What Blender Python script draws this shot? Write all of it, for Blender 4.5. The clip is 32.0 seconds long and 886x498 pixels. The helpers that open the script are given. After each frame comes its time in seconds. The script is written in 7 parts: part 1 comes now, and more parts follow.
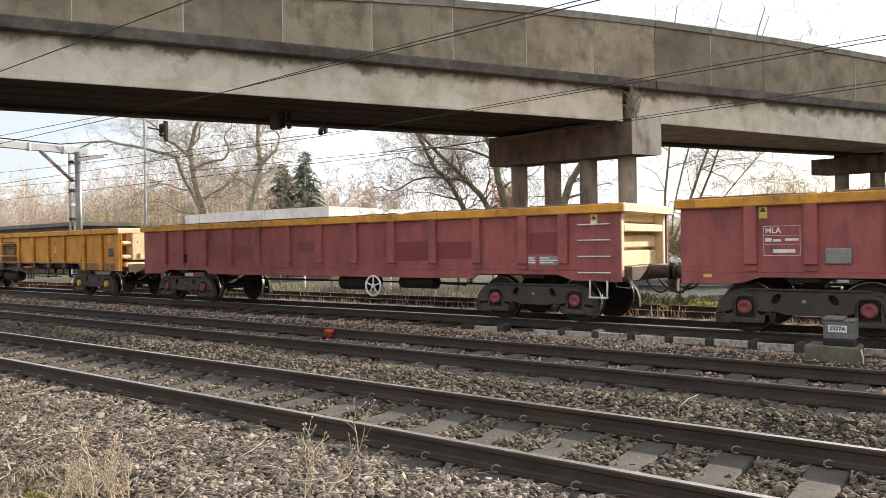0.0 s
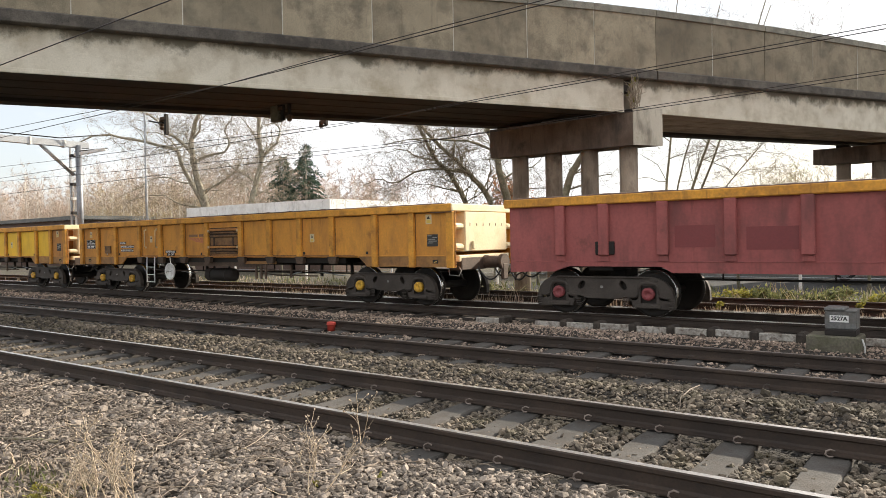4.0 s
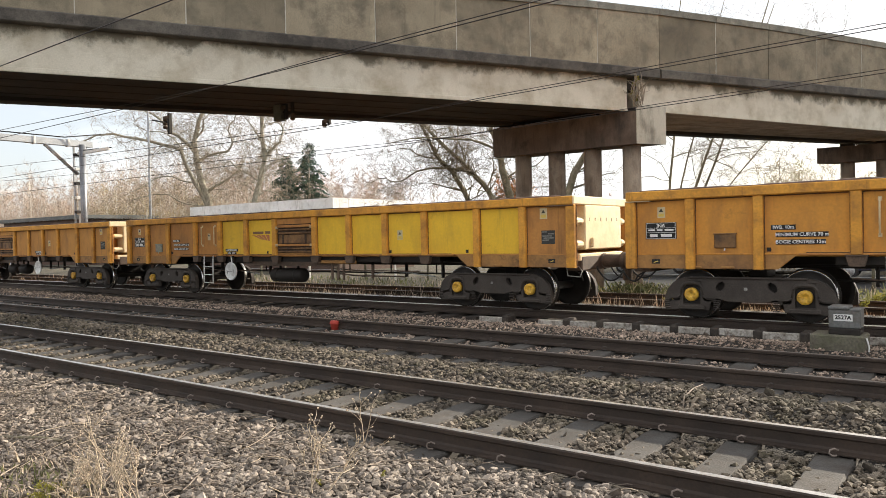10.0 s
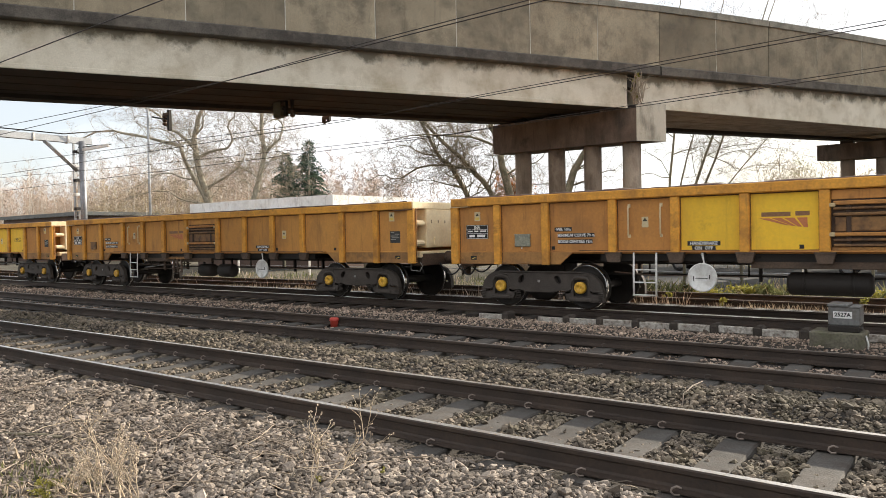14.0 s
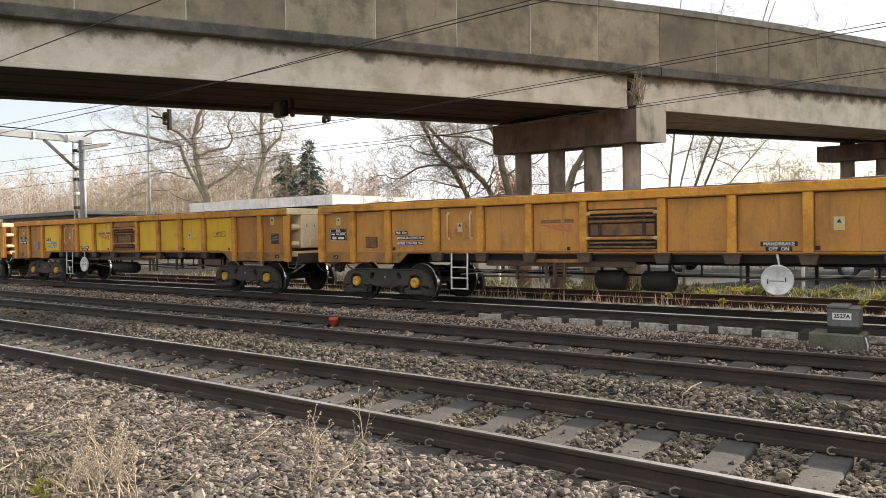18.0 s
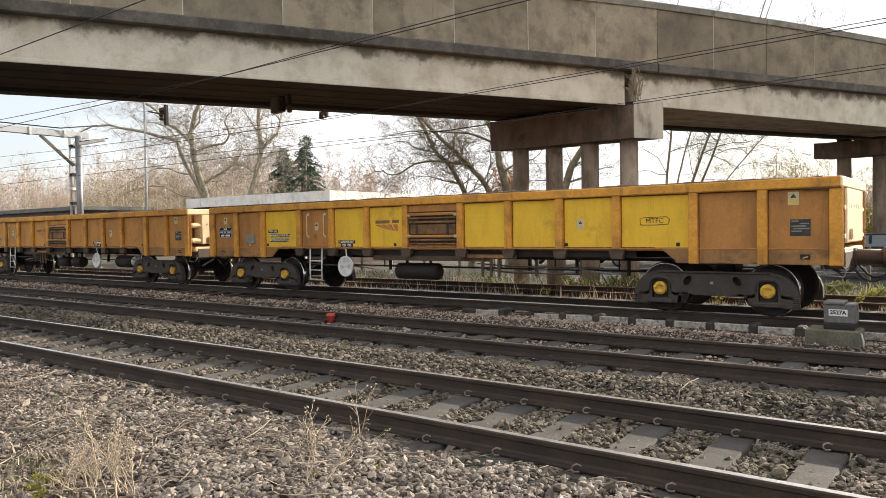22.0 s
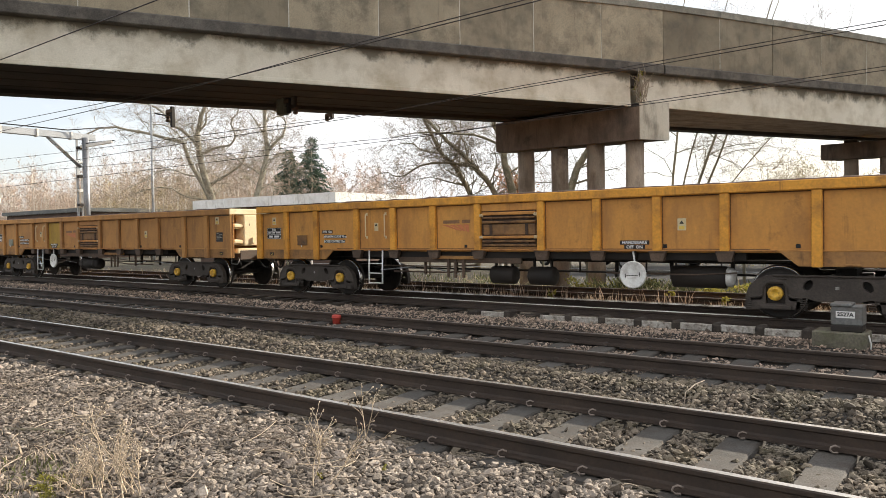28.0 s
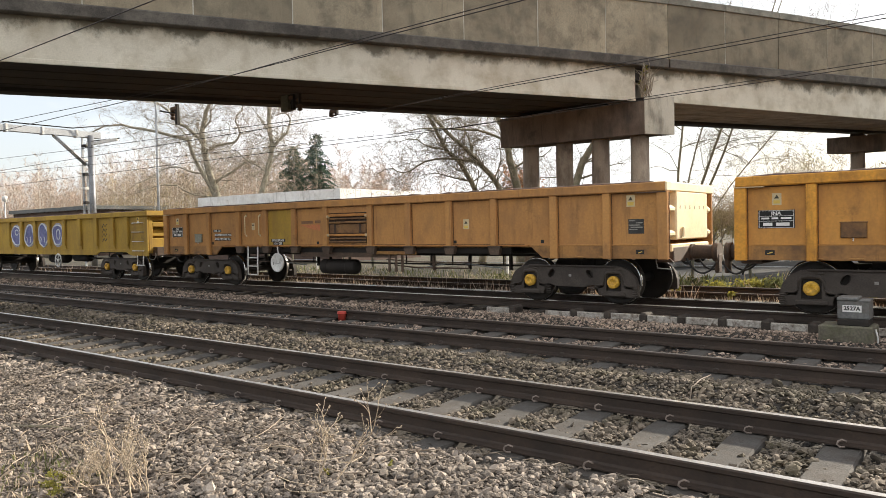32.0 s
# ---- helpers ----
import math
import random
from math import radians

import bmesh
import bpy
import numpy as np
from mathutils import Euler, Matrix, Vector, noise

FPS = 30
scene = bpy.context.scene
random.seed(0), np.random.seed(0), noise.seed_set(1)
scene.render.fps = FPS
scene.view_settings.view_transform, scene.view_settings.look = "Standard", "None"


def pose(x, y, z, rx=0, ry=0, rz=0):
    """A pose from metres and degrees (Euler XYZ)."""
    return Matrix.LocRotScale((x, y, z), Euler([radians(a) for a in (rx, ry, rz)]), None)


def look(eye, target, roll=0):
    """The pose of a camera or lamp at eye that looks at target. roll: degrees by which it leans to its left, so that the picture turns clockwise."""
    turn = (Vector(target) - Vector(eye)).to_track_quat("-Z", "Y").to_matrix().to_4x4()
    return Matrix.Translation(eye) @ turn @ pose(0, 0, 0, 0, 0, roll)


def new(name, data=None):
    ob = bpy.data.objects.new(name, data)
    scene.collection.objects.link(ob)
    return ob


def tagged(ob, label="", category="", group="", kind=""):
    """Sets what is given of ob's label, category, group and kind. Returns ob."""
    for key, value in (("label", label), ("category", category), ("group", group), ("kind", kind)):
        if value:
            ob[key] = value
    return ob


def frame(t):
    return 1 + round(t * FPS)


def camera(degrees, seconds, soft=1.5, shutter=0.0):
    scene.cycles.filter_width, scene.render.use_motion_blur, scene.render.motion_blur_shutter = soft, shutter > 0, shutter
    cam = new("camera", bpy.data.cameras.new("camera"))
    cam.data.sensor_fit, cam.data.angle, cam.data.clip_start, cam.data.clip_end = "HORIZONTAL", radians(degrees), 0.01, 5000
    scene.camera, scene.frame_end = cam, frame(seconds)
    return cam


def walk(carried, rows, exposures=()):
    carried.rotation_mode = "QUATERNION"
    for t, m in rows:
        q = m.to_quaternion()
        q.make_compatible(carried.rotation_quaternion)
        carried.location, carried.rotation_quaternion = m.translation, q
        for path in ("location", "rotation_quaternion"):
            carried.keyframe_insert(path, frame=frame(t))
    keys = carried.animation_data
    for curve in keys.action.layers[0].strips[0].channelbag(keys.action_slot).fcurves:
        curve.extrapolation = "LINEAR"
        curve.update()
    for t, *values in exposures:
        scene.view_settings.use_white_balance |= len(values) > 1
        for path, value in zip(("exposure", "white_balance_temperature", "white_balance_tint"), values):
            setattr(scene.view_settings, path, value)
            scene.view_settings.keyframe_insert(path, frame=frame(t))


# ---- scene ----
from mathutils.geometry import tessellate_polygon

# ---------------------------------------------------------------- camera
EYE = (0.0, 0.0, 1.532)
# seconds, turn to the left of the tracks' normal, tilt, lean (degrees)
PATH = [
    (0, 36.88, -0.22, -0.87), (0.5, 36.88, -0.38, -0.89), (1, 36.83, -0.44, -0.89), (1.5, 36.88, -0.46, -0.99), (2, 37.14, -0.68, -1.18),
    (2.5, 37.05, -0.54, -1.13), (3, 37.20, -0.57, -1.12), (3.5, 37.04, -0.71, -1.15), (5.5, 36.99, -1.01, -1.17), (6, 36.95, -1.03, -1.14),
    (6.5, 36.85, -1.02, -1.05), (7, 36.87, -1.06, -1.10), (7.5, 36.96, -1.05, -1.13), (8, 37.00, -0.88, -1.13), (8.5, 37.13, -0.81, -1.23),
    (9, 37.16, -0.87, -1.23), (9.5, 37.28, -0.95, -1.24), (10, 37.24, -0.93, -1.18), (10.5, 37.21, -0.89, -1.21), (11, 37.23, -1.00, -1.25),
    (11.5, 37.11, -1.06, -1.15), (12, 37.01, -0.99, -1.00), (12.5, 37.32, -1.12, -1.13), (13, 37.31, -1.16, -1.14), (13.5, 37.20, -1.18, -1.15),
    (14, 37.23, -1.16, -1.14), (14.5, 37.42, -0.87, -0.90), (16.5, 37.17, -1.07, -1.06), (17, 37.20, -1.19, -0.94), (17.5, 37.16, -1.16, -0.98),
    (18, 37.20, -1.15, -0.95), (18.5, 37.12, -1.15, -0.93), (19, 37.15, -1.25, -0.94), (19.5, 37.06, -1.29, -0.93), (20, 37.08, -1.43, -0.99),
    (20.5, 37.04, -1.34, -0.90), (21, 36.95, -1.36, -0.83), (21.5, 36.96, -1.45, -0.91), (22, 36.99, -1.46, -0.89), (22.5, 37.01, -1.41, -0.82),
    (23, 37.19, -1.37, -0.91), (23.5, 37.20, -1.40, -0.93), (24, 37.34, -1.49, -0.98), (24.5, 37.29, -1.43, -0.94), (25, 37.43, -1.45, -0.91),
    (25.5, 37.36, -1.44, -0.84), (27.5, 37.46, -1.44, -0.92), (28, 37.42, -1.33, -0.88), (28.5, 37.58, -1.26, -0.95), (29, 37.59, -1.28, -0.95),
    (29.5, 37.58, -1.25, -0.94), (30, 37.71, -1.38, -1.02), (30.5, 37.77, -1.46, -1.12), (31, 37.75, -1.49, -1.10), (31.5, 37.79, -1.51, -1.10),
    (32, 37.82, -1.65, -1.18),
]


def aim(turn, tilt, lean):
    """A hand-held camera's pose from its three angles."""
    a, p, r = radians(turn), radians(tilt), radians(lean)
    f = Vector((-math.sin(a) * math.cos(p), math.cos(a) * math.cos(p), math.sin(p)))
    right = Vector((math.cos(a), math.sin(a), 0.0))
    up = right.cross(f)
    r2 = math.cos(r) * right + math.sin(r) * up
    u2 = -math.sin(r) * right + math.cos(r) * up
    m = Matrix((r2, u2, -f)).transposed().to_4x4()
    m.translation = EYE
    return m


cam = camera(62.4, 32.0, soft=0.6, shutter=0.1)
walk(cam, [(t, aim(a, p, r)) for t, a, p, r in PATH], exposures=[(0.0, 0.86, 6250, 10), (32.0, 0.86, 6250, 10)])

# ---------------------------------------------------------------- light
SUN_TURN, SUN_HIGH = 70.0, 24.0        # degrees from +x towards +y, and above the horizon
sun_way = Vector((math.cos(radians(SUN_TURN)) * math.cos(radians(SUN_HIGH)),
                  math.sin(radians(SUN_TURN)) * math.cos(radians(SUN_HIGH)), math.sin(radians(SUN_HIGH))))
sun = new("sun", bpy.data.lights.new("sun", "SUN"))
sun.data.energy, sun.data.angle, sun.data.color = 5.0, radians(1.5), (1.0, 0.88, 0.70)
sun.matrix_world = look(sun_way * 60, (0, 0, 0))
world = bpy.data.worlds.new("sky")
scene.world = world
world.use_nodes = True
wn, wl = world.node_tree.nodes, world.node_tree.links
wn.clear()
sky = wn.new("ShaderNodeTexSky")
sky.sky_type, sky.sun_disc = "NISHITA", False
sky.sun_elevation, sky.sun_rotation = radians(SUN_HIGH), radians(90 - SUN_TURN)
sky.dust_density, sky.air_density = 2.5, 1.0
sky_pow = wn.new("ShaderNodeVectorMath")
sky_pow.operation = "SCALE"
sky_pow.inputs["Scale"].default_value = 0.10
wl.new(sky.outputs[0], sky_pow.inputs[0])
# thin bright cloud over most of the sky, with pale blue gaps
wco = wn.new("ShaderNodeTexCoord")
wmap = wn.new("ShaderNodeMapping")
wmap.inputs["Scale"].default_value = (1.0, 1.0, 2.6)
wmap.inputs["Location"].default_value = (1.9, 0.6, 0.62)
wnoi = wn.new("ShaderNodeTexNoise")
wnoi.inputs["Scale"].default_value, wnoi.inputs["Detail"].default_value = 1.7, 7.0
wramp = wn.new("ShaderNodeValToRGB")
wramp.color_ramp.elements[0].position, wramp.color_ramp.elements[1].position = 0.36, 0.56
wramp.color_ramp.elements[0].color = (0.44, 0.44, 0.44, 1)
wmix = wn.new("ShaderNodeMixRGB")
wbg, wout = wn.new("ShaderNodeBackground"), wn.new("ShaderNodeOutputWorld")
wl.new(wco.outputs["Generated"], wmap.inputs[0])
wl.new(wmap.outputs[0], wnoi.inputs["Vector"])
wl.new(wnoi.outputs[0], wramp.inputs[0])
# the cloud veil is brightest low down and thins overhead
wsep = wn.new("ShaderNodeSeparateXYZ")
wl.new(wco.outputs["Generated"], wsep.inputs[0])
wfall = wn.new("ShaderNodeMapRange")
wfall.inputs["From Min"].default_value, wfall.inputs["From Max"].default_value = 0.0, 0.7
wfall.inputs["To Min"].default_value, wfall.inputs["To Max"].default_value = 0.80, 0.70
wl.new(wsep.outputs["Z"], wfall.inputs["Value"])
wcl = wn.new("ShaderNodeVectorMath")
wcl.operation = "SCALE"
wcl.inputs[0].default_value = (1.0, 0.985, 0.96)
wl.new(wfall.outputs[0], wcl.inputs["Scale"])
wl.new(wcl.outputs[0], wmix.inputs[2])
wl.new(wramp.outputs[0], wmix.inputs[0])
wl.new(sky_pow.outputs[0], wmix.inputs[1])
wl.new(wmix.outputs[0], wbg.inputs[0])
wbg.inputs["Strength"].default_value = 1.0
wl.new(wbg.outputs[0], wout.inputs[0])


# ---------------------------------------------------------------- materials
def mat(name, a, b, rough=0.85, metal=0.0, scale=1.2, fine=30.0, bump=0.25, dirt=None, dirt_amount=0.5, streak=False,
        vary=0.0, island=False, mid=None, spread=0.22, grain=0.35, depth=0.02, offset=True, coat=0.0, thin=0.0, runs=None, runs_amount=0.6):
    """Two-scale procedural surface: a and b mixed by broad noise, fine grain in tone and relief, optional dirt or run-down streaks."""
    m = bpy.data.materials.new(name)
    m.use_nodes = True
    n, l = m.node_tree.nodes, m.node_tree.links
    bs = n["Principled BSDF"]
    co = n.new("ShaderNodeTexCoord")
    vec = co.outputs["Object"]
    info = n.new("ShaderNodeObjectInfo")
    if offset:
        mul = n.new("ShaderNodeMath")
        mul.operation = "MULTIPLY"
        mul.inputs[1].default_value = 57.0
        l.new(info.outputs["Random"], mul.inputs[0])
        add = n.new("ShaderNodeVectorMath")
        l.new(vec, add.inputs[0])
        l.new(mul.outputs[0], add.inputs[1])
        vec = add.outputs[0]
    broad = n.new("ShaderNodeTexNoise")
    broad.inputs["Scale"].default_value, broad.inputs["Detail"].default_value = scale, 6.0
    l.new(vec, broad.inputs["Vector"])
    ramp = n.new("ShaderNodeValToRGB")
    e = ramp.color_ramp.elements
    e[0].position, e[1].position = 0.5 - spread, 0.5 + spread
    e[0].color, e[1].color = (*a, 1), (*b, 1)
    if mid:
        x = ramp.color_ramp.elements.new(0.5)
        x.color = (*mid, 1)
    l.new(broad.outputs[0], ramp.inputs[0])
    col = ramp.outputs[0]
    small = n.new("ShaderNodeTexNoise")
    small.inputs["Scale"].default_value, small.inputs["Detail"].default_value = fine, 5.0
    l.new(vec, small.inputs["Vector"])
    tone = n.new("ShaderNodeMapRange")
    tone.inputs["To Min"].default_value, tone.inputs["To Max"].default_value = 1.0 - grain, 1.0 + grain
    tone.inputs["From Min"].default_value, tone.inputs["From Max"].default_value = 0.25, 0.75
    l.new(small.outputs[0], tone.inputs["Value"])
    sc = n.new("ShaderNodeVectorMath")
    sc.operation = "SCALE"
    l.new(col, sc.inputs[0])
    l.new(tone.outputs[0], sc.inputs["Scale"])
    col = sc.outputs[0]
    if vary:
        src = info.outputs["Random"]
        if island:
            geo = n.new("ShaderNodeNewGeometry")
            src = geo.outputs["Random Per Island"]
        vr = n.new("ShaderNodeMapRange")
        vr.inputs["To Min"].default_value, vr.inputs["To Max"].default_value = 1.0 - vary, 1.0 + vary
        l.new(src, vr.inputs["Value"])
        s2 = n.new("ShaderNodeVectorMath")
        s2.operation = "SCALE"
        l.new(col, s2.inputs[0])
        l.new(vr.outputs[0], s2.inputs["Scale"])
        col = s2.outputs[0]
    if dirt:
        mp = n.new("ShaderNodeMapping")
        mp.inputs["Scale"].default_value = (1.1, 1.1, 0.42) if streak else (1.0, 1.0, 1.0)
        l.new(vec, mp.inputs[0])
        dn = n.new("ShaderNodeTexNoise")
        dn.inputs["Scale"].default_value, dn.inputs["Detail"].default_value = (2.2 if streak else scale * 2.3), 8.0
        dn.inputs["Roughness"].default_value = 0.65
        l.new(mp.outputs[0], dn.inputs["Vector"])
        dr = n.new("ShaderNodeValToRGB")
        dr.color_ramp.elements[0].position, dr.color_ramp.elements[1].position = 0.45, 0.68
        l.new(dn.outputs[0], dr.inputs[0])
        dm = n.new("ShaderNodeMath")
        dm.operation = "MULTIPLY"
        dm.inputs[1].default_value = dirt_amount
        l.new(dr.outputs[0], dm.inputs[0])
        mx = n.new("ShaderNodeMixRGB")
        mx.inputs[2].default_value = (*dirt, 1)
        l.new(dm.outputs[0], mx.inputs[0])
        l.new(col, mx.inputs[1])
        col = mx.outputs[0]
    if runs:
        # thin rusty runs and scuffs that break up the paint
        for k, (sx, sz, lo, hi) in enumerate(((7.0, 0.55, 0.57, 0.72), (1.6, 1.6, 0.60, 0.70))):
            mp = n.new("ShaderNodeMapping")
            mp.inputs["Scale"].default_value = (sx, sx, sz)
            mp.inputs["Location"].default_value = (3.1 * k, 0, 1.7 * k)
            l.new(vec, mp.inputs[0])
            rn = n.new("ShaderNodeTexNoise")
            rn.inputs["Scale"].default_value, rn.inputs["Detail"].default_value, rn.inputs["Roughness"].default_value = 1.0, 9.0, 0.7
            l.new(mp.outputs[0], rn.inputs["Vector"])
            rr_ = n.new("ShaderNodeMapRange")
            rr_.inputs["From Min"].default_value, rr_.inputs["From Max"].default_value = lo, hi
            rr_.inputs["To Max"].default_value = runs_amount
            l.new(rn.outputs[0], rr_.inputs["Value"])
            mx = n.new("ShaderNodeMixRGB")
            mx.inputs[2].default_value = (*runs, 1)
            l.new(rr_.outputs[0], mx.inputs[0])
            l.new(col, mx.inputs[1])
            col = mx.outputs[0]
    l.new(col, bs.inputs["Base Color"])
    rr = n.new("ShaderNodeMapRange")
    rr.inputs["To Min"].default_value, rr.inputs["To Max"].default_value = max(0.03, rough - 0.12), min(1.0, rough + 0.12)
    l.new(small.outputs[0], rr.inputs["Value"])
    l.new(rr.outputs[0], bs.inputs["Roughness"])
    bs.inputs["Metallic"].default_value = metal
    bs.inputs["Coat Weight"].default_value = coat
    if thin:
        tl, mix, out = n.new("ShaderNodeBsdfTranslucent"), n.new("ShaderNodeMixShader"), n["Material Output"]
        mix.inputs[0].default_value = thin
        l.new(col, tl.inputs[0])
        l.new(bs.outputs[0], mix.inputs[1])
        l.new(tl.outputs[0], mix.inputs[2])
        l.new(mix.outputs[0], out.inputs["Surface"])
    if bump:
        bp = n.new("ShaderNodeBump")
        bp.inputs["Strength"].default_value, bp.inputs["Distance"].default_value = bump, depth
        l.new(small.outputs[0], bp.inputs["Height"])
        l.new(bp.outputs[0], bs.inputs["Normal"])
    return m


M_YELLOW = mat("worn_yellow_paint", (0.60, 0.262, 0.042), (0.70, 0.325, 0.05), 0.78, scale=0.55, fine=22, bump=0.06, grain=0.10,
               dirt=(0.34, 0.15, 0.042), dirt_amount=0.65, streak=True, runs=(0.15, 0.068, 0.028), runs_amount=0.5)
M_YELLOW_RAIL = mat("worn_yellow_rail_paint", (0.64, 0.29, 0.036), (0.73, 0.345, 0.044), 0.75, scale=0.9, fine=25, bump=0.08, grain=0.16,
                    dirt=(0.20, 0.085, 0.03), dirt_amount=0.65, runs=(0.13, 0.06, 0.028), runs_amount=0.6)
M_YELLOW_NEW = mat("fresh_yellow_paint", (0.78, 0.47, 0.028), (0.88, 0.545, 0.034), 0.72, scale=0.4, fine=20, bump=0.05, grain=0.06,
                   dirt=(0.52, 0.285, 0.036), dirt_amount=0.45, streak=True, runs=(0.26, 0.13, 0.03), runs_amount=0.35)
M_YELLOW_BROWN = mat("grimy_brown_yellow_paint", (0.43, 0.19, 0.05), (0.54, 0.25, 0.06), 0.82, scale=0.6, fine=22, bump=0.08, grain=0.11,
                     dirt=(0.24, 0.112, 0.042), dirt_amount=0.65, streak=True, runs=(0.12, 0.058, 0.026), runs_amount=0.55)
M_TAN_GREY = mat("faded_tan_paint", (0.42, 0.205, 0.066), (0.54, 0.275, 0.085), 0.85, scale=0.6, fine=22, bump=0.08, grain=0.12,
                 dirt=(0.27, 0.14, 0.06), dirt_amount=0.7, streak=True, runs=(0.12, 0.062, 0.034), runs_amount=0.55)
M_SKIRT = mat("grimy_skirt_paint", (0.29, 0.145, 0.05), (0.45, 0.225, 0.058), 0.7, scale=1.1, fine=22, bump=0.1, grain=0.15,
              dirt=(0.11, 0.062, 0.032), dirt_amount=0.8, runs=(0.07, 0.04, 0.022), runs_amount=0.6)
M_GUSSET = mat("brown_grimed_bracket", (0.07, 0.048, 0.034), (0.13, 0.085, 0.056), 0.8, scale=3, fine=40, bump=0.2)
M_RESIDUE = mat("rust_brown_load_dust", (0.07, 0.04, 0.028), (0.15, 0.088, 0.06), 0.95, scale=4, fine=30, bump=0.4)
M_LABEL_BG = mat("aged_label_cream", (0.52, 0.42, 0.24), (0.62, 0.52, 0.32), 0.6, scale=8, bump=0.0, grain=0.1)
M_DOOR = mat("rust_stained_door_sheet", (0.13, 0.065, 0.028), (0.30, 0.155, 0.05), 0.7, scale=1.6, fine=22, bump=0.1, grain=0.2, dirt=(0.05, 0.028, 0.018), dirt_amount=0.85)
# near-black gap colour stands in for shade between the rails; posts share it
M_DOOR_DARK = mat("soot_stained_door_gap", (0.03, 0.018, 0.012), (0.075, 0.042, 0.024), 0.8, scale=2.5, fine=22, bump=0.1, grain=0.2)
# strip colour holds both brown grime and the shade along edges
M_SEAM = mat("grimy_seam_line", (0.09, 0.045, 0.02), (0.17, 0.085, 0.03), 0.8, scale=2.5, fine=30, bump=0.1, grain=0.3)
M_MUSTARD = mat("mustard_yellow_paint", (0.38, 0.235, 0.034), (0.48, 0.31, 0.04), 0.8, scale=0.7, fine=20, bump=0.07, grain=0.12, dirt=(0.24, 0.14, 0.04), dirt_amount=0.65, streak=True,
                runs=(0.12, 0.07, 0.03))
M_TAN = mat("dull_tan_yellow_paint", (0.50, 0.23, 0.054), (0.61, 0.298, 0.068), 0.82, scale=0.55, fine=22, bump=0.06, grain=0.10,
            dirt=(0.29, 0.138, 0.048), dirt_amount=0.65, streak=True, runs=(0.13, 0.064, 0.03), runs_amount=0.5)
M_CREAM_OLD = mat("worn_pale_hinge_paint", (0.42, 0.32, 0.17), (0.55, 0.42, 0.24), 0.65, scale=3, fine=20, bump=0.1, grain=0.2)
# yellow end paint lightened to cream, so the colour carries the sun on it
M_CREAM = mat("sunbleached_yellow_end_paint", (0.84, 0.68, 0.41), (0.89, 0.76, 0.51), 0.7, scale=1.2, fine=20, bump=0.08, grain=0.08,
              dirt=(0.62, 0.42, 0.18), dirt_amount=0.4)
M_RED = mat("faded_maroon_paint", (0.29, 0.078, 0.072), (0.37, 0.108, 0.098), 0.8, scale=0.5, fine=20, bump=0.08, grain=0.13,
            dirt=(0.12, 0.05, 0.046), dirt_amount=0.65, streak=True, runs=(0.10, 0.045, 0.035), runs_amount=0.5)
M_RED_PATCH = mat("repainted_dark_red_patch", (0.17, 0.03, 0.032), (0.21, 0.042, 0.04), 0.5, scale=0.9, bump=0.05, grain=0.1)
M_GRIME = mat("oily_black_underframe", (0.009, 0.007, 0.0055), (0.026, 0.019, 0.014), 0.75, scale=2.0, fine=40, bump=0.2)
M_BOGIE = mat("grey_bogie_casting", (0.042, 0.034, 0.028), (0.074, 0.060, 0.049), 0.8, scale=2.2, fine=45, bump=0.25, dirt=(0.04, 0.03, 0.023), dirt_amount=0.6)
M_RUST = mat("brown_rust_steel", (0.07, 0.042, 0.026), (0.13, 0.08, 0.05), 0.85, scale=3, fine=50, bump=0.3)
M_DRAW = mat("oily_brown_drawgear", (0.06, 0.04, 0.028), (0.125, 0.08, 0.055), 0.7, scale=3, fine=40, bump=0.2)
M_HUB_Y = mat("yellow_axle_cap", (0.62, 0.34, 0.03), (0.70, 0.42, 0.04), 0.55, scale=6, bump=0.1, dirt=(0.2, 0.1, 0.03), dirt_amount=0.5)
M_HUB_R = mat("dull_red_axle_cap", (0.18, 0.035, 0.04), (0.26, 0.06, 0.06), 0.6, scale=6, bump=0.1)
M_STEEL = mat("polished_steel", (0.52, 0.51, 0.50), (0.68, 0.67, 0.65), 0.22, 1.0, scale=5, bump=0.05, grain=0.1)
M_WHEEL = mat("dark_wheel_steel", (0.014, 0.011, 0.009), (0.030, 0.024, 0.019), 0.65, 0.2, scale=4, bump=0.15)
M_WHITE_BOARD = mat("grimy_white_board_paint", (0.30, 0.27, 0.23), (0.50, 0.47, 0.42), 0.85, scale=6, fine=30, bump=0.3, grain=0.3, dirt=(0.11, 0.08, 0.06), dirt_amount=0.9)
M_WHITE = mat("dirty_white_paint", (0.66, 0.65, 0.62), (0.78, 0.77, 0.74), 0.6, scale=3, fine=30, bump=0.1, grain=0.1, dirt=(0.35, 0.31, 0.26), dirt_amount=0.6)
M_BLACK = mat("black_plate", (0.012, 0.012, 0.012), (0.022, 0.021, 0.02), 0.8, scale=5, bump=0.03, grain=0.1)
M_PLATE = mat("dark_grey_data_plate", (0.035, 0.034, 0.032), (0.06, 0.058, 0.054), 0.85, scale=5, bump=0.03, grain=0.15)
M_HANDRAIL = mat("yellowed_cream_handrail", (0.60, 0.48, 0.27), (0.70, 0.58, 0.36), 0.6, scale=5, bump=0.05, grain=0.15)
M_LETTER = mat("white_lettering", (0.72, 0.71, 0.68), (0.8, 0.79, 0.76), 0.6, scale=8, bump=0.0, grain=0.08)
M_LABEL_Y = mat("yellow_warning_label", (0.62, 0.44, 0.08), (0.7, 0.5, 0.1), 0.5, scale=8, bump=0.0, grain=0.1)
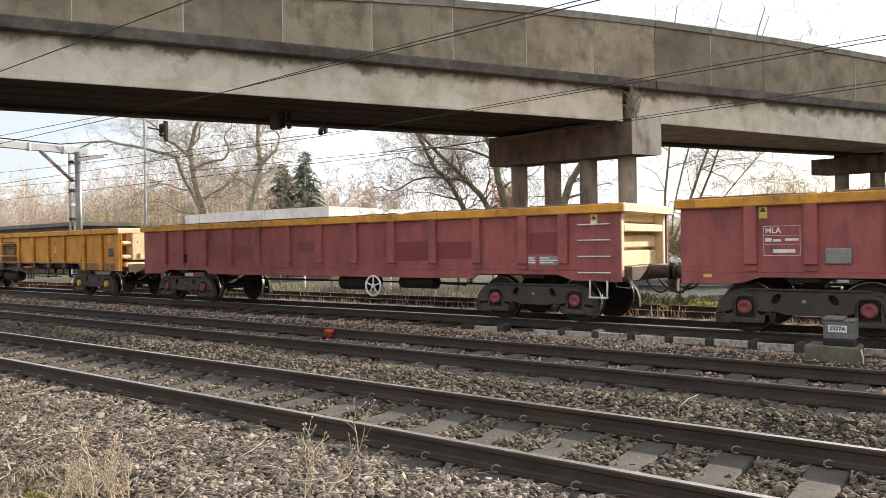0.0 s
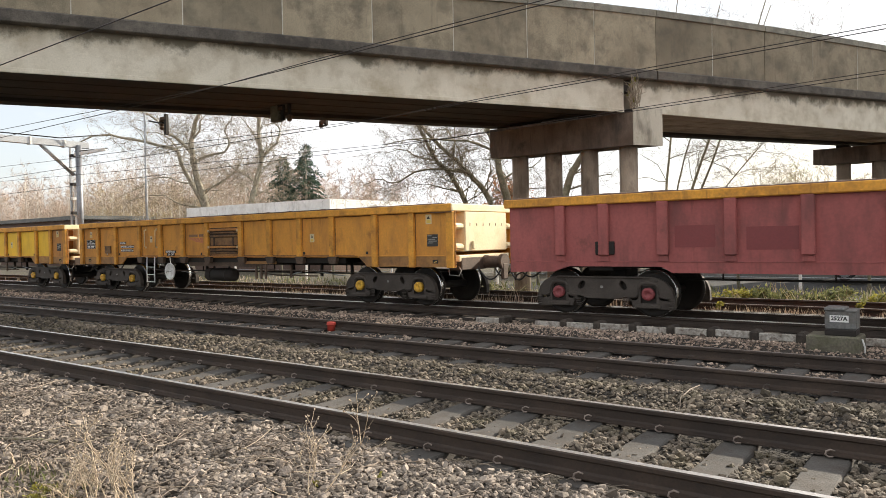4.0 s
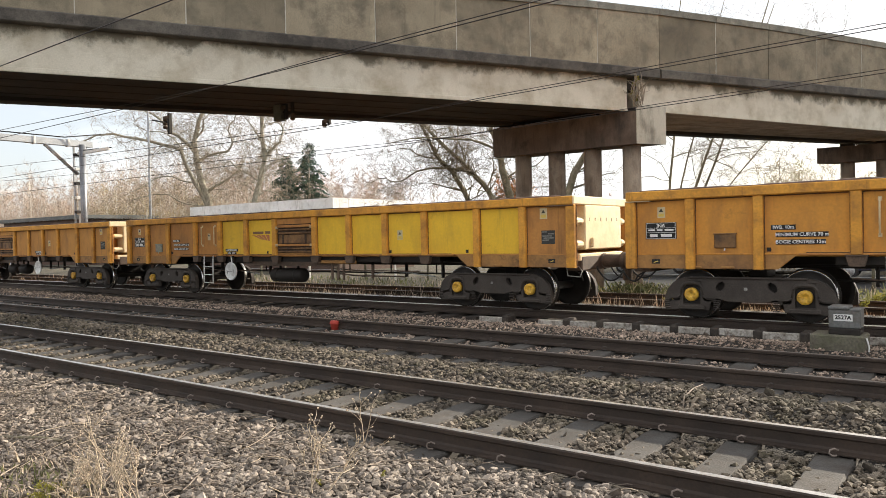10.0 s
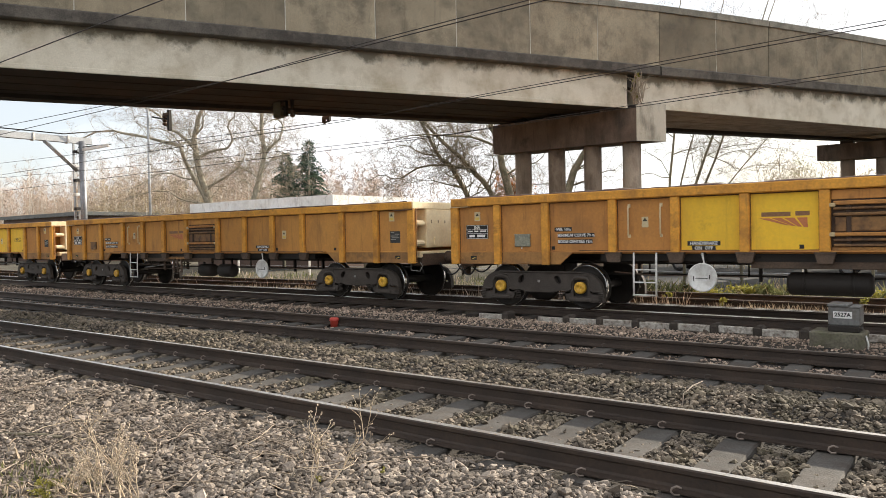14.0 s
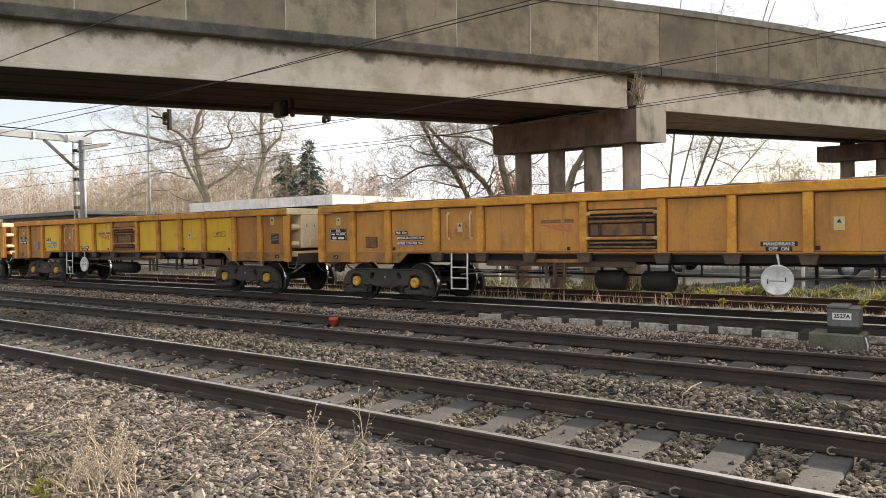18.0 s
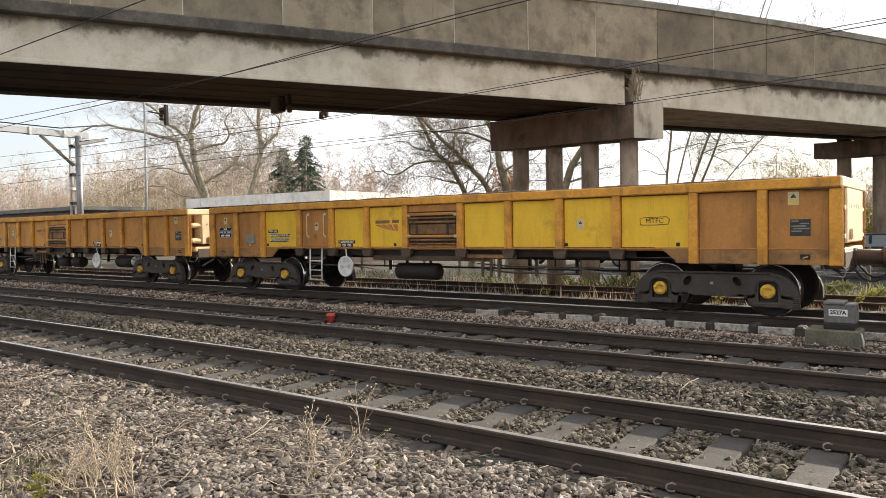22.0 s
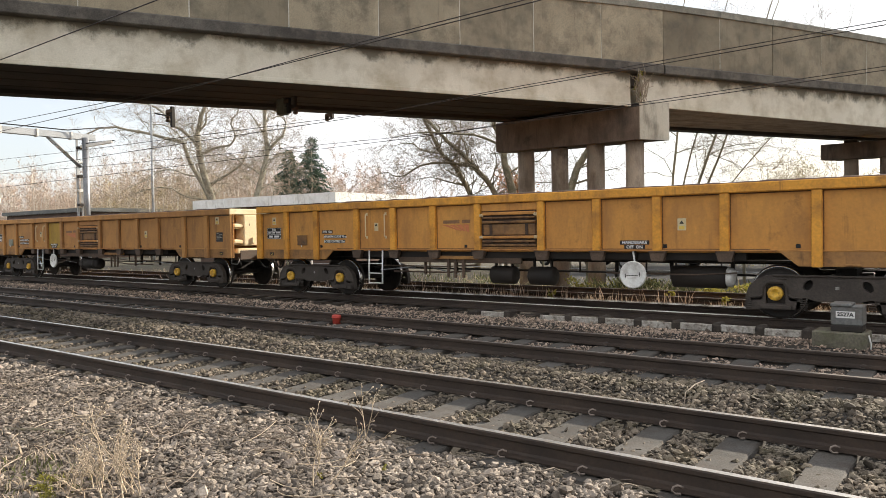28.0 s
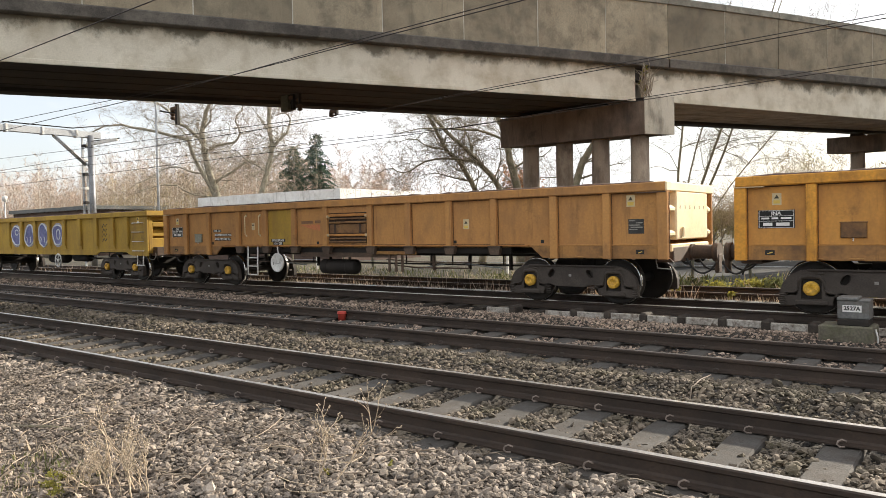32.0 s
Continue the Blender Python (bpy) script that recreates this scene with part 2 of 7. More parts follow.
M_RED_LOGO = mat("faded_red_stripe_paint", (0.46, 0.15, 0.055), (0.54, 0.18, 0.065), 0.6, scale=6, bump=0.0, grain=0.15)
M_NAME = mat("faded_name_paint", (0.17, 0.085, 0.04), (0.26, 0.13, 0.055), 0.6, scale=6, bump=0.0, grain=0.25)
M_HOLDER = mat("grey_green_holder", (0.19, 0.19, 0.145), (0.27, 0.265, 0.20), 0.6, scale=5, bump=0.05)
M_BAY = mat("grey_plastic_holder", (0.20, 0.20, 0.18), (0.28, 0.27, 0.24), 0.6, scale=5, bump=0.05)
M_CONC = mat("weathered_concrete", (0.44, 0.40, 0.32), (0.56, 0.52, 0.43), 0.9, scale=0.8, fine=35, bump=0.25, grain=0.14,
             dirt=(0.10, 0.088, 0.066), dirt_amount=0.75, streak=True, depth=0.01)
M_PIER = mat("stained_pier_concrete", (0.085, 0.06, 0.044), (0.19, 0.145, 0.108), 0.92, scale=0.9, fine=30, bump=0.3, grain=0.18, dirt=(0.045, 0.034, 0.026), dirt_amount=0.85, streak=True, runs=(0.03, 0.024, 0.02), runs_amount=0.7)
M_COLUMN = mat("weathered_column_concrete", (0.21, 0.16, 0.118), (0.36, 0.29, 0.215), 0.92, scale=0.9, fine=30, bump=0.3, grain=0.18, dirt=(0.10, 0.068, 0.048), dirt_amount=0.8, streak=True, runs=(0.06, 0.045, 0.034), runs_amount=0.55)
# soffit pair: dark for deck shade and soot, brown for light off the ground
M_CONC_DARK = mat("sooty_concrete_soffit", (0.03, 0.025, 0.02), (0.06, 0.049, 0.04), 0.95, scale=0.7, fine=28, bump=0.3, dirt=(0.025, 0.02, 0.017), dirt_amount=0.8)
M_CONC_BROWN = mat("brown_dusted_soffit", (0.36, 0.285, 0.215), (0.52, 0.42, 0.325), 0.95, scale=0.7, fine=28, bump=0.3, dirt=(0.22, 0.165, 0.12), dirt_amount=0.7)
M_CORNICE = mat("blackened_concrete_cornice", (0.052, 0.045, 0.039), (0.11, 0.098, 0.085), 0.92, scale=1.1, fine=35, bump=0.3, dirt=(0.25, 0.22, 0.175), dirt_amount=0.4)
M_PANEL = mat("exposed_aggregate_panel", (0.205, 0.17, 0.118), (0.34, 0.29, 0.205), 0.95, scale=0.8, fine=60, bump=0.4, grain=0.3, vary=0.24,
              dirt=(0.10, 0.087, 0.066), dirt_amount=0.7, depth=0.008, runs=(0.075, 0.064, 0.05), runs_amount=0.4)
M_COPING = mat("grey_concrete_coping", (0.20, 0.185, 0.15), (0.29, 0.27, 0.22), 0.92, scale=1.3, fine=40, bump=0.35, vary=0.1, dirt=(0.09, 0.085, 0.07), dirt_amount=0.6)
def stained_girder():
    """Pale girder concrete with black growth that hangs from its upper edge in ragged runs."""
    m = mat("stained_girder_concrete", (0.58, 0.53, 0.43), (0.70, 0.65, 0.54), 0.9, scale=0.6, fine=30, bump=0.2, grain=0.1, depth=0.01, offset=False,
            dirt=(0.36, 0.30, 0.20), dirt_amount=0.75)
    n, l = m.node_tree.nodes, m.node_tree.links
    bs = n["Principled BSDF"]
    col = bs.inputs["Base Color"].links[0].from_socket
    co = n.new("ShaderNodeTexCoord")
    mp = n.new("ShaderNodeMapping")
    mp.inputs["Scale"].default_value = (1.05, 1.0, 0.85)
    l.new(co.outputs["Object"], mp.inputs[0])
    ns = n.new("ShaderNodeTexNoise")
    ns.inputs["Scale"].default_value, ns.inputs["Detail"].default_value, ns.inputs["Roughness"].default_value = 1.1, 10.0, 0.72
    l.new(mp.outputs[0], ns.inputs["Vector"])
    sep = n.new("ShaderNodeSeparateXYZ")
    l.new(co.outputs["Object"], sep.inputs[0])
    run = n.new("ShaderNodeMapRange")
    run.inputs["From Min"].default_value, run.inputs["From Max"].default_value = 5.55, 6.30
    run.inputs["To Min"].default_value, run.inputs["To Max"].default_value = -0.24, 0.28
    l.new(sep.outputs["Z"], run.inputs["Value"])
    ad = n.new("ShaderNodeMath")
    l.new(ns.outputs[0], ad.inputs[0])
    l.new(run.outputs[0], ad.inputs[1])
    rp = n.new("ShaderNodeValToRGB")
    rp.color_ramp.elements[0].position, rp.color_ramp.elements[1].position = 0.52, 0.66
    l.new(ad.outputs[0], rp.inputs[0])
    mx = n.new("ShaderNodeMixRGB")
    mx.inputs[2].default_value = (0.11, 0.094, 0.066, 1)
    sc = n.new("ShaderNodeMath")
    sc.operation = "MULTIPLY"
    sc.inputs[1].default_value = 0.85
    l.new(rp.outputs[0], sc.inputs[0])
    l.new(sc.outputs[0], mx.inputs[0])
    l.new(col, mx.inputs[1])
    l.new(mx.outputs[0], bs.inputs["Base Color"])
    return m


M_GIRDER = stained_girder()
M_JOINT = mat("pale_joint_sealant", (0.50, 0.48, 0.42), (0.60, 0.58, 0.52), 0.9, scale=4, bump=0.1)
M_SLEEPER = mat("grey_concrete_sleeper", (0.052, 0.047, 0.041), (0.092, 0.084, 0.075), 0.92, scale=3.0, fine=60, bump=0.3, vary=0.15,
                dirt=(0.055, 0.040, 0.030), dirt_amount=0.75, runs=(0.035, 0.028, 0.022), runs_amount=0.6)
M_TIMBER = mat("black_timber_sleeper", (0.03, 0.024, 0.02), (0.07, 0.055, 0.042), 0.9, scale=4, fine=40, bump=0.4, vary=0.2)
M_RAIL = mat("rusty_rail_side", (0.030, 0.021, 0.016), (0.060, 0.040, 0.028), 0.7, 0.15, scale=2.5, fine=50, bump=0.2)
M_RAILDULL = mat("dull_rail_head", (0.15, 0.13, 0.112), (0.23, 0.20, 0.175), 0.5, 0.5, scale=2.0, fine=60, bump=0.08, grain=0.15)
M_RAILTOP = mat("shiny_rail_head", (0.62, 0.60, 0.57), (0.78, 0.76, 0.73), 0.36, 1.0, scale=2.0, fine=60, bump=0.05, grain=0.12)
M_CLIP = mat("rusty_spring_clip", (0.19, 0.15, 0.125), (0.28, 0.23, 0.195), 0.7, 0.2, scale=12, bump=0.1)
M_STONE = mat("granite_ballast_stone", (0.105, 0.083, 0.066), (0.31, 0.262, 0.215), 0.85, scale=3.0, fine=70, bump=0.4, grain=0.25, vary=0.7, island=True,
              dirt=(0.11, 0.082, 0.056), dirt_amount=0.55)
M_STONE_PALE = mat("pale_siding_stone", (0.16, 0.13, 0.10), (0.34, 0.30, 0.24), 0.9, scale=2.0, fine=60, bump=0.3, grain=0.25, vary=0.6, island=True)
M_STONE_BROWN = mat("brown_littered_ballast_stone", (0.18, 0.132, 0.10), (0.44, 0.345, 0.27), 0.92, scale=2.0, fine=70, bump=0.4, grain=0.25, vary=0.65, island=True)
M_STONE_DARK = mat("brake_dusted_ballast_stone", (0.078, 0.062, 0.046), (0.205, 0.166, 0.125), 0.9, scale=1.2, fine=70, bump=0.4, grain=0.25, vary=0.6, island=True,
                   dirt=(0.10, 0.086, 0.042), dirt_amount=0.55)
# bed colour darkened to stand in for shade in the gaps between stones
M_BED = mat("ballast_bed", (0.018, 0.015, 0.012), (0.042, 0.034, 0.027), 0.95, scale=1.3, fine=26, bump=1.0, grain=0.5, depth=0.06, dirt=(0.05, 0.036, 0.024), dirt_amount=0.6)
M_CLIP_DARK = mat("dark_spring_clip", (0.05, 0.04, 0.034), (0.085, 0.07, 0.06), 0.7, 0.2, scale=12, bump=0.1)
M_EARTH = mat("brown_lineside_earth", (0.05, 0.04, 0.03), (0.11, 0.09, 0.06), 0.95, scale=0.6, fine=14, bump=0.8, grain=0.4, depth=0.08, dirt=(0.10, 0.11, 0.05), dirt_amount=0.5)
M_TRODDEN = mat("trodden_brown_earth", (0.085, 0.064, 0.045), (0.20, 0.158, 0.115), 0.95, scale=2.2, fine=34, bump=1.0, grain=0.5, depth=0.05, dirt=(0.06, 0.045, 0.03), dirt_amount=0.6)
M_BARK = mat("grey_brown_bark", (0.24, 0.215, 0.17), (0.50, 0.455, 0.365), 0.95, scale=3, fine=25, bump=0.6, dirt=(0.20, 0.20, 0.09), dirt_amount=0.5)
M_BARK_DARK = mat("dark_mossy_bark", (0.13, 0.108, 0.076), (0.31, 0.265, 0.18), 0.95, scale=3, fine=25, bump=0.7, grain=0.4, dirt=(0.13, 0.13, 0.05), dirt_amount=0.6)
M_TWIG_DARK = mat("dark_bare_twigs", (0.17, 0.138, 0.10), (0.31, 0.26, 0.19), 0.95, scale=2, bump=0.0)
M_TWIG = mat("bare_twigs", (0.21, 0.17, 0.125), (0.38, 0.315, 0.235), 0.95, scale=2, bump=0.0)
M_TWIG_PALE = mat("pale_birch_twigs", (0.34, 0.265, 0.20), (0.48, 0.39, 0.31), 0.95, scale=0.4, bump=0.0)
M_BIRCH = mat("pale_birch_stems", (0.44, 0.39, 0.32), (0.62, 0.57, 0.49), 0.9, scale=2, fine=12, bump=0.1)
M_WOOD_FAR = mat("winter_woodland_twigs", (0.42, 0.30, 0.225), (0.56, 0.425, 0.335), 0.98, scale=0.12, fine=1.5, bump=0.0, grain=0.25)
M_CONIFER = mat("dark_conifer_needles", (0.03, 0.06, 0.042), (0.08, 0.125, 0.075), 0.85, scale=1.2, fine=10, bump=0.0, grain=0.35, vary=0.4, island=True, thin=0.25)
M_LEAF_G = mat("yellow_green_hedge_leaf", (0.16, 0.16, 0.03), (0.34, 0.30, 0.06), 0.7, scale=0.9, fine=8, bump=0.0, grain=0.35, vary=0.35, island=True, thin=0.45)
M_LEAF_O = mat("russet_beech_leaf", (0.34, 0.13, 0.04), (0.46, 0.21, 0.08), 0.8, scale=1, fine=8, bump=0.0, grain=0.3, vary=0.3, island=True, thin=0.5)
M_LEAF_P = mat("pale_yellow_catkin", (0.44, 0.40, 0.20), (0.62, 0.57, 0.34), 0.8, scale=1, fine=8, bump=0.0, grain=0.3, vary=0.3, island=True)
M_HAZE_TWIG = mat("golden_hedge_twigs", (0.30, 0.23, 0.12), (0.44, 0.35, 0.20), 0.95, scale=0.4, fine=4, bump=0.0, grain=0.3)
M_WEED = mat("green_trackside_weed", (0.075, 0.09, 0.03), (0.20, 0.20, 0.085), 0.7, scale=1.5, fine=9, bump=0.0, grain=0.3, vary=0.5, island=True, thin=0.45)
M_STRAW = mat("dry_straw_stems", (0.44, 0.35, 0.25), (0.62, 0.52, 0.39), 0.85, scale=4, fine=20, bump=0.0, grain=0.2, vary=0.35, island=True, thin=0.2)
M_STALK = mat("reddish_dead_stalks", (0.38, 0.27, 0.19), (0.60, 0.48, 0.37), 0.85, scale=4, fine=20, bump=0.0, grain=0.2, vary=0.35, island=True, thin=0.2)
M_TWIG_GROUND = mat("grey_fallen_twigs", (0.16, 0.125, 0.095), (0.34, 0.28, 0.22), 0.9, scale=3, fine=20, bump=0.0, vary=0.4, island=True)
M_GALV = mat("galvanised_steel", (0.34, 0.35, 0.36), (0.46, 0.47, 0.48), 0.5, 0.5, scale=2, fine=20, bump=0.05)
M_POST = mat("dulled_zinc_post", (0.16, 0.165, 0.175), (0.25, 0.255, 0.27), 0.45, 0.6, scale=2, fine=20, bump=0.05)
M_WIRE = mat("dark_overhead_wire", (0.03, 0.025, 0.022), (0.05, 0.04, 0.036), 0.6, 0.3, scale=4, bump=0.0)
M_FASCIA = mat("peeling_white_fascia", (0.76, 0.75, 0.72), (0.86, 0.85, 0.83), 0.8, scale=0.6, fine=6, bump=0.1, grain=0.08, dirt=(0.45, 0.41, 0.35), dirt_amount=0.4, runs=(0.10, 0.085, 0.065), runs_amount=0.6)
M_BRICK = mat("soot_dark_brick", (0.065, 0.042, 0.033), (0.12, 0.08, 0.06), 0.9, scale=1, fine=18, bump=0.3)
M_ROOF = mat("grey_felt_roof", (0.11, 0.115, 0.11), (0.17, 0.175, 0.165), 0.9, scale=0.6, fine=10, bump=0.2)
M_BLUE = mat("dark_blue_car_paint", (0.006, 0.010, 0.028), (0.008, 0.014, 0.036), 0.3, 0.1, scale=2, bump=0.0, grain=0.05, coat=0.4)
M_SILVER = mat("silver_car_paint", (0.42, 0.43, 0.44), (0.46, 0.47, 0.48), 0.3, 0.5, scale=2, bump=0.0, grain=0.05, coat=0.8)
M_RUBBER = mat("black_rubber", (0.018, 0.018, 0.018), (0.03, 0.03, 0.03), 0.8, scale=6, bump=0.1)
M_TAR = mat("car_park_asphalt", (0.028, 0.027, 0.026), (0.05, 0.048, 0.046), 0.92, scale=0.7, fine=40, bump=0.3)
M_CASE = mat("grey_cabinet_plastic", (0.115, 0.115, 0.11), (0.165, 0.165, 0.158), 0.6, scale=3, fine=30, bump=0.08, dirt=(0.12, 0.09, 0.065), dirt_amount=0.5)
M_PLINTH = mat("mossy_concrete_plinth", (0.085, 0.075, 0.055), (0.165, 0.15, 0.11), 0.95, scale=3, fine=35, bump=0.4, dirt=(0.10, 0.11, 0.05), dirt_amount=0.5)
M_CONE = mat("bright_red_plastic", (0.42, 0.045, 0.03), (0.52, 0.07, 0.045), 0.55, scale=6, bump=0.05, grain=0.1)
M_GRAF_M = mat("lilac_overspray", (0.30, 0.30, 0.36), (0.42, 0.42, 0.50), 0.7, scale=3, fine=12, bump=0.0, grain=0.25)
M_GRAF_B = mat("blue_spray_paint", (0.09, 0.10, 0.24), (0.17, 0.18, 0.36), 0.6, scale=3, fine=12, bump=0.0, grain=0.3)
M_GRAF_W = mat("white_spray_paint", (0.62, 0.64, 0.68), (0.72, 0.74, 0.78), 0.6, scale=3, fine=12, bump=0.0, grain=0.15)
M_GRAF_D = mat("black_marker_paint", (0.03, 0.03, 0.02), (0.06, 0.05, 0.03), 0.6, scale=6, fine=14, bump=0.0, grain=0.3)
M_GLASS = bpy.data.materials.new("tinted_glass")
M_GLASS.use_nodes = True
_b = M_GLASS.node_tree.nodes["Principled BSDF"]
_b.inputs["Base Color"].default_value = (0.05, 0.07, 0.08, 1)
_b.inputs["Roughness"].default_value = 0.06
_b.inputs["Coat Weight"].default_value = 1.0


# ---------------------------------------------------------------- mesh tools
BUILD_HEIGHT = [1.0]                     # height factor of the kind of thing being built


class Geo:
    """Gathers points and faces for one mesh."""

    def __init__(self):
        self.v, self.f, self.s = [], [], []

    def add(self, verts, faces, smooth=False):
        k = len(self.v)
        self.v += [tuple(p) for p in verts]
        self.f += [tuple(i + k for i in q) for q in faces]
        self.s += [smooth] * len(faces)
        return self

    def join(self, other):
        return self.add(other.v, other.f)

    def box(self, x0, x1, y0, y1, z0, z1, c=0.0):
        """A block; c is the width of its worn, chamfered edges."""
        if c <= 0:
            v = [(x, y, z) for x in (x0, x1) for y in (y0, y1) for z in (z0, z1)]
            return self.add(v, [(0, 1, 3, 2), (4, 6, 7, 5), (0, 4, 5, 1), (2, 3, 7, 6), (0, 2, 6, 4), (1, 5, 7, 3)])
        c = min(c, (x1 - x0) * 0.45, (y1 - y0) * 0.45, (z1 - z0) * 0.45)
        bx, by, bz = (x0, x1), (y0, y1), (z0, z1)
        v, idx = [], {}
        for i in (0, 1):
            for j in (0, 1):
                for k in (0, 1):
                    p = [bx[i], by[j], bz[k]]
                    d = [c if q == 0 else -c for q in (i, j, k)]
                    for a in range(3):
                        q = [p[t] + (0 if t == a else d[t]) for t in range(3)]
                        idx[i, j, k, a] = len(v)
                        v.append(q)
        f = []
        for a in range(3):
            o = [t for t in range(3) if t != a]
            for s in (0, 1):
                ring = []
                for p, q in ((0, 0), (1, 0), (1, 1), (0, 1)):
                    key = [0, 0, 0]
                    key[a], key[o[0]], key[o[1]] = s, p, q
                    ring.append(idx[(*key, a)])
                f.append(ring)
        for a in range(3):
            o = [t for t in range(3) if t != a]
            for p in (0, 1):
                for q in (0, 1):
                    k0, k1 = [0, 0, 0], [0, 0, 0]
                    k0[a], k1[a] = 0, 1
                    for kk in (k0, k1):
                        kk[o[0]], kk[o[1]] = p, q
                    f.append((idx[(*k0, o[0])], idx[(*k1, o[0])], idx[(*k1, o[1])], idx[(*k0, o[1])]))
        for i in (0, 1):
            for j in (0, 1):
                for k in (0, 1):
                    f.append((idx[i, j, k, 0], idx[i, j, k, 1], idx[i, j, k, 2]))
        return self.add(v, f)

    def tube(self, pts, radii, n=8, cap=True, smooth=True):
        """A round bar through pts."""
        pts = [Vector(p) for p in pts]
        if not isinstance(radii, (list, tuple)):
            radii = [radii] * len(pts)
        k = len(self.v)
        side = None
        for i, p in enumerate(pts):
            d = (pts[min(i + 1, len(pts) - 1)] - pts[max(i - 1, 0)]).normalized()
            if side is None:
                side = d.orthogonal().normalized()
            side = (side - d * side.dot(d)).normalized()
            up = d.cross(side)
            for j in range(n):
                a = 2 * math.pi * j / n
                q = p + (side * math.cos(a) + up * math.sin(a)) * radii[i]
                self.v.append((q.x, q.y, q.z))
        for i in range(len(pts) - 1):
            for j in range(n):
                a, b = k + i * n + j, k + i * n + (j + 1) % n
                self.f.append((a, b, b + n, a + n))
                self.s.append(smooth)
        if cap:
            self.f.append(tuple(k + j for j in reversed(range(n))))
            self.f.append(tuple(k + (len(pts) - 1) * n + j for j in range(n)))
            self.s += [False, False]
        return self

    def prism(self, outline, axis, a0, a1, smooth=False):
        """A flat outline pushed along an axis (0 x, 1 y, 2 z); the outline runs in the other two, in order."""
        n = len(outline)

        def at(p, a):
            q = list(p)
            q.insert(axis, a)
            return q
        v = [at(p, a0) for p in outline] + [at(p, a1) for p in outline]
        f = [tuple(range(n)), tuple(reversed(range(n, 2 * n)))]
        f += [(i, i + n, (i + 1) % n + n, (i + 1) % n) for i in range(n)]
        return self.add(v, f, smooth)

    def lathe(self, profile, axis_point, n=24, axis=1, cap=True):
        """A turned shape: profile of (along, radius) about an axis through axis_point."""
        k = len(self.v)
        o = [t for t in range(3) if t != axis]
        for al, r in profile:
            for j in range(n):
                a = 2 * math.pi * j / n
                p = list(axis_point)
                p[axis] += al
                p[o[0]] += r * math.cos(a)
                p[o[1]] += r * math.sin(a)
                self.v.append(tuple(p))
        for i in range(len(profile) - 1):
            for j in range(n):
                a, b = k + i * n + j, k + i * n + (j + 1) % n
                self.f.append((a, b, b + n, a + n))
                self.s.append(True)
        if cap:
            self.f += [tuple(k + j for j in range(n)), tuple(k + (len(profile) - 1) * n + j for j in reversed(range(n)))]
            self.s += [False, False]
        return self

    def slab(self, outline, holes, y0, y1):
        """A plate in the xz plane between y0 and y1, with holes cut right through it."""
        loops = [outline] + holes
        flat = [p for q in loops for p in q]
        tris = tessellate_polygon([[Vector((x, z, 0)) for x, z in q] for q in loops])
        n = len(flat)
        v = [(x, y0, z) for x, z in flat] + [(x, y1, z) for x, z in flat]
        f = [tuple(t) for t in tris] + [(t[2] + n, t[1] + n, t[0] + n) for t in tris]
        k = 0
        for q in loops:
            m = len(q)
            f += [(k + i, k + (i + 1) % m, k + (i + 1) % m + n, k + i + n) for i in range(m)]
            k += m
        return self.add(v, f)

    def mesh(self, name, material):
        me = bpy.data.meshes.new(name)
        me.from_pydata([(x, y, z * BUILD_HEIGHT[0]) for x, y, z in self.v], [], self.f)
        me.polygons.foreach_set("use_smooth", self.s)
        bm = bmesh.new()
        bm.from_mesh(me)
        bmesh.ops.recalc_face_normals(bm, faces=bm.faces)
        bm.to_mesh(me)
        bm.free()
        if material:
            me.materials.append(material)
        return me


def part(name, geo, material, parent=None, label="", at=None):
    """Links a Geo (or a ready mesh) as ONE mesh object, under a thing or a part."""
    me = geo.mesh(name, material) if isinstance(geo, Geo) else geo
    ob = new(name, me)
    if parent is not None:
        ob.parent = parent
    if at is not None:
        ob.matrix_basis = at
    if label:
        ob["label"] = label
    return ob


def thing(name, at, label, category, group="", kind=""):
    e = new(name)
    e.empty_display_size = 0.3
    e.matrix_basis = at
    return tagged(e, label, category, group, kind)


def lettering(text, size, material, parent, at, name="lettering", label="", bold=0.0015):
    """Raised paint letters in the built-in font, as a mesh."""
    cu = bpy.data.curves.new(name, "FONT")
    cu.body, cu.size, cu.align_x, cu.align_y = text, size, "CENTER", "CENTER"
    cu.extrude, cu.offset = 0.0008, bold
    cu.resolution_u = 2
    tmp = bpy.data.objects.new(name, cu)
    scene.collection.objects.link(tmp)
    bpy.context.view_layer.update()
    me = bpy.data.meshes.new_from_object(tmp.evaluated_get(bpy.context.evaluated_depsgraph_get()))
    bpy.data.objects.remove(tmp)
    bpy.data.curves.remove(cu)
    me.materials.clear()
    me.materials.append(material)
    return part(name, me, material, parent, label, at)


def smoothstep(a, b, x):
    t = min(1.0, max(0.0, (x - a) / (b - a)))
    return t * t * (3 - 2 * t)


# ---------------------------------------------------------------- plan: tracks run along x, y is the distance from the eye's line
GAUGE = 1.505                                    # between rail centres
NEAR_RAILS = (4.65, 8.39, 13.16, 16.22)          # nearer rail of each of the four tracks
TRAIN_Y = NEAR_RAILS[2] + GAUGE / 2


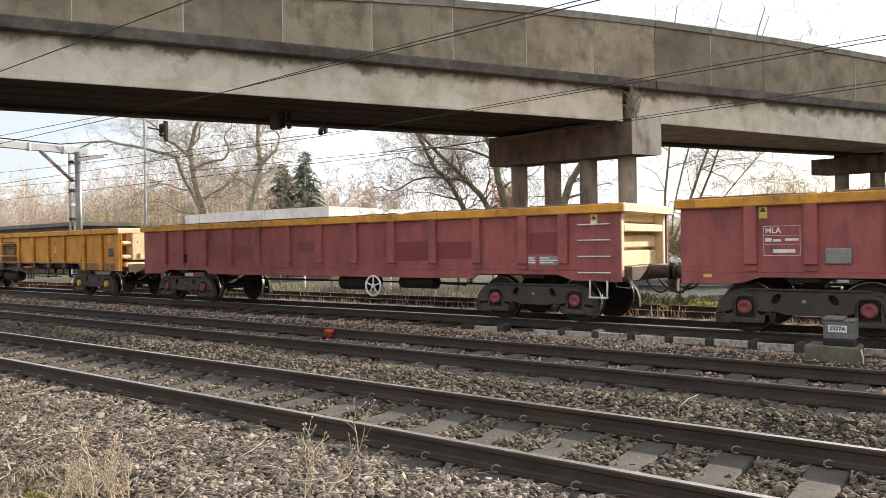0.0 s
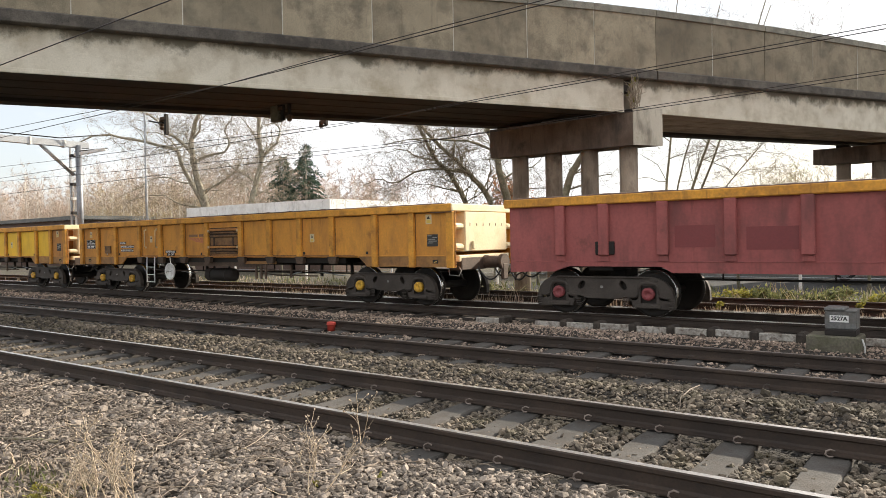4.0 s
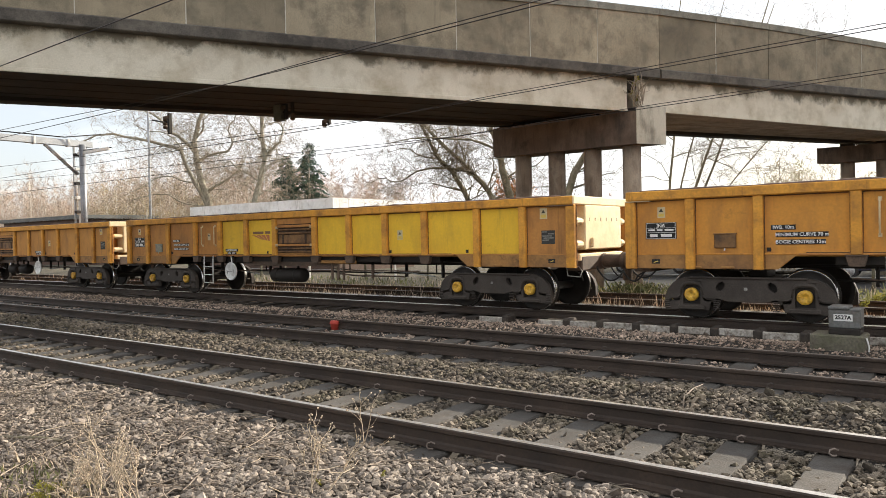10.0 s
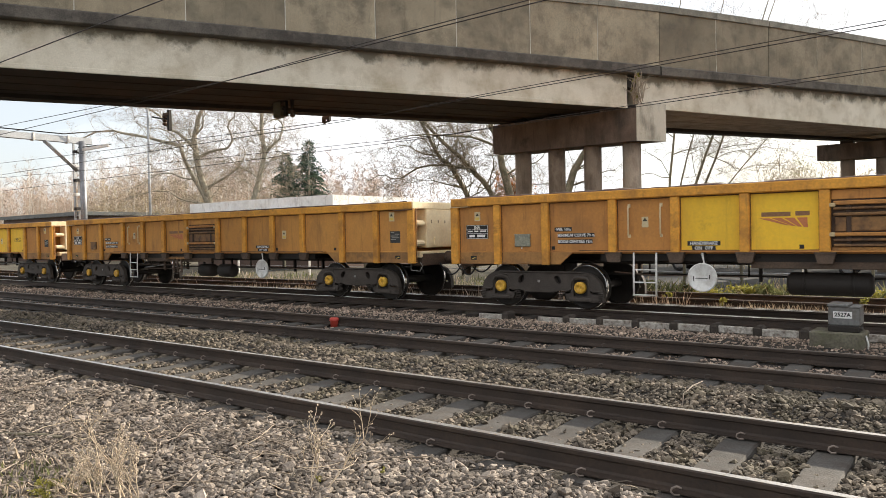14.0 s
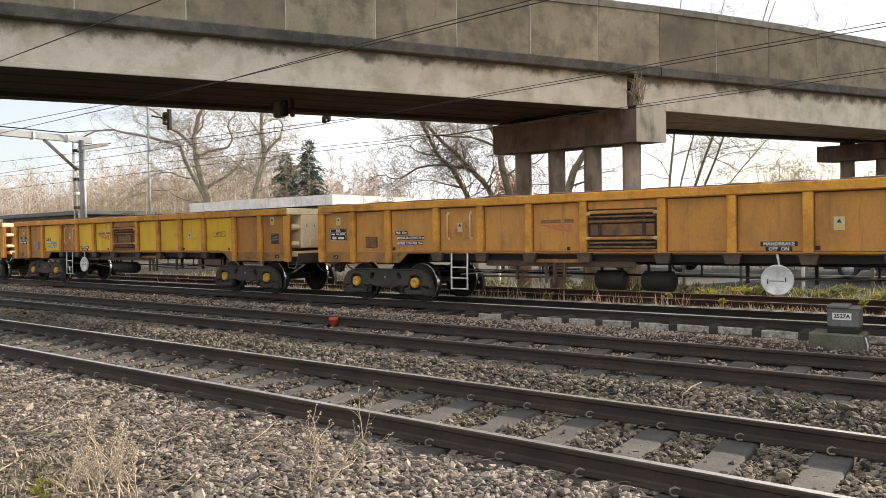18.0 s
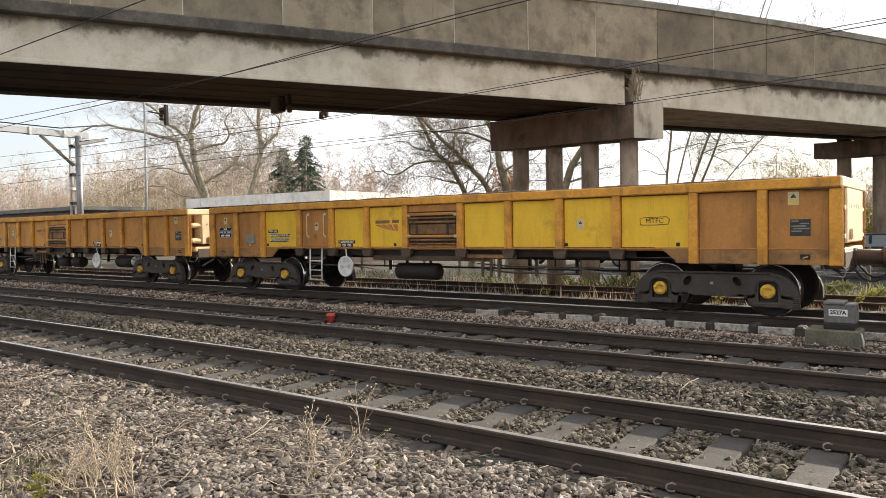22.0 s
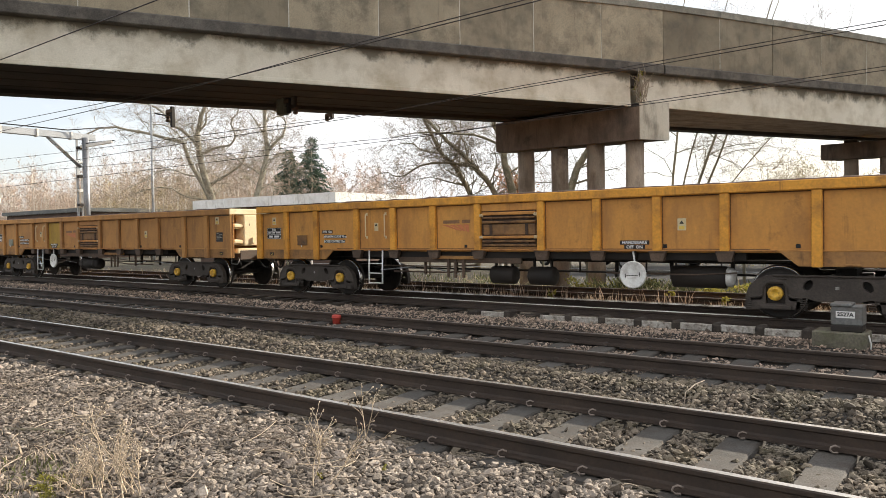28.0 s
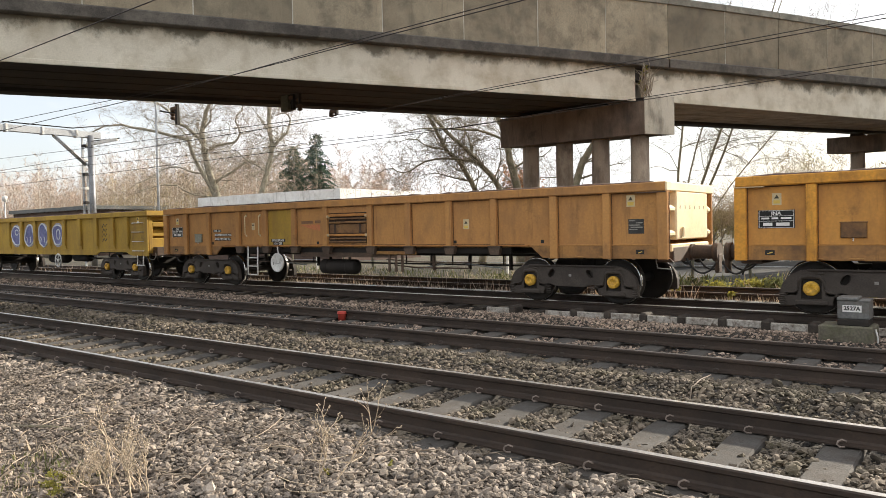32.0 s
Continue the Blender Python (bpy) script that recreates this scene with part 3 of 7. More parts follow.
def ground_z(x, y):
    """Height of the ground: level formation, a ballast heap in the six-foot, shoulders, gentle rise in front."""
    z = -0.225
    z += 0.13 * math.exp(-((y - 7.28) / 0.42) ** 2)
    z += 0.11 * math.exp(-((y - 11.3) / 0.65) ** 2) + 0.02 * math.exp(-((y - 9.14) / 0.8) ** 2) + 0.018 * math.exp(-((y - 5.4) / 0.6) ** 2)
    z += 0.075 * (smoothstep(4.55, 4.3, y) - smoothstep(3.2, 2.2, y)) if y < 4.6 else 0.0
    z += 0.05 * (math.exp(-((y - 6.55) / 0.3) ** 2) + math.exp(-((y - 7.85) / 0.3) ** 2) + math.exp(-((y - 10.2) / 0.35) ** 2))
    z -= 0.10 * smoothstep(2.6, 0.6, y) * smoothstep(-9, -3, x)
    z += 0.035 * (noise.noise((x * 0.7, y * 0.7, 0.3)))
    z -= 0.35 * smoothstep(18.2, 20.5, y) - 0.15 * smoothstep(21, 26, y)
    if abs(y) > 45 or abs(x) > 70:
        z += 0.4 * noise.noise((x * 0.02, y * 0.02, 2.0))
    return z


def axis_steps(fine0, fine1, step, far0, far1):
    a = list(np.arange(fine0, fine1, step))
    s, q = step, fine1
    while q < far1:
        a.append(q)
        s *= 1.35
        q += s
    a.append(far1)
    s, q = step, fine0
    lo = []
    while q > far0:
        s *= 1.35
        q -= s
        lo.append(max(q, far0))
    return sorted(set(lo)) + a


def trodden(x, y):
    """Where bare trodden earth shows in front of the near track."""
    return y < 4.0 and x < -3.6 and 0.6 * noise.noise((x * 0.9, y * 1.3, 4.0)) + 0.22 * (-5.1 - x) - 0.5 * (y - 2.9) > 0.0


def build_ground():
    xs, ys = axis_steps(-24, 4, 0.3, -1500, 1500), axis_steps(0.4, 22, 0.16, -900, 2500)
    v = [(x, y, ground_z(x, y)) for y in ys for x in xs]
    nx = len(xs)
    f = [(j * nx + i, j * nx + i + 1, (j + 1) * nx + i + 1, (j + 1) * nx + i) for j in range(len(ys) - 1) for i in range(nx - 1)]
    me = bpy.data.meshes.new("ground")
    me.from_pydata(v, [], f)
    me.materials.append(M_BED)
    me.materials.append(M_EARTH)
    me.materials.append(M_TAR)
    me.materials.append(M_TRODDEN)
    idx = []
    for j in range(len(ys) - 1):
        y = (ys[j] + ys[j + 1]) / 2
        for i in range(nx - 1):
            x = (xs[i] + xs[i + 1]) / 2
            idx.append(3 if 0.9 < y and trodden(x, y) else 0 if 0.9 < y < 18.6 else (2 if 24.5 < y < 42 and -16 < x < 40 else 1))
    me.polygons.foreach_set("material_index", idx)
    me.polygons.foreach_set("use_smooth", [True] * len(idx))
    tagged(part("ground", me, None), "brown earth and dark ballast bed beside the tracks", "ground", kind="structure")


build_ground()

RAIL_OUT = [(-0.07, -0.159), (0.07, -0.159), (0.07, -0.148), (0.022, -0.135), (0.009, -0.118), (0.009, -0.05), (0.034, -0.036), (0.036, -0.008),
            (0.026, 0.0), (-0.026, 0.0), (-0.036, -0.008), (-0.034, -0.036), (-0.009, -0.05), (-0.009, -0.118), (-0.022, -0.135), (-0.07, -0.148)]


def add_rail(parent, y, x0, x1, shine=True, z=0.0, name="rail", top=None):
    r = part(name, Geo().prism([(a + y, b + z) for a, b in RAIL_OUT], 0, x0, x1), M_RAIL, parent)
    part("running_band", Geo().box(x0, x1, y - 0.027, y + 0.027, z + 0.0005, z + 0.0025), top or (M_RAILTOP if shine else M_RAILDULL), r)
    return r


def clip_mesh(flip, mtl):
    g = Geo()
    s = -1 if flip else 1
    pts = [(0.03, 0.075 * s, 0.046), (0.0, 0.088 * s, 0.058), (-0.027, 0.10 * s, 0.044), (-0.031, 0.107 * s, 0.022), (-0.013, 0.103 * s, 0.006), (0.02, 0.09 * s, 0.008)]
    return g.tube(pts, 0.0075, 6).mesh("clip", mtl)



CLIP_MESH = (clip_mesh(True, M_CLIP), clip_mesh(False, M_CLIP), clip_mesh(True, M_CLIP_DARK), clip_mesh(False, M_CLIP_DARK))


def sleeper_mesh(name, length, width, material, dished):
    """A sleeper about its centre; concrete ones are lower in the middle."""
    g = Geo()
    h, w = length / 2, width / 2
    prof = [(-h, -0.17), (-0.5, -0.17), (-0.2, -0.186), (0.2, -0.186), (0.5, -0.17), (h, -0.17)] if dished else [(-h, -0.17), (h, -0.17)]
    k, c = len(prof), 0.014
    vs = []
    for y, z in prof:
        e = 0.012 if y in (-h, h) else 0.0
        vs += [(-w - 0.02, y, -0.36), (-w, y, z - c), (-w + c, y, z), (w - c, y, z), (w, y, z - c), (w + 0.02, y, -0.36)]
    f = []
    for i in range(k - 1):
        for j in range(5):
            f.append((i * 6 + j, i * 6 + j + 1, (i + 1) * 6 + j + 1, (i + 1) * 6 + j))
    f += [tuple(range(6)), tuple(reversed(range((k - 1) * 6, k * 6)))]
    g.add(vs, f)
    return g.mesh(name, material)


def build_track(n, yn, x0, x1, step, phase, sl0, sl1, concrete=True, shine=True, label="", clips=None):
    yc = yn + GAUGE / 2
    tr = thing("track_%d" % n, pose(0, 0, 0), label, "railway track", kind="structure")
    for y in (yn, yn + GAUGE):
        add_rail(tr, y, x0, x1, shine)
    me = sleeper_mesh("sleeper", 2.5, 0.27 if concrete else 0.25, M_SLEEPER if concrete else M_TIMBER, concrete)
    k = int((sl1 - phase) / step)
    rng = random.Random(n)
    while phase + k * step > sl0:
        x = phase + k * step
        s = part("sleeper", me, None, tr, at=pose(x, yc + rng.uniform(-0.012, 0.012), rng.uniform(-0.004, 0.004), 0, 0, rng.uniform(-0.5, 0.5)))
        if clips and clips[0] < x < clips[1]:
            for y in (-GAUGE / 2, GAUGE / 2):
                for q in (0, 1):
                    part("clip", CLIP_MESH[q + (0 if n == 1 else 2)], None, s, at=pose(0, y, -0.16))
        k -= 1
    return tr


build_track(1, NEAR_RAILS[0], -220, 30, 0.6565, -0.99, -36, 2.2, True, True, "running line of bright-headed rails on concrete sleepers in ballast", (-16, 1.5))
build_track(2, NEAR_RAILS[1], -220, 30, 0.652, -1.30, -36, 3.5, True, False, "dull-railed line on concrete sleepers with spring clips", (-13, 2.0))
t3 = build_track(3, NEAR_RAILS[2], -220, 30, 0.686, -4.81, -28, 4.5, False, True, "line on dark timber sleepers carrying the wagon train")
build_track(4, NEAR_RAILS[3], -220, 30, 0.686, -4.6, -30, 5, False, False, "rusty disused siding overgrown with weeds")
for y in (NEAR_RAILS[2] + 0.12, NEAR_RAILS[2] + GAUGE - 0.12):
    add_rail(t3, y, -60, 14, True, -0.005, "check_rail")
# white painted boards between the timber sleeper ends
board = Geo().box(-0.278, 0.278, -0.03, 0.03, -0.15, -0.03, 0.012).mesh("white_board", M_WHITE_BOARD)
for k in range(-5, 6):
    if k not in (-4,):
        x = -4.81 + 0.686 * k
        part("white_board", board, None, t3, "white painted board between sleeper ends" if k == -5 else "", at=pose(x - 0.0, 12.42, -0.058 + 0.007 * (k % 3) - 0.004 * max(0, 1 - k), 0, 0, (k % 4) - 1.5))
        part("sleeper_end", Geo().box(-0.075, 0.075, -0.10, 0.25, -0.25, -0.055, 0.035), M_TIMBER, t3, at=pose(x + 0.343, 12.46, 0))


# ---------------------------------------------------------------- road bridge on the skew
BR_TURN = math.degrees(math.atan2(1.0, 0.545))
bridge = thing("road_bridge", pose(-8.794, 20.816, 0, 0, 0, BR_TURN), "weathered concrete road bridge with panelled parapet over the tracks", "bridge")


def parapet_top(s):
    """Height of the coping's top along the bridge: a flat hump over the pier."""
    if s < 2.5:
        return 8.46 - 0.0036 * (s - 2.5) ** 2 * (1.0 if s > -9 else 1.0) - (0.0 if s > -14 else 0.02 * (-14 - s))
    return 8.46 - 0.0016 * (s - 2.5) ** 2


S0, S1 = -33.0, 44.0


def build_bridge():
    # edge girders: one a span, with a joint over the pier
    def girder(y0, y1, s0, s1, zb0, zb1, zt, name, mtl, c=0.03):
        g = Geo()
        g.prism([(s0, zb0), (s1, zb1), (s1, zt), (s0, zt)], 1, y0, y1)
        return part(name, g, mtl, bridge)
    girder(0.0, 0.55, S0, -0.02, 5.30, 5.30, 6.32, "edge_girder", M_GIRDER)
    girder(0.0, 0.55, 0.42, 16.5, 5.34, 5.10, 6.32, "edge_girder", M_GIRDER)
    girder(0.0, 0.55, 16.9, S1, 5.2, 5.2, 6.32, "edge_girder", M_GIRDER)
    for a, b in ((S0, -0.02), (0.42, 16.5), (16.9, S1)):
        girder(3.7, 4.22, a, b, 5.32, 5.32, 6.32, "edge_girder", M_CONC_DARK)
        # thin added sheet under the edge girder, shade-dark left, bounce-brown past the pier
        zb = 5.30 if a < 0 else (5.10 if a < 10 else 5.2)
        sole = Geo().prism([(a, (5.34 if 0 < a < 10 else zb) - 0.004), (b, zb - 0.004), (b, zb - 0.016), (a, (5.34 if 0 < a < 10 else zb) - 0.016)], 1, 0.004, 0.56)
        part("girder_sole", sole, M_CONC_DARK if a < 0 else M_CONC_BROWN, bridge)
        # a fillet along the girder's foot
        g = Geo().box(a, b, -0.03, -0.002, 5.29 if a < 0 else 5.2, 5.40, 0.01) if a < 0 else None
        if g:
            part("girder_lip", g, M_GIRDER, bridge)
        # deck beams side by side, with dark joints between
        for i in range(7):
            y0 = 0.57 + i * 0.446
            # spans past the pier take the brown that carries bounced light
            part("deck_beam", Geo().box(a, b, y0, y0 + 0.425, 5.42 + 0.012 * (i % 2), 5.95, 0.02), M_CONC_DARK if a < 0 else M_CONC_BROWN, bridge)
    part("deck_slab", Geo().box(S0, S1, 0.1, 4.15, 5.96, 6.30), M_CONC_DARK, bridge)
    part("road_surface", Geo().box(S0, S1, 0.15, 4.0, 6.62, 6.70), M_TAR, bridge)
    part("deck_fill", Geo().box(S0, S1, 0.16, 4.0, 6.31, 6.62), M_CONC_DARK, bridge)
    # cornice, both sides
    for a, b in ((S0, 1.02), (1.08, S1)):
        g = Geo()
        g.prism([(-0.27, 6.33), (-0.25, 6.31), (0.12, 6.31), (0.12, 6.60), (-0.22, 6.60), (-0.27, 6.56)], 0, a, b)
        part("cornice", g, M_CORNICE, bridge)
        g = Geo()
        g.prism([(4.1, 6.31), (4.45, 6.31), (4.45, 6.60), (4.1, 6.60)], 0, a, b)
        part("cornice", g, M_CORNICE, bridge)
    # parapet panels with pale joints and coping stones
    j0, w = 1.05, 2.253
    for k in range(-15, 19):
        a, b = j0 + k * w, j0 + (k + 1) * w
        za, zb = parapet_top(a), parapet_top(b)
        off = 0.004 * ((k * 7) % 3)
        g = Geo()
        g.prism([(a + 0.012, 6.60), (b - 0.012, 6.60), (b - 0.012, zb - 0.20), (a + 0.012, za - 0.20)], 1, -0.205 - off, 0.04)
        part("parapet_panel", g, M_PANEL, bridge)
        if k not in (0, 2):
            part("joint_seal", Geo().box(a - 0.012, a + 0.012, -0.200, 0.03, 6.60, za - 0.20), M_JOINT, bridge)
        g = Geo()
        g.prism([(a + 0.008, za - 0.20), (b - 0.008, zb - 0.20), (b - 0.008, zb - 0.01), (b - 0.03, zb), (a + 0.03, za), (a + 0.008, za - 0.01)], 1, -0.26, 0.09)
        part("coping_stone", g, M_COPING, bridge)
        g = Geo()
        g.prism([(a, 6.60), (b, 6.60), (b, zb), (a, za)], 1, 4.15, 4.40)
        part("parapet_panel", g, M_PANEL, bridge)


BUILD_HEIGHT[0] = 0.9785
build_bridge()
BUILD_HEIGHT[0] = 1.0


def build_pier(name, x0, x1, y0, zc, zt, cols, label, step=0.0):
    p = thing(name, pose(0, 0, 0), label, "bridge pier", "piers of the road bridge")
    d, k = 0.95, 0.545
    g = Geo()
    o = [(x0, y0), (x1, y0), (x1 + k * d, y0 + d), (x0 + k * d, y0 + d)]
    g.prism(o, 2, zc, zt)
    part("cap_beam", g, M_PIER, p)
    # end block, paler than the cap beam
    g = Geo()
    e = 0.03
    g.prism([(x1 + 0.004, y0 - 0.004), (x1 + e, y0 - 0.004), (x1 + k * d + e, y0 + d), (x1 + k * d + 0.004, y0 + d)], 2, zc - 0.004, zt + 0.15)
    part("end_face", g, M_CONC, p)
    for x in cols:
        part("column", Geo().lathe([(-1.2, 0.275), (zc + 0.25 - 0.25, 0.275)], (x, y0 + 0.475, 0), 28, 2), M_COLUMN, p)
    for i in range(len(cols)):
        part("bearing", Geo().box(cols[i] - 0.25, cols[i] + 0.25, y0 + 0.2, y0 + 0.75, zt - 0.001, zt + 0.12, 0.01), M_GRIME, p)
    return p


build_pier("bridge_pier", -13.59, -8.53, 20.8, 4.19, 5.16, (-12.70, -11.44, -10.17, -8.88), "concrete bridge pier with cap beam on four round columns")
build_pier("bridge_pier", -6.19, -1.1, 34.8, 4.35, 5.01, (-5.10, -3.78, -2.46, -1.14), "further concrete bridge pier with cap beam on round columns")
# plain abutments that close the bridge's ends
part("abutment", Geo().box(S0 - 1.5, S0 + 0.6, -0.4, 4.6, -1.0, 5.28), M_CONC, bridge)
part("abutment", Geo().box(S1 - 0.6, S1 + 1.5, -0.4, 4.6, -1.0, 5.18), M_CONC, bridge)


# ---------------------------------------------------------------- overhead line
def wire(name, pts, r, label="", group="overhead wires"):
    return tagged(part(name, Geo().tube(pts, r, 6), M_WIRE), label or "thin dark overhead line wire above a track", "overhead wire", group)


for yc, za, zb, gap in ((5.40, 4.574, 4.631, 0.0), (9.14, 4.667, 4.768, 0.07), (13.91, 4.566, 4.70, 0.06), (16.97, 4.37, 4.52, 0.07)):
    slope = (zb - za) / 7.5
    wire("contact_wire", [(-60, yc, za - 0.1), (-14, yc, za), (5, yc, za + 19 * slope), (40, yc, za + 0.5)], 0.0085)
    if gap:
        wire("catenary_wire", [(-60, yc + 0.05, za + 1.1), (-30, yc + 0.04, za + 0.35), (-12.5, yc + 0.03, za + 1.5 * slope + 0.01), (-9, yc + 0.02, za + 5 * slope + 0.055), (6, yc, za + 20 * slope + gap + 0.03), (40, yc, za + 1.4)], 0.0075)


# ---------------------------------------------------------------- wagons
# wagon space: x along the train, origin over the track centre at rail level, -y towards the eye's side
BOGIE_X, HALF_WB, WHEEL_R = 5.955, 0.908, 0.44
PILLARS_Y = (0.76, 1.955, 3.12, 4.29, 5.70, 6.82)
PILLARS_R = (0.0, 1.18, 2.36, 3.54, 4.70, 5.82, 6.72)
HALF_L, SIDE = 7.91, 1.28
WHEELSETS = []


def bogie_side_outline():
    """Outline (x, z) of the cast side frame: round shoulders, deep ends, a shallow belly between."""
    half = [(0.30, 0.35), (0.46, 0.40), (0.52, 0.395), (0.58, 0.35), (0.61, 0.19), (1.36, 0.17), (1.385, 0.20), (1.38, 0.40), (1.33, 0.56), (1.22, 0.69), (1.08, 0.76), (0.92, 0.785), (0.60, 0.775)]
    return half + [(-x, z) for x, z in reversed(half)]


def oval(cx, cz, rx, rz, tilt=0.0, n=14):
    return [(cx + rx * math.cos(2 * math.pi * i / n) + tilt * math.sin(2 * math.pi * i / n), cz + rz * math.sin(2 * math.pi * i / n)) for i in range(n)]


def pocket_outline(cx):
    return [(cx - 0.15, 0.285), (cx + 0.15, 0.285), (cx + 0.15, 0.58), (cx + 0.11, 0.625), (cx - 0.11, 0.625), (cx - 0.15, 0.58)]


def wheelset_mesh_wheel(y, sgn):
    g = Geo()
    # tyre, flange inside, dished web, hub
    g.lathe([(sgn * 0.07, 0.20), (sgn * 0.075, 0.32), (sgn * 0.055, 0.37), (sgn * 0.067, 0.39), (sgn * 0.067, 0.435), (0.0, WHEEL_R), (-sgn * 0.035, 0.448), (-sgn * 0.045, 0.468), (-sgn * 0.067, 0.468), (-sgn * 0.067, 0.38), (-sgn * 0.03, 0.32), (-sgn * 0.06, 0.2)],
            (0, y, 0), 40, 1)
    return g


SHARED = {}


ROUND = ("wheel", "tread", "cap", "axle", "brake_disc", "spoked", "tank")      # turned parts keep their round shape


def shared(key, build, material):
    if key not in SHARED:
        keep_ = BUILD_HEIGHT[0]
        if key.startswith(ROUND):
            BUILD_HEIGHT[0] = 1.0
        SHARED[key] = build().mesh(key, material)
        BUILD_HEIGHT[0] = keep_
    return SHARED[key]


def build_bogie(wagon, x, red):
    b = part("bogie", shared("bogie", bolster, M_GRIME), None, wagon, "dark cast bogie", at=pose(x, 0, 0))
    for s in (-1, 1):
        f = part("side_frame", shared("side_frame%d" % s, lambda: side_frame(s), M_BOGIE), None, b)
    for dx in (-HALF_WB, HALF_WB):
        w = part("wheelset", shared("axle", lambda: Geo().tube([(0, -1.0, 0), (0, 1.0, 0)], 0.085, 14), M_GRIME), None, b, at=pose(dx, 0, WHEEL_R))
        WHEELSETS.append(w)
    return b


def bolster():
    g = Geo()
    g.box(-0.28, 0.28, -0.98, 0.98, 0.42, 0.74, 0.02)
    g.box(-0.16, 0.16, -0.3, 0.3, 0.74, 0.93, 0.01)
    g.tube([(-0.28, -0.5, 0.35), (-0.55, -0.5, 0.33)], 0.06, 8).tube([(0.28, -0.5, 0.35), (0.55, -0.5, 0.33)], 0.06, 8)
    # blocks added behind the side frame's holes to keep them dark
    for s in (-1, 1):
        a, b2 = sorted((s * 0.84, s * 0.95))
        g.box(-0.56, 0.56, a, b2, 0.44, 0.72, 0.02)
    return g


def side_frame(s):
    """The cast side frame, with its holes and slots cut through, hoods over the axle ends and spring seats."""
    g = Geo()
    y = s * 1.02
    holes = [oval(e * 0.42, 0.615, 0.07, 0.088, -e * 0.03) for e in (-1, 1)]
    for cx in (-HALF_WB, HALF_WB):
        holes.append(pocket_outline(cx))
        for e in (-1, 1):
            q = [(cx + e * 0.20, 0.405), (cx + e * 0.26, 0.375), (cx + e * 0.385, 0.37), (cx + e * 0.385, 0.33), (cx + e * 0.24, 0.335), (cx + e * 0.20, 0.36)]
            holes.append(q if e > 0 else q[::-1])
    g.slab(bogie_side_outline(), holes, y - 0.055, y + 0.055)
    f = y + s * 0.055
    # rolled upper edge
    g.box(-0.95, 0.95, min(y, f + s * 0.03), max(y, f + s * 0.03), 0.748, 0.79, 0.016)
    for cx in (-HALF_WB, HALF_WB):
        hood = [(cx - 0.20, 0.42), (cx - 0.185, 0.58), (cx - 0.13, 0.655), (cx, 0.672), (cx + 0.13, 0.655), (cx + 0.185, 0.58), (cx + 0.20, 0.42)]
        g.tube([(a, f - s * 0.004, b) for a, b in hood], [0.014, 0.026, 0.032, 0.034, 0.032, 0.026, 0.014], 8)
        # ledges that sweep down from the hood, over the slots
        for e in (-1, 1):
            g.tube([(cx + e * 0.19, f, 0.45), (cx + e * 0.25, f, 0.40), (cx + e * 0.40, f, 0.388)], [0.016, 0.02, 0.012], 6)
            for q in range(5):
                g.box(cx + e * 0.43 - 0.055, cx + e * 0.43 + 0.055, min(f, f + s * 0.022) - 0.004, max(f, f + s * 0.022), 0.205 + q * 0.036, 0.222 + q * 0.036, 0.006)
        g.box(cx - 0.24, cx + 0.24, min(f, f + s * 0.03) - 0.004, max(f, f + s * 0.03), 0.185, 0.262, 0.014)
        # lifting bosses
        g.box(cx + 0.10, cx + 0.18, min(f, f + s * 0.02) - 0.004, max(f, f + s * 0.02), 0.70, 0.735, 0.01)
    return g


def axle_block(s):
    """The bearing adapter that fills an axle pocket, set back and black to keep the hole dark."""
    a, b2 = sorted((s * 0.955, s * 1.035))
    return Geo().box(-0.155, 0.155, a, b2, 0.27, 0.63, 0.02)


def add_hollows(b):
    for s in (-1, 1):
        for cx in (-HALF_WB, HALF_WB):
            part("bearing_adapter", shared("adapter%d" % s, lambda: axle_block(s), M_GRIME), None, b, at=pose(cx, 0, 0))
        part("maker_badge", shared("badge%d" % s, lambda: Geo().box(-0.028, 0.028, s * 1.085 - 0.006, s * 1.085 - 0.0 + 0.002, 0.555, 0.605, 0.003), M_BAY), None, b)


def side_panel_outline_yellow():
    """Outline (x, z) of a yellow wagon's side sheet: deep at both ends, cut away between the bogies."""
    return [(-7.985, 0.94), (-5.42, 0.94), (-5.12, 1.20), (5.12, 1.20), (5.42, 0.94), (7.985, 0.94), (7.985, 2.24), (-7.985, 2.24)]


def yellow_body():
    g = Geo()
    for s in (-1, 1):
        y0, y1 = sorted((s * 1.20, s * 1.16))
        g.prism(side_panel_outline_yellow(), 1, y0, y1)
    g.box(-7.8, 7.8, -1.16, 1.16, 1.16, 1.22)
    return g


def mirrored(g):
    return Geo().add([(-x, -y, z) for x, y, z in g.v], g.f)


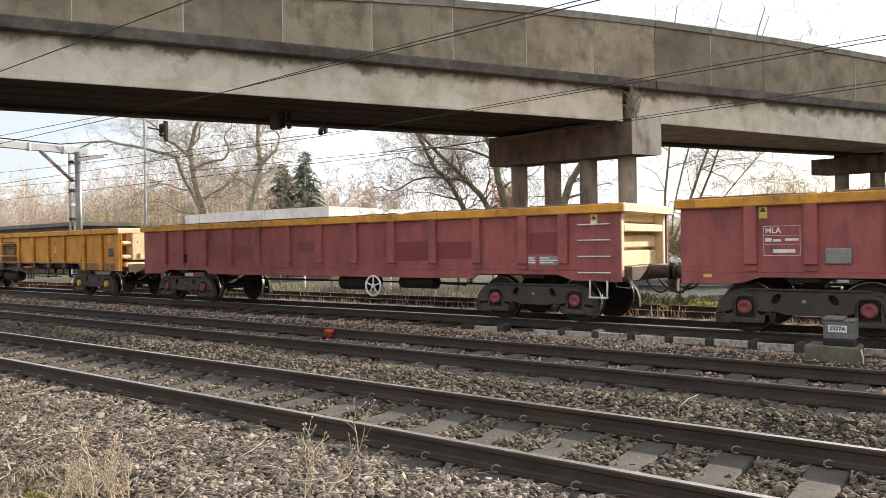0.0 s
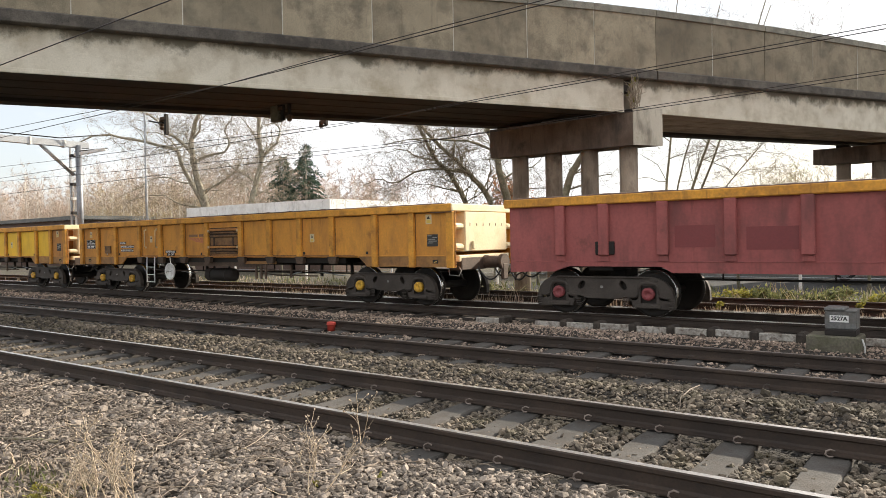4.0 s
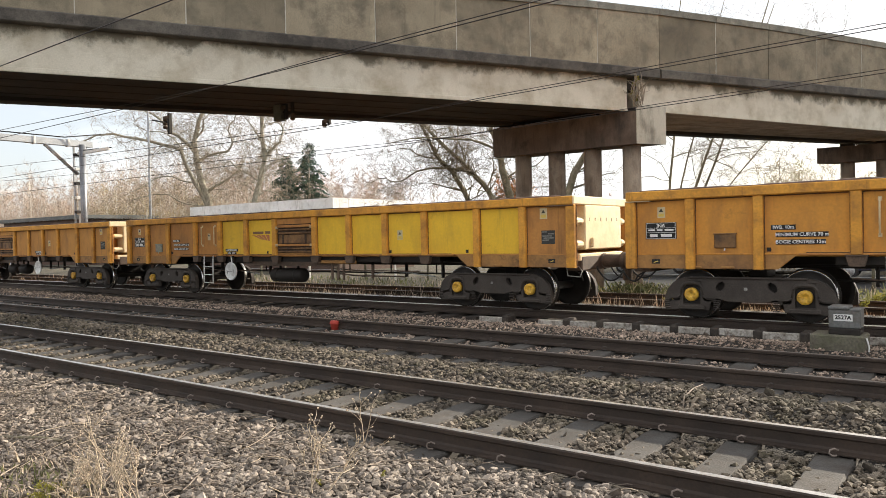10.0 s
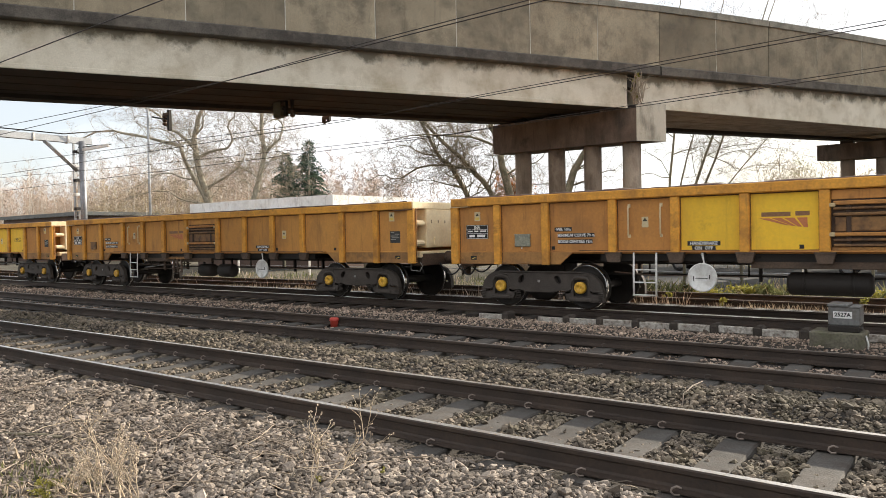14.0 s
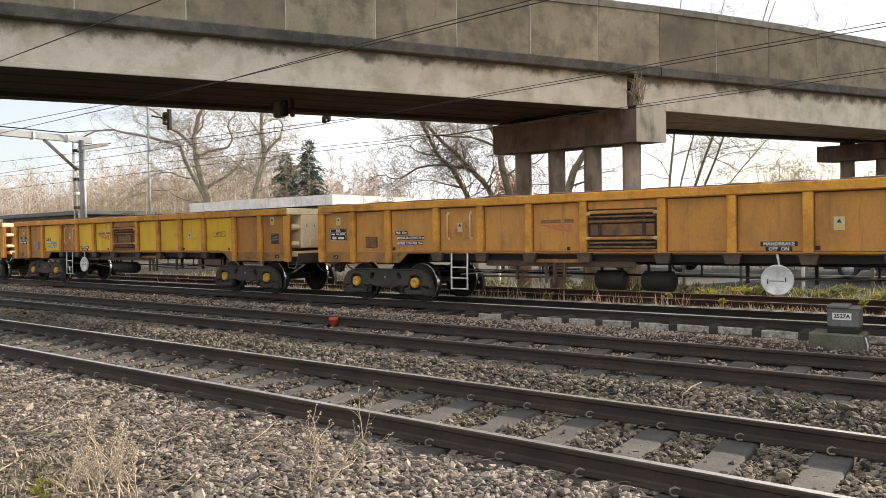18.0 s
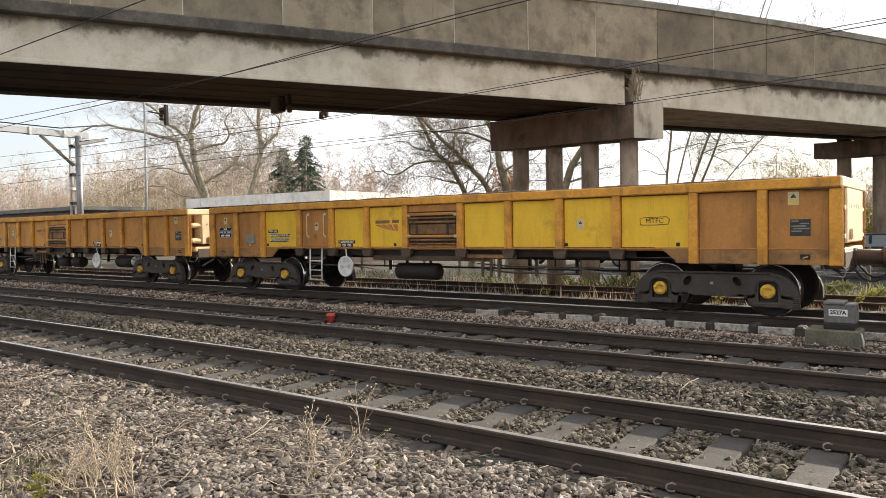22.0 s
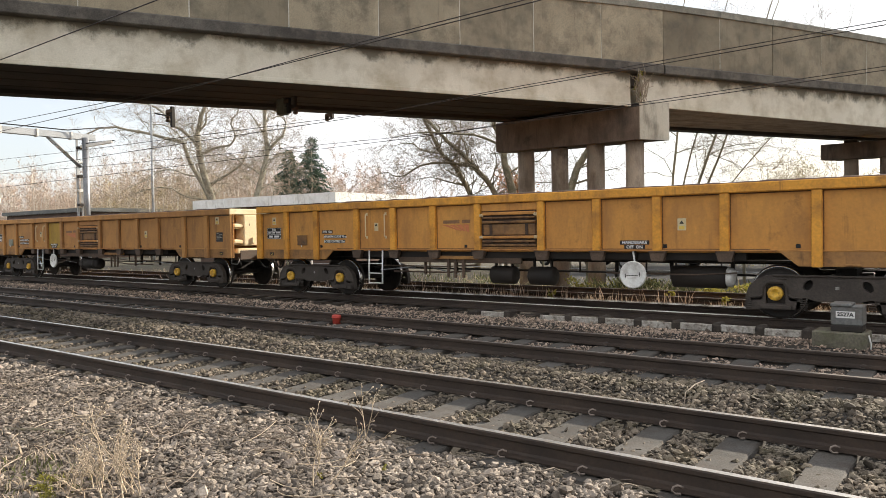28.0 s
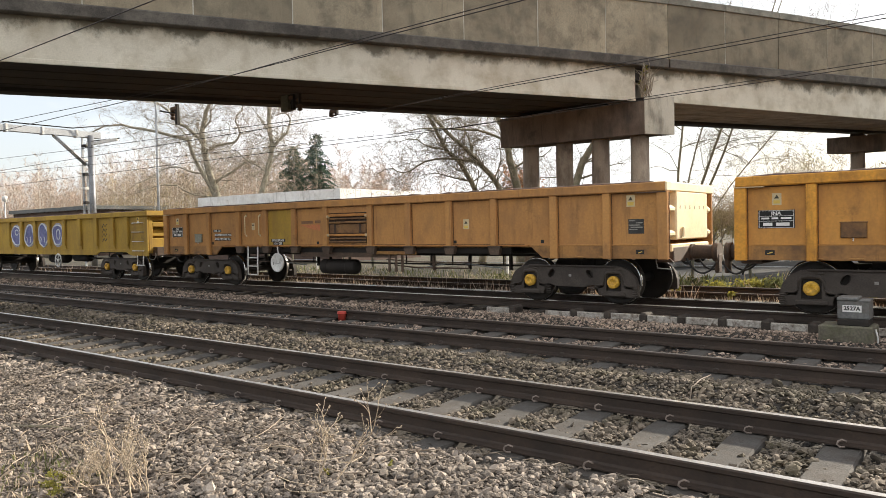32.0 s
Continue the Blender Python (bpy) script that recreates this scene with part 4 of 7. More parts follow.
END_PIECES = (("end_wall", lambda: Geo().box(7.52, 7.57, -1.16, 1.16, 1.2, 2.34)),
              ("end_plate", lambda: Geo().box(7.572, 7.984, -0.80, 0.90, 1.29, 2.216, 0.02)),
              ("end_ledge", lambda: Geo().box(7.572, 7.97, -1.02, 1.02, 1.06, 1.21, 0.02)),
              ("lug", lambda: Geo().box(7.982, 8.03, -0.56, -0.49, 1.34, 1.54, 0.02)),
              ("end_bracket", lambda: Geo().box(7.572, 7.975, -1.155, -0.802, 1.33, 1.48, 0.05)),
              ("end_bracket", lambda: Geo().box(7.572, 7.975, -1.155, -0.802, 1.80, 1.95, 0.05)),
              ("end_bracket", lambda: Geo().box(7.572, 7.975, 0.902, 1.155, 1.33, 1.48, 0.05)),
              ("end_bracket", lambda: Geo().box(7.572, 7.975, 0.902, 1.155, 1.80, 1.95, 0.05)))


def add_ends(w):
    """Both ends: recessed sheet, proud plate with side brackets, ledge and lug; the sun on the +x end is in its cream
    colour.
    """
    for i, (nm, build) in enumerate(END_PIECES):
        # recessed sheet stays brown for its shade; the rest of +x carries sun
        part(nm, shared("%s_a%d" % (nm, i), build, M_CREAM if i else M_YELLOW_BROWN), None, w, "yellow end plate in a sunlit cream colour" if i == 1 else "")
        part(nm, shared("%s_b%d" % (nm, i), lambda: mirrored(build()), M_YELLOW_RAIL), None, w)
    # small dark chips drawn for the shaded holes in the plate
    for q in range(6):
        part("drain_slot", shared("drain_slot", lambda: Geo().box(7.980, 7.987, -0.012, 0.012, 1.88, 1.95), M_SEAM), None, w, at=pose(0, -0.62 + q * 0.26, 0))


def top_rail(cap_l):
    g = Geo()
    for s in (-1, 1):
        y0, y1 = sorted((s * 1.13, s * 1.30))
        g.box(-cap_l, cap_l, y0, y1, 2.21, 2.385, 0.018)
    for s in (-1, 1):
        x0, x1 = sorted((s * (cap_l - 0.28), s * (cap_l - 0.02)))
        g.box(x0, x1, -1.128, 1.128, 2.215, 2.375, 0.018)
    return g


def residue(half, seed):
    """A low uneven crust of load dust along the top of the camera-side rail and the heap's edge just inside it."""
    rng = random.Random(300 + seed)
    g = Geo()
    n = 90
    rows_ = []
    for i in range(n + 1):
        x = -half + 2 * half * i / n
        h = max(0.004, 0.017 + 0.016 * noise.noise((x * 1.3, seed * 3.0, 0)) + 0.012 * noise.noise((x * 6.0, seed, 2.0)) + rng.uniform(-0.004, 0.006))
        rows_.append([(x, -1.285, 2.384), (x, -1.262, 2.384 + h), (x, -1.20, 2.384 + h * 1.5), (x, -1.15, 2.384 + h), (x, -1.12, 2.36)])
    v = [p for r in rows_ for p in r]
    f = [(i * 5 + j, i * 5 + j + 1, i * 5 + j + 6, i * 5 + j + 5) for i in range(n) for j in range(4)]
    return g.add(v, f, True)


def pillar(z0, z1, w=0.155):
    return Geo().box(-w / 2, w / 2, -1.285, -1.198, z0, z1, 0.012)


def underframe():
    g = Geo()
    g.box(-7.7, 7.7, -0.28, 0.28, 0.92, 1.17, 0.01)
    g.box(-7.85, 7.85, -0.14, 0.14, 0.98, 1.12)
    for x in (-7.6, -4.3, -3.08, -1.88, -0.69, 0.69, 1.88, 3.08, 4.3, 7.6):
        g.box(x - 0.06, x + 0.06, -1.15, 1.15, 1.05, 1.165)
    for x in (-BOGIE_X, BOGIE_X):
        g.box(x - 0.25, x + 0.25, -1.12, 1.12, 0.9, 1.16, 0.02)
    g.box(-4.6, 4.6, -1.10, -1.02, 1.02, 1.16).box(-4.6, 4.6, 1.02, 1.10, 1.02, 1.16)
    # brake pull rods and pipes
    g.tube([(-4.9, -0.45, 0.72), (4.9, -0.45, 0.72)], 0.02, 6).tube([(-4.6, 0.5, 0.66), (4.6, 0.5, 0.66)], 0.025, 6)
    g.tube([(-7.7, -0.6, 0.99), (7.7, -0.6, 0.99)], 0.022, 6)
    for x in (-3.9, -2.1, 1.2, 2.6, 4.0):
        g.tube([(x, -0.45, 1.1), (x, -0.45, 0.70)], 0.018, 6)
    return g


def gusset():
    g = Geo()
    g.prism([(-0.155, 1.187), (0.155, 1.187), (0.105, 1.0), (-0.105, 1.0)], 1, -1.255, -1.15)
    g.prism([(-0.155, 1.187), (0.155, 1.187), (0.155, 1.165), (-0.155, 1.165)], 1, -1.275, -1.254)
    return g


def coupler(e):
    """Drawbar drum and headstock at the end e (+1 or -1)."""
    g = Geo()
    g.tube([(e * 7.7, 0, 1.03), (e * 8.42, 0, 1.03)], 0.14, 18)
    g.tube([(e * 8.40, 0, 1.03), (e * 8.50, 0, 1.03)], 0.185, 14)
    g.tube([(e * 7.96, 0, 1.03), (e * 8.02, 0, 1.03)], 0.16, 18)
    x0, x1 = sorted((e * 7.62, e * 7.98))
    g.box(x0, x1, -0.95, 0.95, 0.86, 1.16, 0.02)
    x0, x1 = sorted((e * 8.43, e * 8.51))
    g.box(x0, x1, -0.10, 0.10, 0.62, 1.0, 0.02)
    return g


def hose(e, y, low):
    pts = []
    for i in range(11):
        u = i / 10
        pts.append((e * (7.98 + 0.53 * u), y * (1 - 0.35 * u), 0.92 - 0.07 * u - (0.92 - low) * math.sin(math.pi * u) ** 0.8))
    return Geo().tube(pts, 0.019, 8)


def add_end_gear(w):
    for e in (-1, 1):
        part("drawgear", shared("coupler%d" % e, lambda: coupler(e), M_DRAW), None, w)
        for y, low in ((-0.32, 0.66), (0.34, 0.70)):
            part("hose", shared("hose%d%.2f" % (e, y), lambda: hose(e, y, low), M_RUBBER), None, w)
        part("brake_lever", shared("brake_lever%d" % e, lambda: Geo().tube([(e * 7.75, -0.85, 0.88), (e * 7.92, -0.9, 0.78), (e * 7.97, -0.9, 0.66)], 0.016, 6), M_GRIME), None, w)


def ladder_geo():
    g = Geo()
    for x in (-0.21, 0.21):
        g.tube([(x, -1.23, 1.20), (x, -1.25, 0.72), (x, -1.25, 0.36)], 0.018, 8)
    for z in (0.38, 0.62, 0.86):
        g.box(-0.21, 0.21, -1.275, -1.225, z - 0.012, z + 0.012, 0.005)
    return g


def handrail():
    g = Geo()
    g.tube([(0, -1.20, 2.08), (0, -1.255, 2.06), (0, -1.255, 1.52), (0, -1.20, 1.50)], 0.014, 8)
    g.box(-0.025, 0.025, -1.215, -1.2, 2.04, 2.11).box(-0.025, 0.025, -1.215, -1.2, 1.47, 1.53)
    return g


def tank():
    g = Geo()
    g.lathe([(-0.62, 0.02), (-0.62, 0.13), (-0.57, 0.19), (0.57, 0.19), (0.62, 0.13), (0.62, 0.02)], (0, 0, 0), 20, 0)
    for x in (-0.35, 0.35):
        g.lathe([(-0.02, 0.196), (0.02, 0.196)], (x, 0, 0), 20, 0)
        g.box(x - 0.02, x + 0.02, -0.03, 0.03, 0.15, 0.36)
    return g


def yellow_bracket():
    g = Geo()
    g.box(-0.62, 0.62, -1.16, -1.10, 0.98, 1.06, 0.01)
    return g


def tank_short():
    g = Geo().lathe([(-0.30, 0.02), (-0.30, 0.14), (-0.26, 0.19), (0.26, 0.19), (0.30, 0.14), (0.30, 0.02)], (0, 0, 0), 20, 0)
    for x in (-0.2, 0.2):
        g.box(x - 0.02, x + 0.02, -0.03, 0.03, 0.15, 0.36)
    return g


def door_sheet():
    return Geo().box(-0.67, 0.67, -1.213, -1.19, 1.24, 2.06, 0.006)


DOOR_RAILS = ((1.30, 0.022, 1.262), (1.385, 0.022, 1.268), (1.475, 0.03, 1.275), (1.80, 0.026, 1.27), (1.895, 0.02, 1.268), (1.985, 0.034, 1.275))


def add_door(w, body):
    """The drop door in the side's middle bay: header sheet, long rails one above another over a recess coloured dark
    for its shade, a plain panel between, posts and pale hinge ends.
    """
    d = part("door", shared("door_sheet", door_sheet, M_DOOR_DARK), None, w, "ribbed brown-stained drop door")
    part("header_sheet", shared("door_header" + body.name, lambda: Geo().box(-0.67, 0.67, -1.232, -1.196, 2.045, 2.2, 0.006), body), None, d)
    part("mid_panel", shared("door_panel", lambda: Geo().box(-0.62, 0.62, -1.236, -1.205, 1.525, 1.755, 0.01), M_DOOR), None, d)
    part("foot_sheet", shared("door_foot" + body.name, lambda: Geo().box(-0.67, 0.67, -1.222, -1.205, 1.222, 1.268, 0.004), M_SKIRT), None, d)
    for q, (z, h, y) in enumerate(DOOR_RAILS):
        part("rib", shared("rib%.2f%s" % (z, body.name if q in (2, 5) else ""), lambda: Geo().box(-0.64, 0.64, -y, -1.205, z - h, z + h, 0.012), M_YELLOW_BROWN if q in (2, 5) else M_DOOR), None, d)
    for x in (-0.43, 0.43):
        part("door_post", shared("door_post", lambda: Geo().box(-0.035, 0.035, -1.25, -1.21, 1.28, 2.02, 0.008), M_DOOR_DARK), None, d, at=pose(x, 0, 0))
    for x in (-0.655, 0.655):
        for z in (1.475, 1.955):
            part("hinge", shared("hinge%.2f" % z, lambda: Geo().box(-0.045, 0.045, -1.288, -1.23, z - 0.035, z + 0.035, 0.015), M_CREAM_OLD), None, d, at=pose(x, 0, 0))
    return d


def swing_geo():
    """Shunter's hook loops and stirrup under the end."""
    g = Geo()
    g.tube([(7.66, -1.0, 0.95), (7.72, -1.06, 0.76), (7.98, -1.06, 0.74), (8.0, -1.0, 0.86), (7.9, -0.95, 0.95)], 0.011, 6)
    return g


def bars(rows, x, z, w, h, gap, y=-1.2045):
    """Unreadable writing as plain bars."""
    g = Geo()
    for i, (a, b) in enumerate(rows):
        g.box(x + a * w, x + b * w, y - 0.001, y, z - i * gap - h, z - i * gap)
    return g


def plate(x, z, w, h, y=-1.203):
    return Geo().box(x - w / 2, x + w / 2, y - 0.003, y + 0.003, z - h / 2, z + h / 2)


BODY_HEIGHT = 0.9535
FACE = -1.2035                     # just proud of the side sheet


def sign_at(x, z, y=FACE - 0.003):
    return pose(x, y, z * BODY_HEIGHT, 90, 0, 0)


def axle_cap(s):
    g = Geo().lathe([(-s * 0.06, 0.118), (s * 0.03, 0.118), (s * 0.045, 0.105), (s * 0.048, 0.05), (s * 0.040, 0.045), (s * 0.040, 0.01)], (0, s * 1.08, 0), 24, 1)
    for k in range(3):
        a = 2 * math.pi * k / 3 + 0.4
        g.lathe([(s * 0.04, 0.016), (s * 0.066, 0.016), (s * 0.068, 0.004)], (0.078 * math.cos(a), s * 1.08, 0.078 * math.sin(a)), 6, 1)
    return g


def add_wheels(b, red):
    for w in b.children:
        if w.name.startswith("wheelset"):
            for s in (-1, 1):
                part("wheel", shared("wheel%d" % s, lambda: wheelset_mesh_wheel(s * 0.755, s), M_WHEEL), None, w)
                part("tread_band", shared("tread%d" % s, lambda: Geo().lathe([(s * 0.0685, 0.428), (s * 0.0685, 0.437), (s * 0.02, 0.4415), (-s * 0.02, 0.4435)], (0, s * 0.755, 0), 40, 1, False), M_STEEL), None, w)
                cap = part("axle_cap", shared("cap%s%d" % ("r" if red else "y", s), lambda: axle_cap(s), M_HUB_R if red else M_HUB_Y), None, w)


def make_yellow(centre, k, body, fresh, disc_x, label, new_bays=(), rail=None):
    """One yellow box wagon; new_bays names the side bays with fresher paint."""
    w = thing("box_wagon", pose(centre, TRAIN_Y, 0), label, "wagon", "wagons of the train")
    bd = part("body", shared("yellow_body_%s" % body.name, yellow_body, body), None, w)
    rail = rail or M_YELLOW_RAIL
    part("top_rail", shared("top_rail_%s" % rail.name, lambda: top_rail(7.97), rail), None, w)
    add_ends(w)
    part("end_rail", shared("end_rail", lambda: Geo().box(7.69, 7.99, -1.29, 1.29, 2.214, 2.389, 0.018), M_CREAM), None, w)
    edges = [-x for x in reversed(PILLARS_Y)] + list(PILLARS_Y)
    for x in edges + [-7.895, 7.895]:
        low = 0.93 if abs(x) > 5 else 1.19
        wd = 0.19 if abs(x) > 7.5 else 0.155
        me = shared("pillar%.2f%.2f%s" % (low, wd, rail.name), lambda: pillar(low, 2.212, wd), rail)
        pil = part("pillar", me, None, w, at=pose(x, 0, 0))
        # dark strips beside each pillar: grime and corner shade in one colour
        for e in (-1, 1):
            part("seam", shared("pillar_seam%.2f%.2f%d" % (low, wd, e), lambda: Geo().box(e * (wd / 2 + 0.009) - 0.007, e * (wd / 2 + 0.009) + 0.007, -1.2065, -1.199, low + 0.03, 2.208), M_SEAM), None, pil)
        if x > 7.5:
            # far corner pillar in browner paint, which stands in for its shade
            part("pillar", shared("pillar_dark", lambda: Geo().box(-0.05, 0.07, 1.198, 1.285, 0.93, 2.212, 0.012), M_YELLOW_BROWN), None, w, at=pose(x, 0, 0))
            continue
        me2 = shared("pillar_far%.2f%.2f%s" % (low, wd, rail.name), lambda: Geo().box(-wd / 2, wd / 2, 1.198, 1.285, low, 2.212, 0.012), rail)
        part("pillar", me2, None, w, at=pose(x, 0, 0))
        if abs(x) < 5:
            part("gusset", shared("gusset", gusset, M_GUSSET), None, w, at=pose(x, 0, 0))
    # the same grime and shade under the top rail and along the floor
    part("seam", shared("rail_seam", lambda: Geo().box(-7.8, 7.8, -1.2068, -1.199, 2.190, 2.2085), M_SEAM), None, w)
    part("seam", shared("floor_seam", lambda: Geo().box(-5.0, 5.0, -1.2068, -1.199, 1.216, 1.232), M_SEAM), None, w)
    # seam line where the deep end skirt meets the side
    for s in (-1, 1):
        part("seam", shared("seam%d%s" % (s, body.name), lambda: Geo().box(min(s * 5.15, s * 7.7), max(s * 5.15, s * 7.7), -1.209, -1.2, 1.195, 1.215, 0.003), body), None, w)
    part("lower_flange", shared("flange%s" % body.name, lambda: Geo().box(-5.1, 5.1, -1.26, -1.17, 1.188, 1.215, 0.004), M_YELLOW_BROWN), None, w)
    for s in (-1, 1):
        part("skirt", shared("skirt%d" % s, lambda: Geo().prism([(s * 5.14, 1.19), (s * 5.43, 0.943), (s * 7.79, 0.943), (s * 7.79, 1.19)], 1, -1.2040, -1.197), M_SKIRT), None, w, "grimy lower skirt panel" if s < 0 else "")
        for q in (0, 1):
            part("step_bracket", shared("step_bracket", lambda: Geo().box(-0.11, 0.11, -1.225, -1.2, 0.952, 0.985, 0.006), M_SKIRT), None, w, at=pose(s * (6.2 + 0.55 * q), 0, 0))
    part("corner_ledge", shared("corner_ledge_pale", lambda: Geo().box(-7.97, -7.52, -1.30, -1.2, 2.188, 2.208, 0.004), M_CREAM_OLD), None, w)
    part("corner_ledge", shared("corner_ledge_rust", lambda: Geo().box(7.40, 7.97, -1.30, -1.2, 2.186, 2.208, 0.004), M_RUST), None, w)
    for x in (-5.55, 5.42, 3.25, -1.1):
        part("bay_tag", shared("bay_tag", lambda: Geo().box(-0.035, 0.035, -1.206, -1.2, 1.245, 1.315), M_BLACK), None, w, at=pose(x, 0, 0))
    part("load_residue", residue(7.7, k), M_RESIDUE, w, "rusty dust caked along the top rail")
    for i in new_bays:
        a, b = (edges + [7.895])[i] + 0.085, (edges + [7.895])[i + 1] - 0.085
        lo = 1.225
        part("repainted_bay", Geo().box(a, b, -1.2025, -1.196, lo, 2.205), fresh, w, "side bay in brighter yellow paint")
    part("underframe", shared("underframe", underframe, M_GRIME), None, w)
    add_end_gear(w)
    part("lever_loop", shared("swing", swing_geo, M_BAY), None, w)
    part("ladder", shared("ladder", ladder_geo, M_WHITE), None, w, "white steel ladder", at=pose(-3.68, 0, 0))
    for x in (-3.98, -3.38):
        part("handrail", shared("handrail", handrail, M_HANDRAIL), None, w, at=pose(x, 0, 0))
    e = -1 if disc_x > 0 else 1            # every second wagon faces the other way
    if e > 0:
        part("air_tank", shared("tank", tank, M_GRIME), None, w, at=pose(-0.78, -0.75, 0.60))
    else:
        for x in (-0.42, 0.52):
            part("air_tank", shared("tank_short", tank_short, M_GRIME), None, w, at=pose(x, -0.75, 0.60))
    if k == 4:
        tail = part("brake_cylinder", shared("tank_cylinder", lambda: Geo().lathe([(-0.5, 0.02), (-0.5, 0.2), (0.4, 0.2), (0.44, 0.17), (0.44, 0.02)], (0, 0, 0), 20, 0), M_GRIME), None, w, at=pose(3.75, -0.72, 0.66))
        part("cylinder_head", shared("tank_head", lambda: Geo().lathe([(0.44, 0.02), (0.44, 0.17), (0.52, 0.17), (0.56, 0.12), (0.57, 0.02)], (0, 0, 0), 20, 0), M_WHITE), None, tail)
    part("hanging_beam", shared("hanging_beam%d" % e, lambda: Geo().box(-2.3, 1.0, -1.09, -1.03, 0.90, 1.03, 0.01), M_GUSSET), None, w, at=pose(0.6 * e - 0.2, 0, 0))
    part("bracket", shared("yellow_bracket", yellow_bracket, M_SKIRT), None, w, at=pose(1.45 * e, 0, 0))
    for q, x in enumerate((-0.21, 0.0, 0.19)):
        part("bracket_leg", shared("bracket_leg", lambda: Geo().box(-0.03, 0.03, -1.14, -1.09, 0.56, 0.98, 0.01), M_GUSSET if q < 2 else M_RUST), None, w, at=pose(1.45 * e + x * e, 0, 0))
    for q, (x0, x1, z0, z1) in enumerate(((1.75, 2.5, 0.62, 0.74), (3.0, 4.1, 0.76, 0.66), (-3.0, -2.2, 0.70, 0.64))):
        part("brake_lever", shared("pull_rod%d%d" % (q, e), lambda: Geo().tube([(e * x0, -0.6, z0), (e * x1, -0.62, z1)], 0.016, 6), M_GALV), None, w)
    for x in (-4.1, -1.9, 2.0, 3.1, 4.2):
        part("hanger", shared("hanger", lambda: Geo().box(-0.025, 0.025, -0.5, -0.42, 0.62, 1.1, 0.006), M_GRIME), None, w, at=pose(x, 0, 0))
    for q, (x0, x1, y, z, r) in enumerate(((1.0, 3.9, -0.95, 0.80, 0.016), (1.2, 3.4, -0.9, 0.66, 0.02), (-4.4, -2.0, -0.92, 0.74, 0.014))):
        part("brake_rod", shared("brake_rod%d%d" % (q, e), lambda: Geo().tube([(e * x0, y, z + 0.05), (e * (x0 * 0.7 + x1 * 0.3), y, z), (e * x1, y, z)], r, 6), M_DRAW), None, w)
    part("linkage", shared("linkage%d" % e, lambda: Geo().box(min(e * 2.40, e * 2.46), max(e * 2.40, e * 2.46), -0.96, -0.90, 0.60, 0.95, 0.01), M_GUSSET), None, w)
    add_door(w, body)
    # brake disc plate with pointer
    wheel = part("brake_disc", shared("brake_disc", lambda: Geo().lathe([(0.02, 0.01), (0.02, 0.235), (0.0, 0.25), (-0.03, 0.25), (-0.04, 0.235), (-0.032, 0.225), (-0.032, 0.01)], (0, 0, 0), 36, 1), M_WHITE), None, w, "round white handbrake disc", at=pose(disc_x, -1.22, 0.70))
    part("dial_mark", Geo().box(-0.15, -0.135, -0.036, -0.033, -0.07, 0.02).box(0.12, 0.135, -0.036, -0.033, -0.03, 0.05).box(-0.12, 0.1, -0.036, -0.033, -0.02, -0.008), M_GRIME, wheel)
    part("brake_pointer", Geo().prism([(-0.05, 1.18), (-0.015, 1.18), (0.01, 0.99), (-0.01, 0.97)], 1, -1.23, -1.215), M_WHITE, w, at=pose(disc_x + 0.03, 0, 0))
    part("disc_bracket", Geo().box(-0.04, 0.04, -1.18, -1.10, 0.72, 1.19), M_GRIME, w, at=pose(disc_x, 0, 0))
    for txt, z, wd in (("HANDBRAKE", 1.35, 0.56), ("ON  OFF" if disc_x < 0 else "OFF  ON", 1.262, 0.40)):
        hp = part("notice_strip", plate(disc_x + 0.02, z, wd, 0.082), M_BLACK, w)
        lettering(txt, 0.08, M_LETTER, hp, sign_at(disc_x + 0.02, z, -1.2075))
    # data panel near the rear end
    px, pz = -7.35, 1.64
    pl = part("data_plate", plate(px, pz, 0.56, 0.31), M_BLACK, w, "black data plate with white lettering")
    lettering("JNA", 0.09, M_LETTER, pl, sign_at(px, pz + 0.095, -1.2075))
    for z0 in (0.05, -0.035, 0.142, -0.147):
        part("plate_rule", Geo().box(px - 0.265, px + 0.265, -1.2085, -1.206, pz + z0, pz + z0 + 0.006), M_LETTER, pl)
    for x0, x1 in ((-0.265, -0.259), (0.259, 0.265)):
        part("plate_rule", Geo().box(px + x0, px + x1, -1.2085, -1.206, pz - 0.14, pz + 0.14), M_LETTER, pl)
    for x0, x1, z0, z1 in ((-0.23, -0.11, 0.0, 0.03), (-0.07, 0.03, 0.0, 0.03), (0.07, 0.23, 0.0, 0.03), (-0.20, -0.06, -0.115, -0.06), (0.0, 0.20, -0.115, -0.06)):
        part("number_bar", Geo().box(px + x0, px + x1, -1.2085, -1.206, pz + z0, pz + z1), M_LETTER, pl)
    warn = part("warning_label", plate(-7.34, 1.98, 0.14, 0.20), M_LABEL_BG, w, "small yellow and white warning label")
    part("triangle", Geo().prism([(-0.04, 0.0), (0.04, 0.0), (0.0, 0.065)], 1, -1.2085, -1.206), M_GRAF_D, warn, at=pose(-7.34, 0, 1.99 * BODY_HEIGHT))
    part("label_text", Geo().box(-7.39, -7.29, -1.2085, -1.206, 1.905, 1.96), M_LABEL_Y, warn)
    warn2 = part("warning_label", plate(3.55, 1.68, 0.15, 0.22), M_LABEL_BG, w)
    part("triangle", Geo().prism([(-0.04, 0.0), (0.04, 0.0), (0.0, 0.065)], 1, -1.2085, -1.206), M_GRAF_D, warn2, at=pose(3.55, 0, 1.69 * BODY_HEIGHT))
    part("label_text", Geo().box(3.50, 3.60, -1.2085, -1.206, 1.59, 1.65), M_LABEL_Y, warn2)
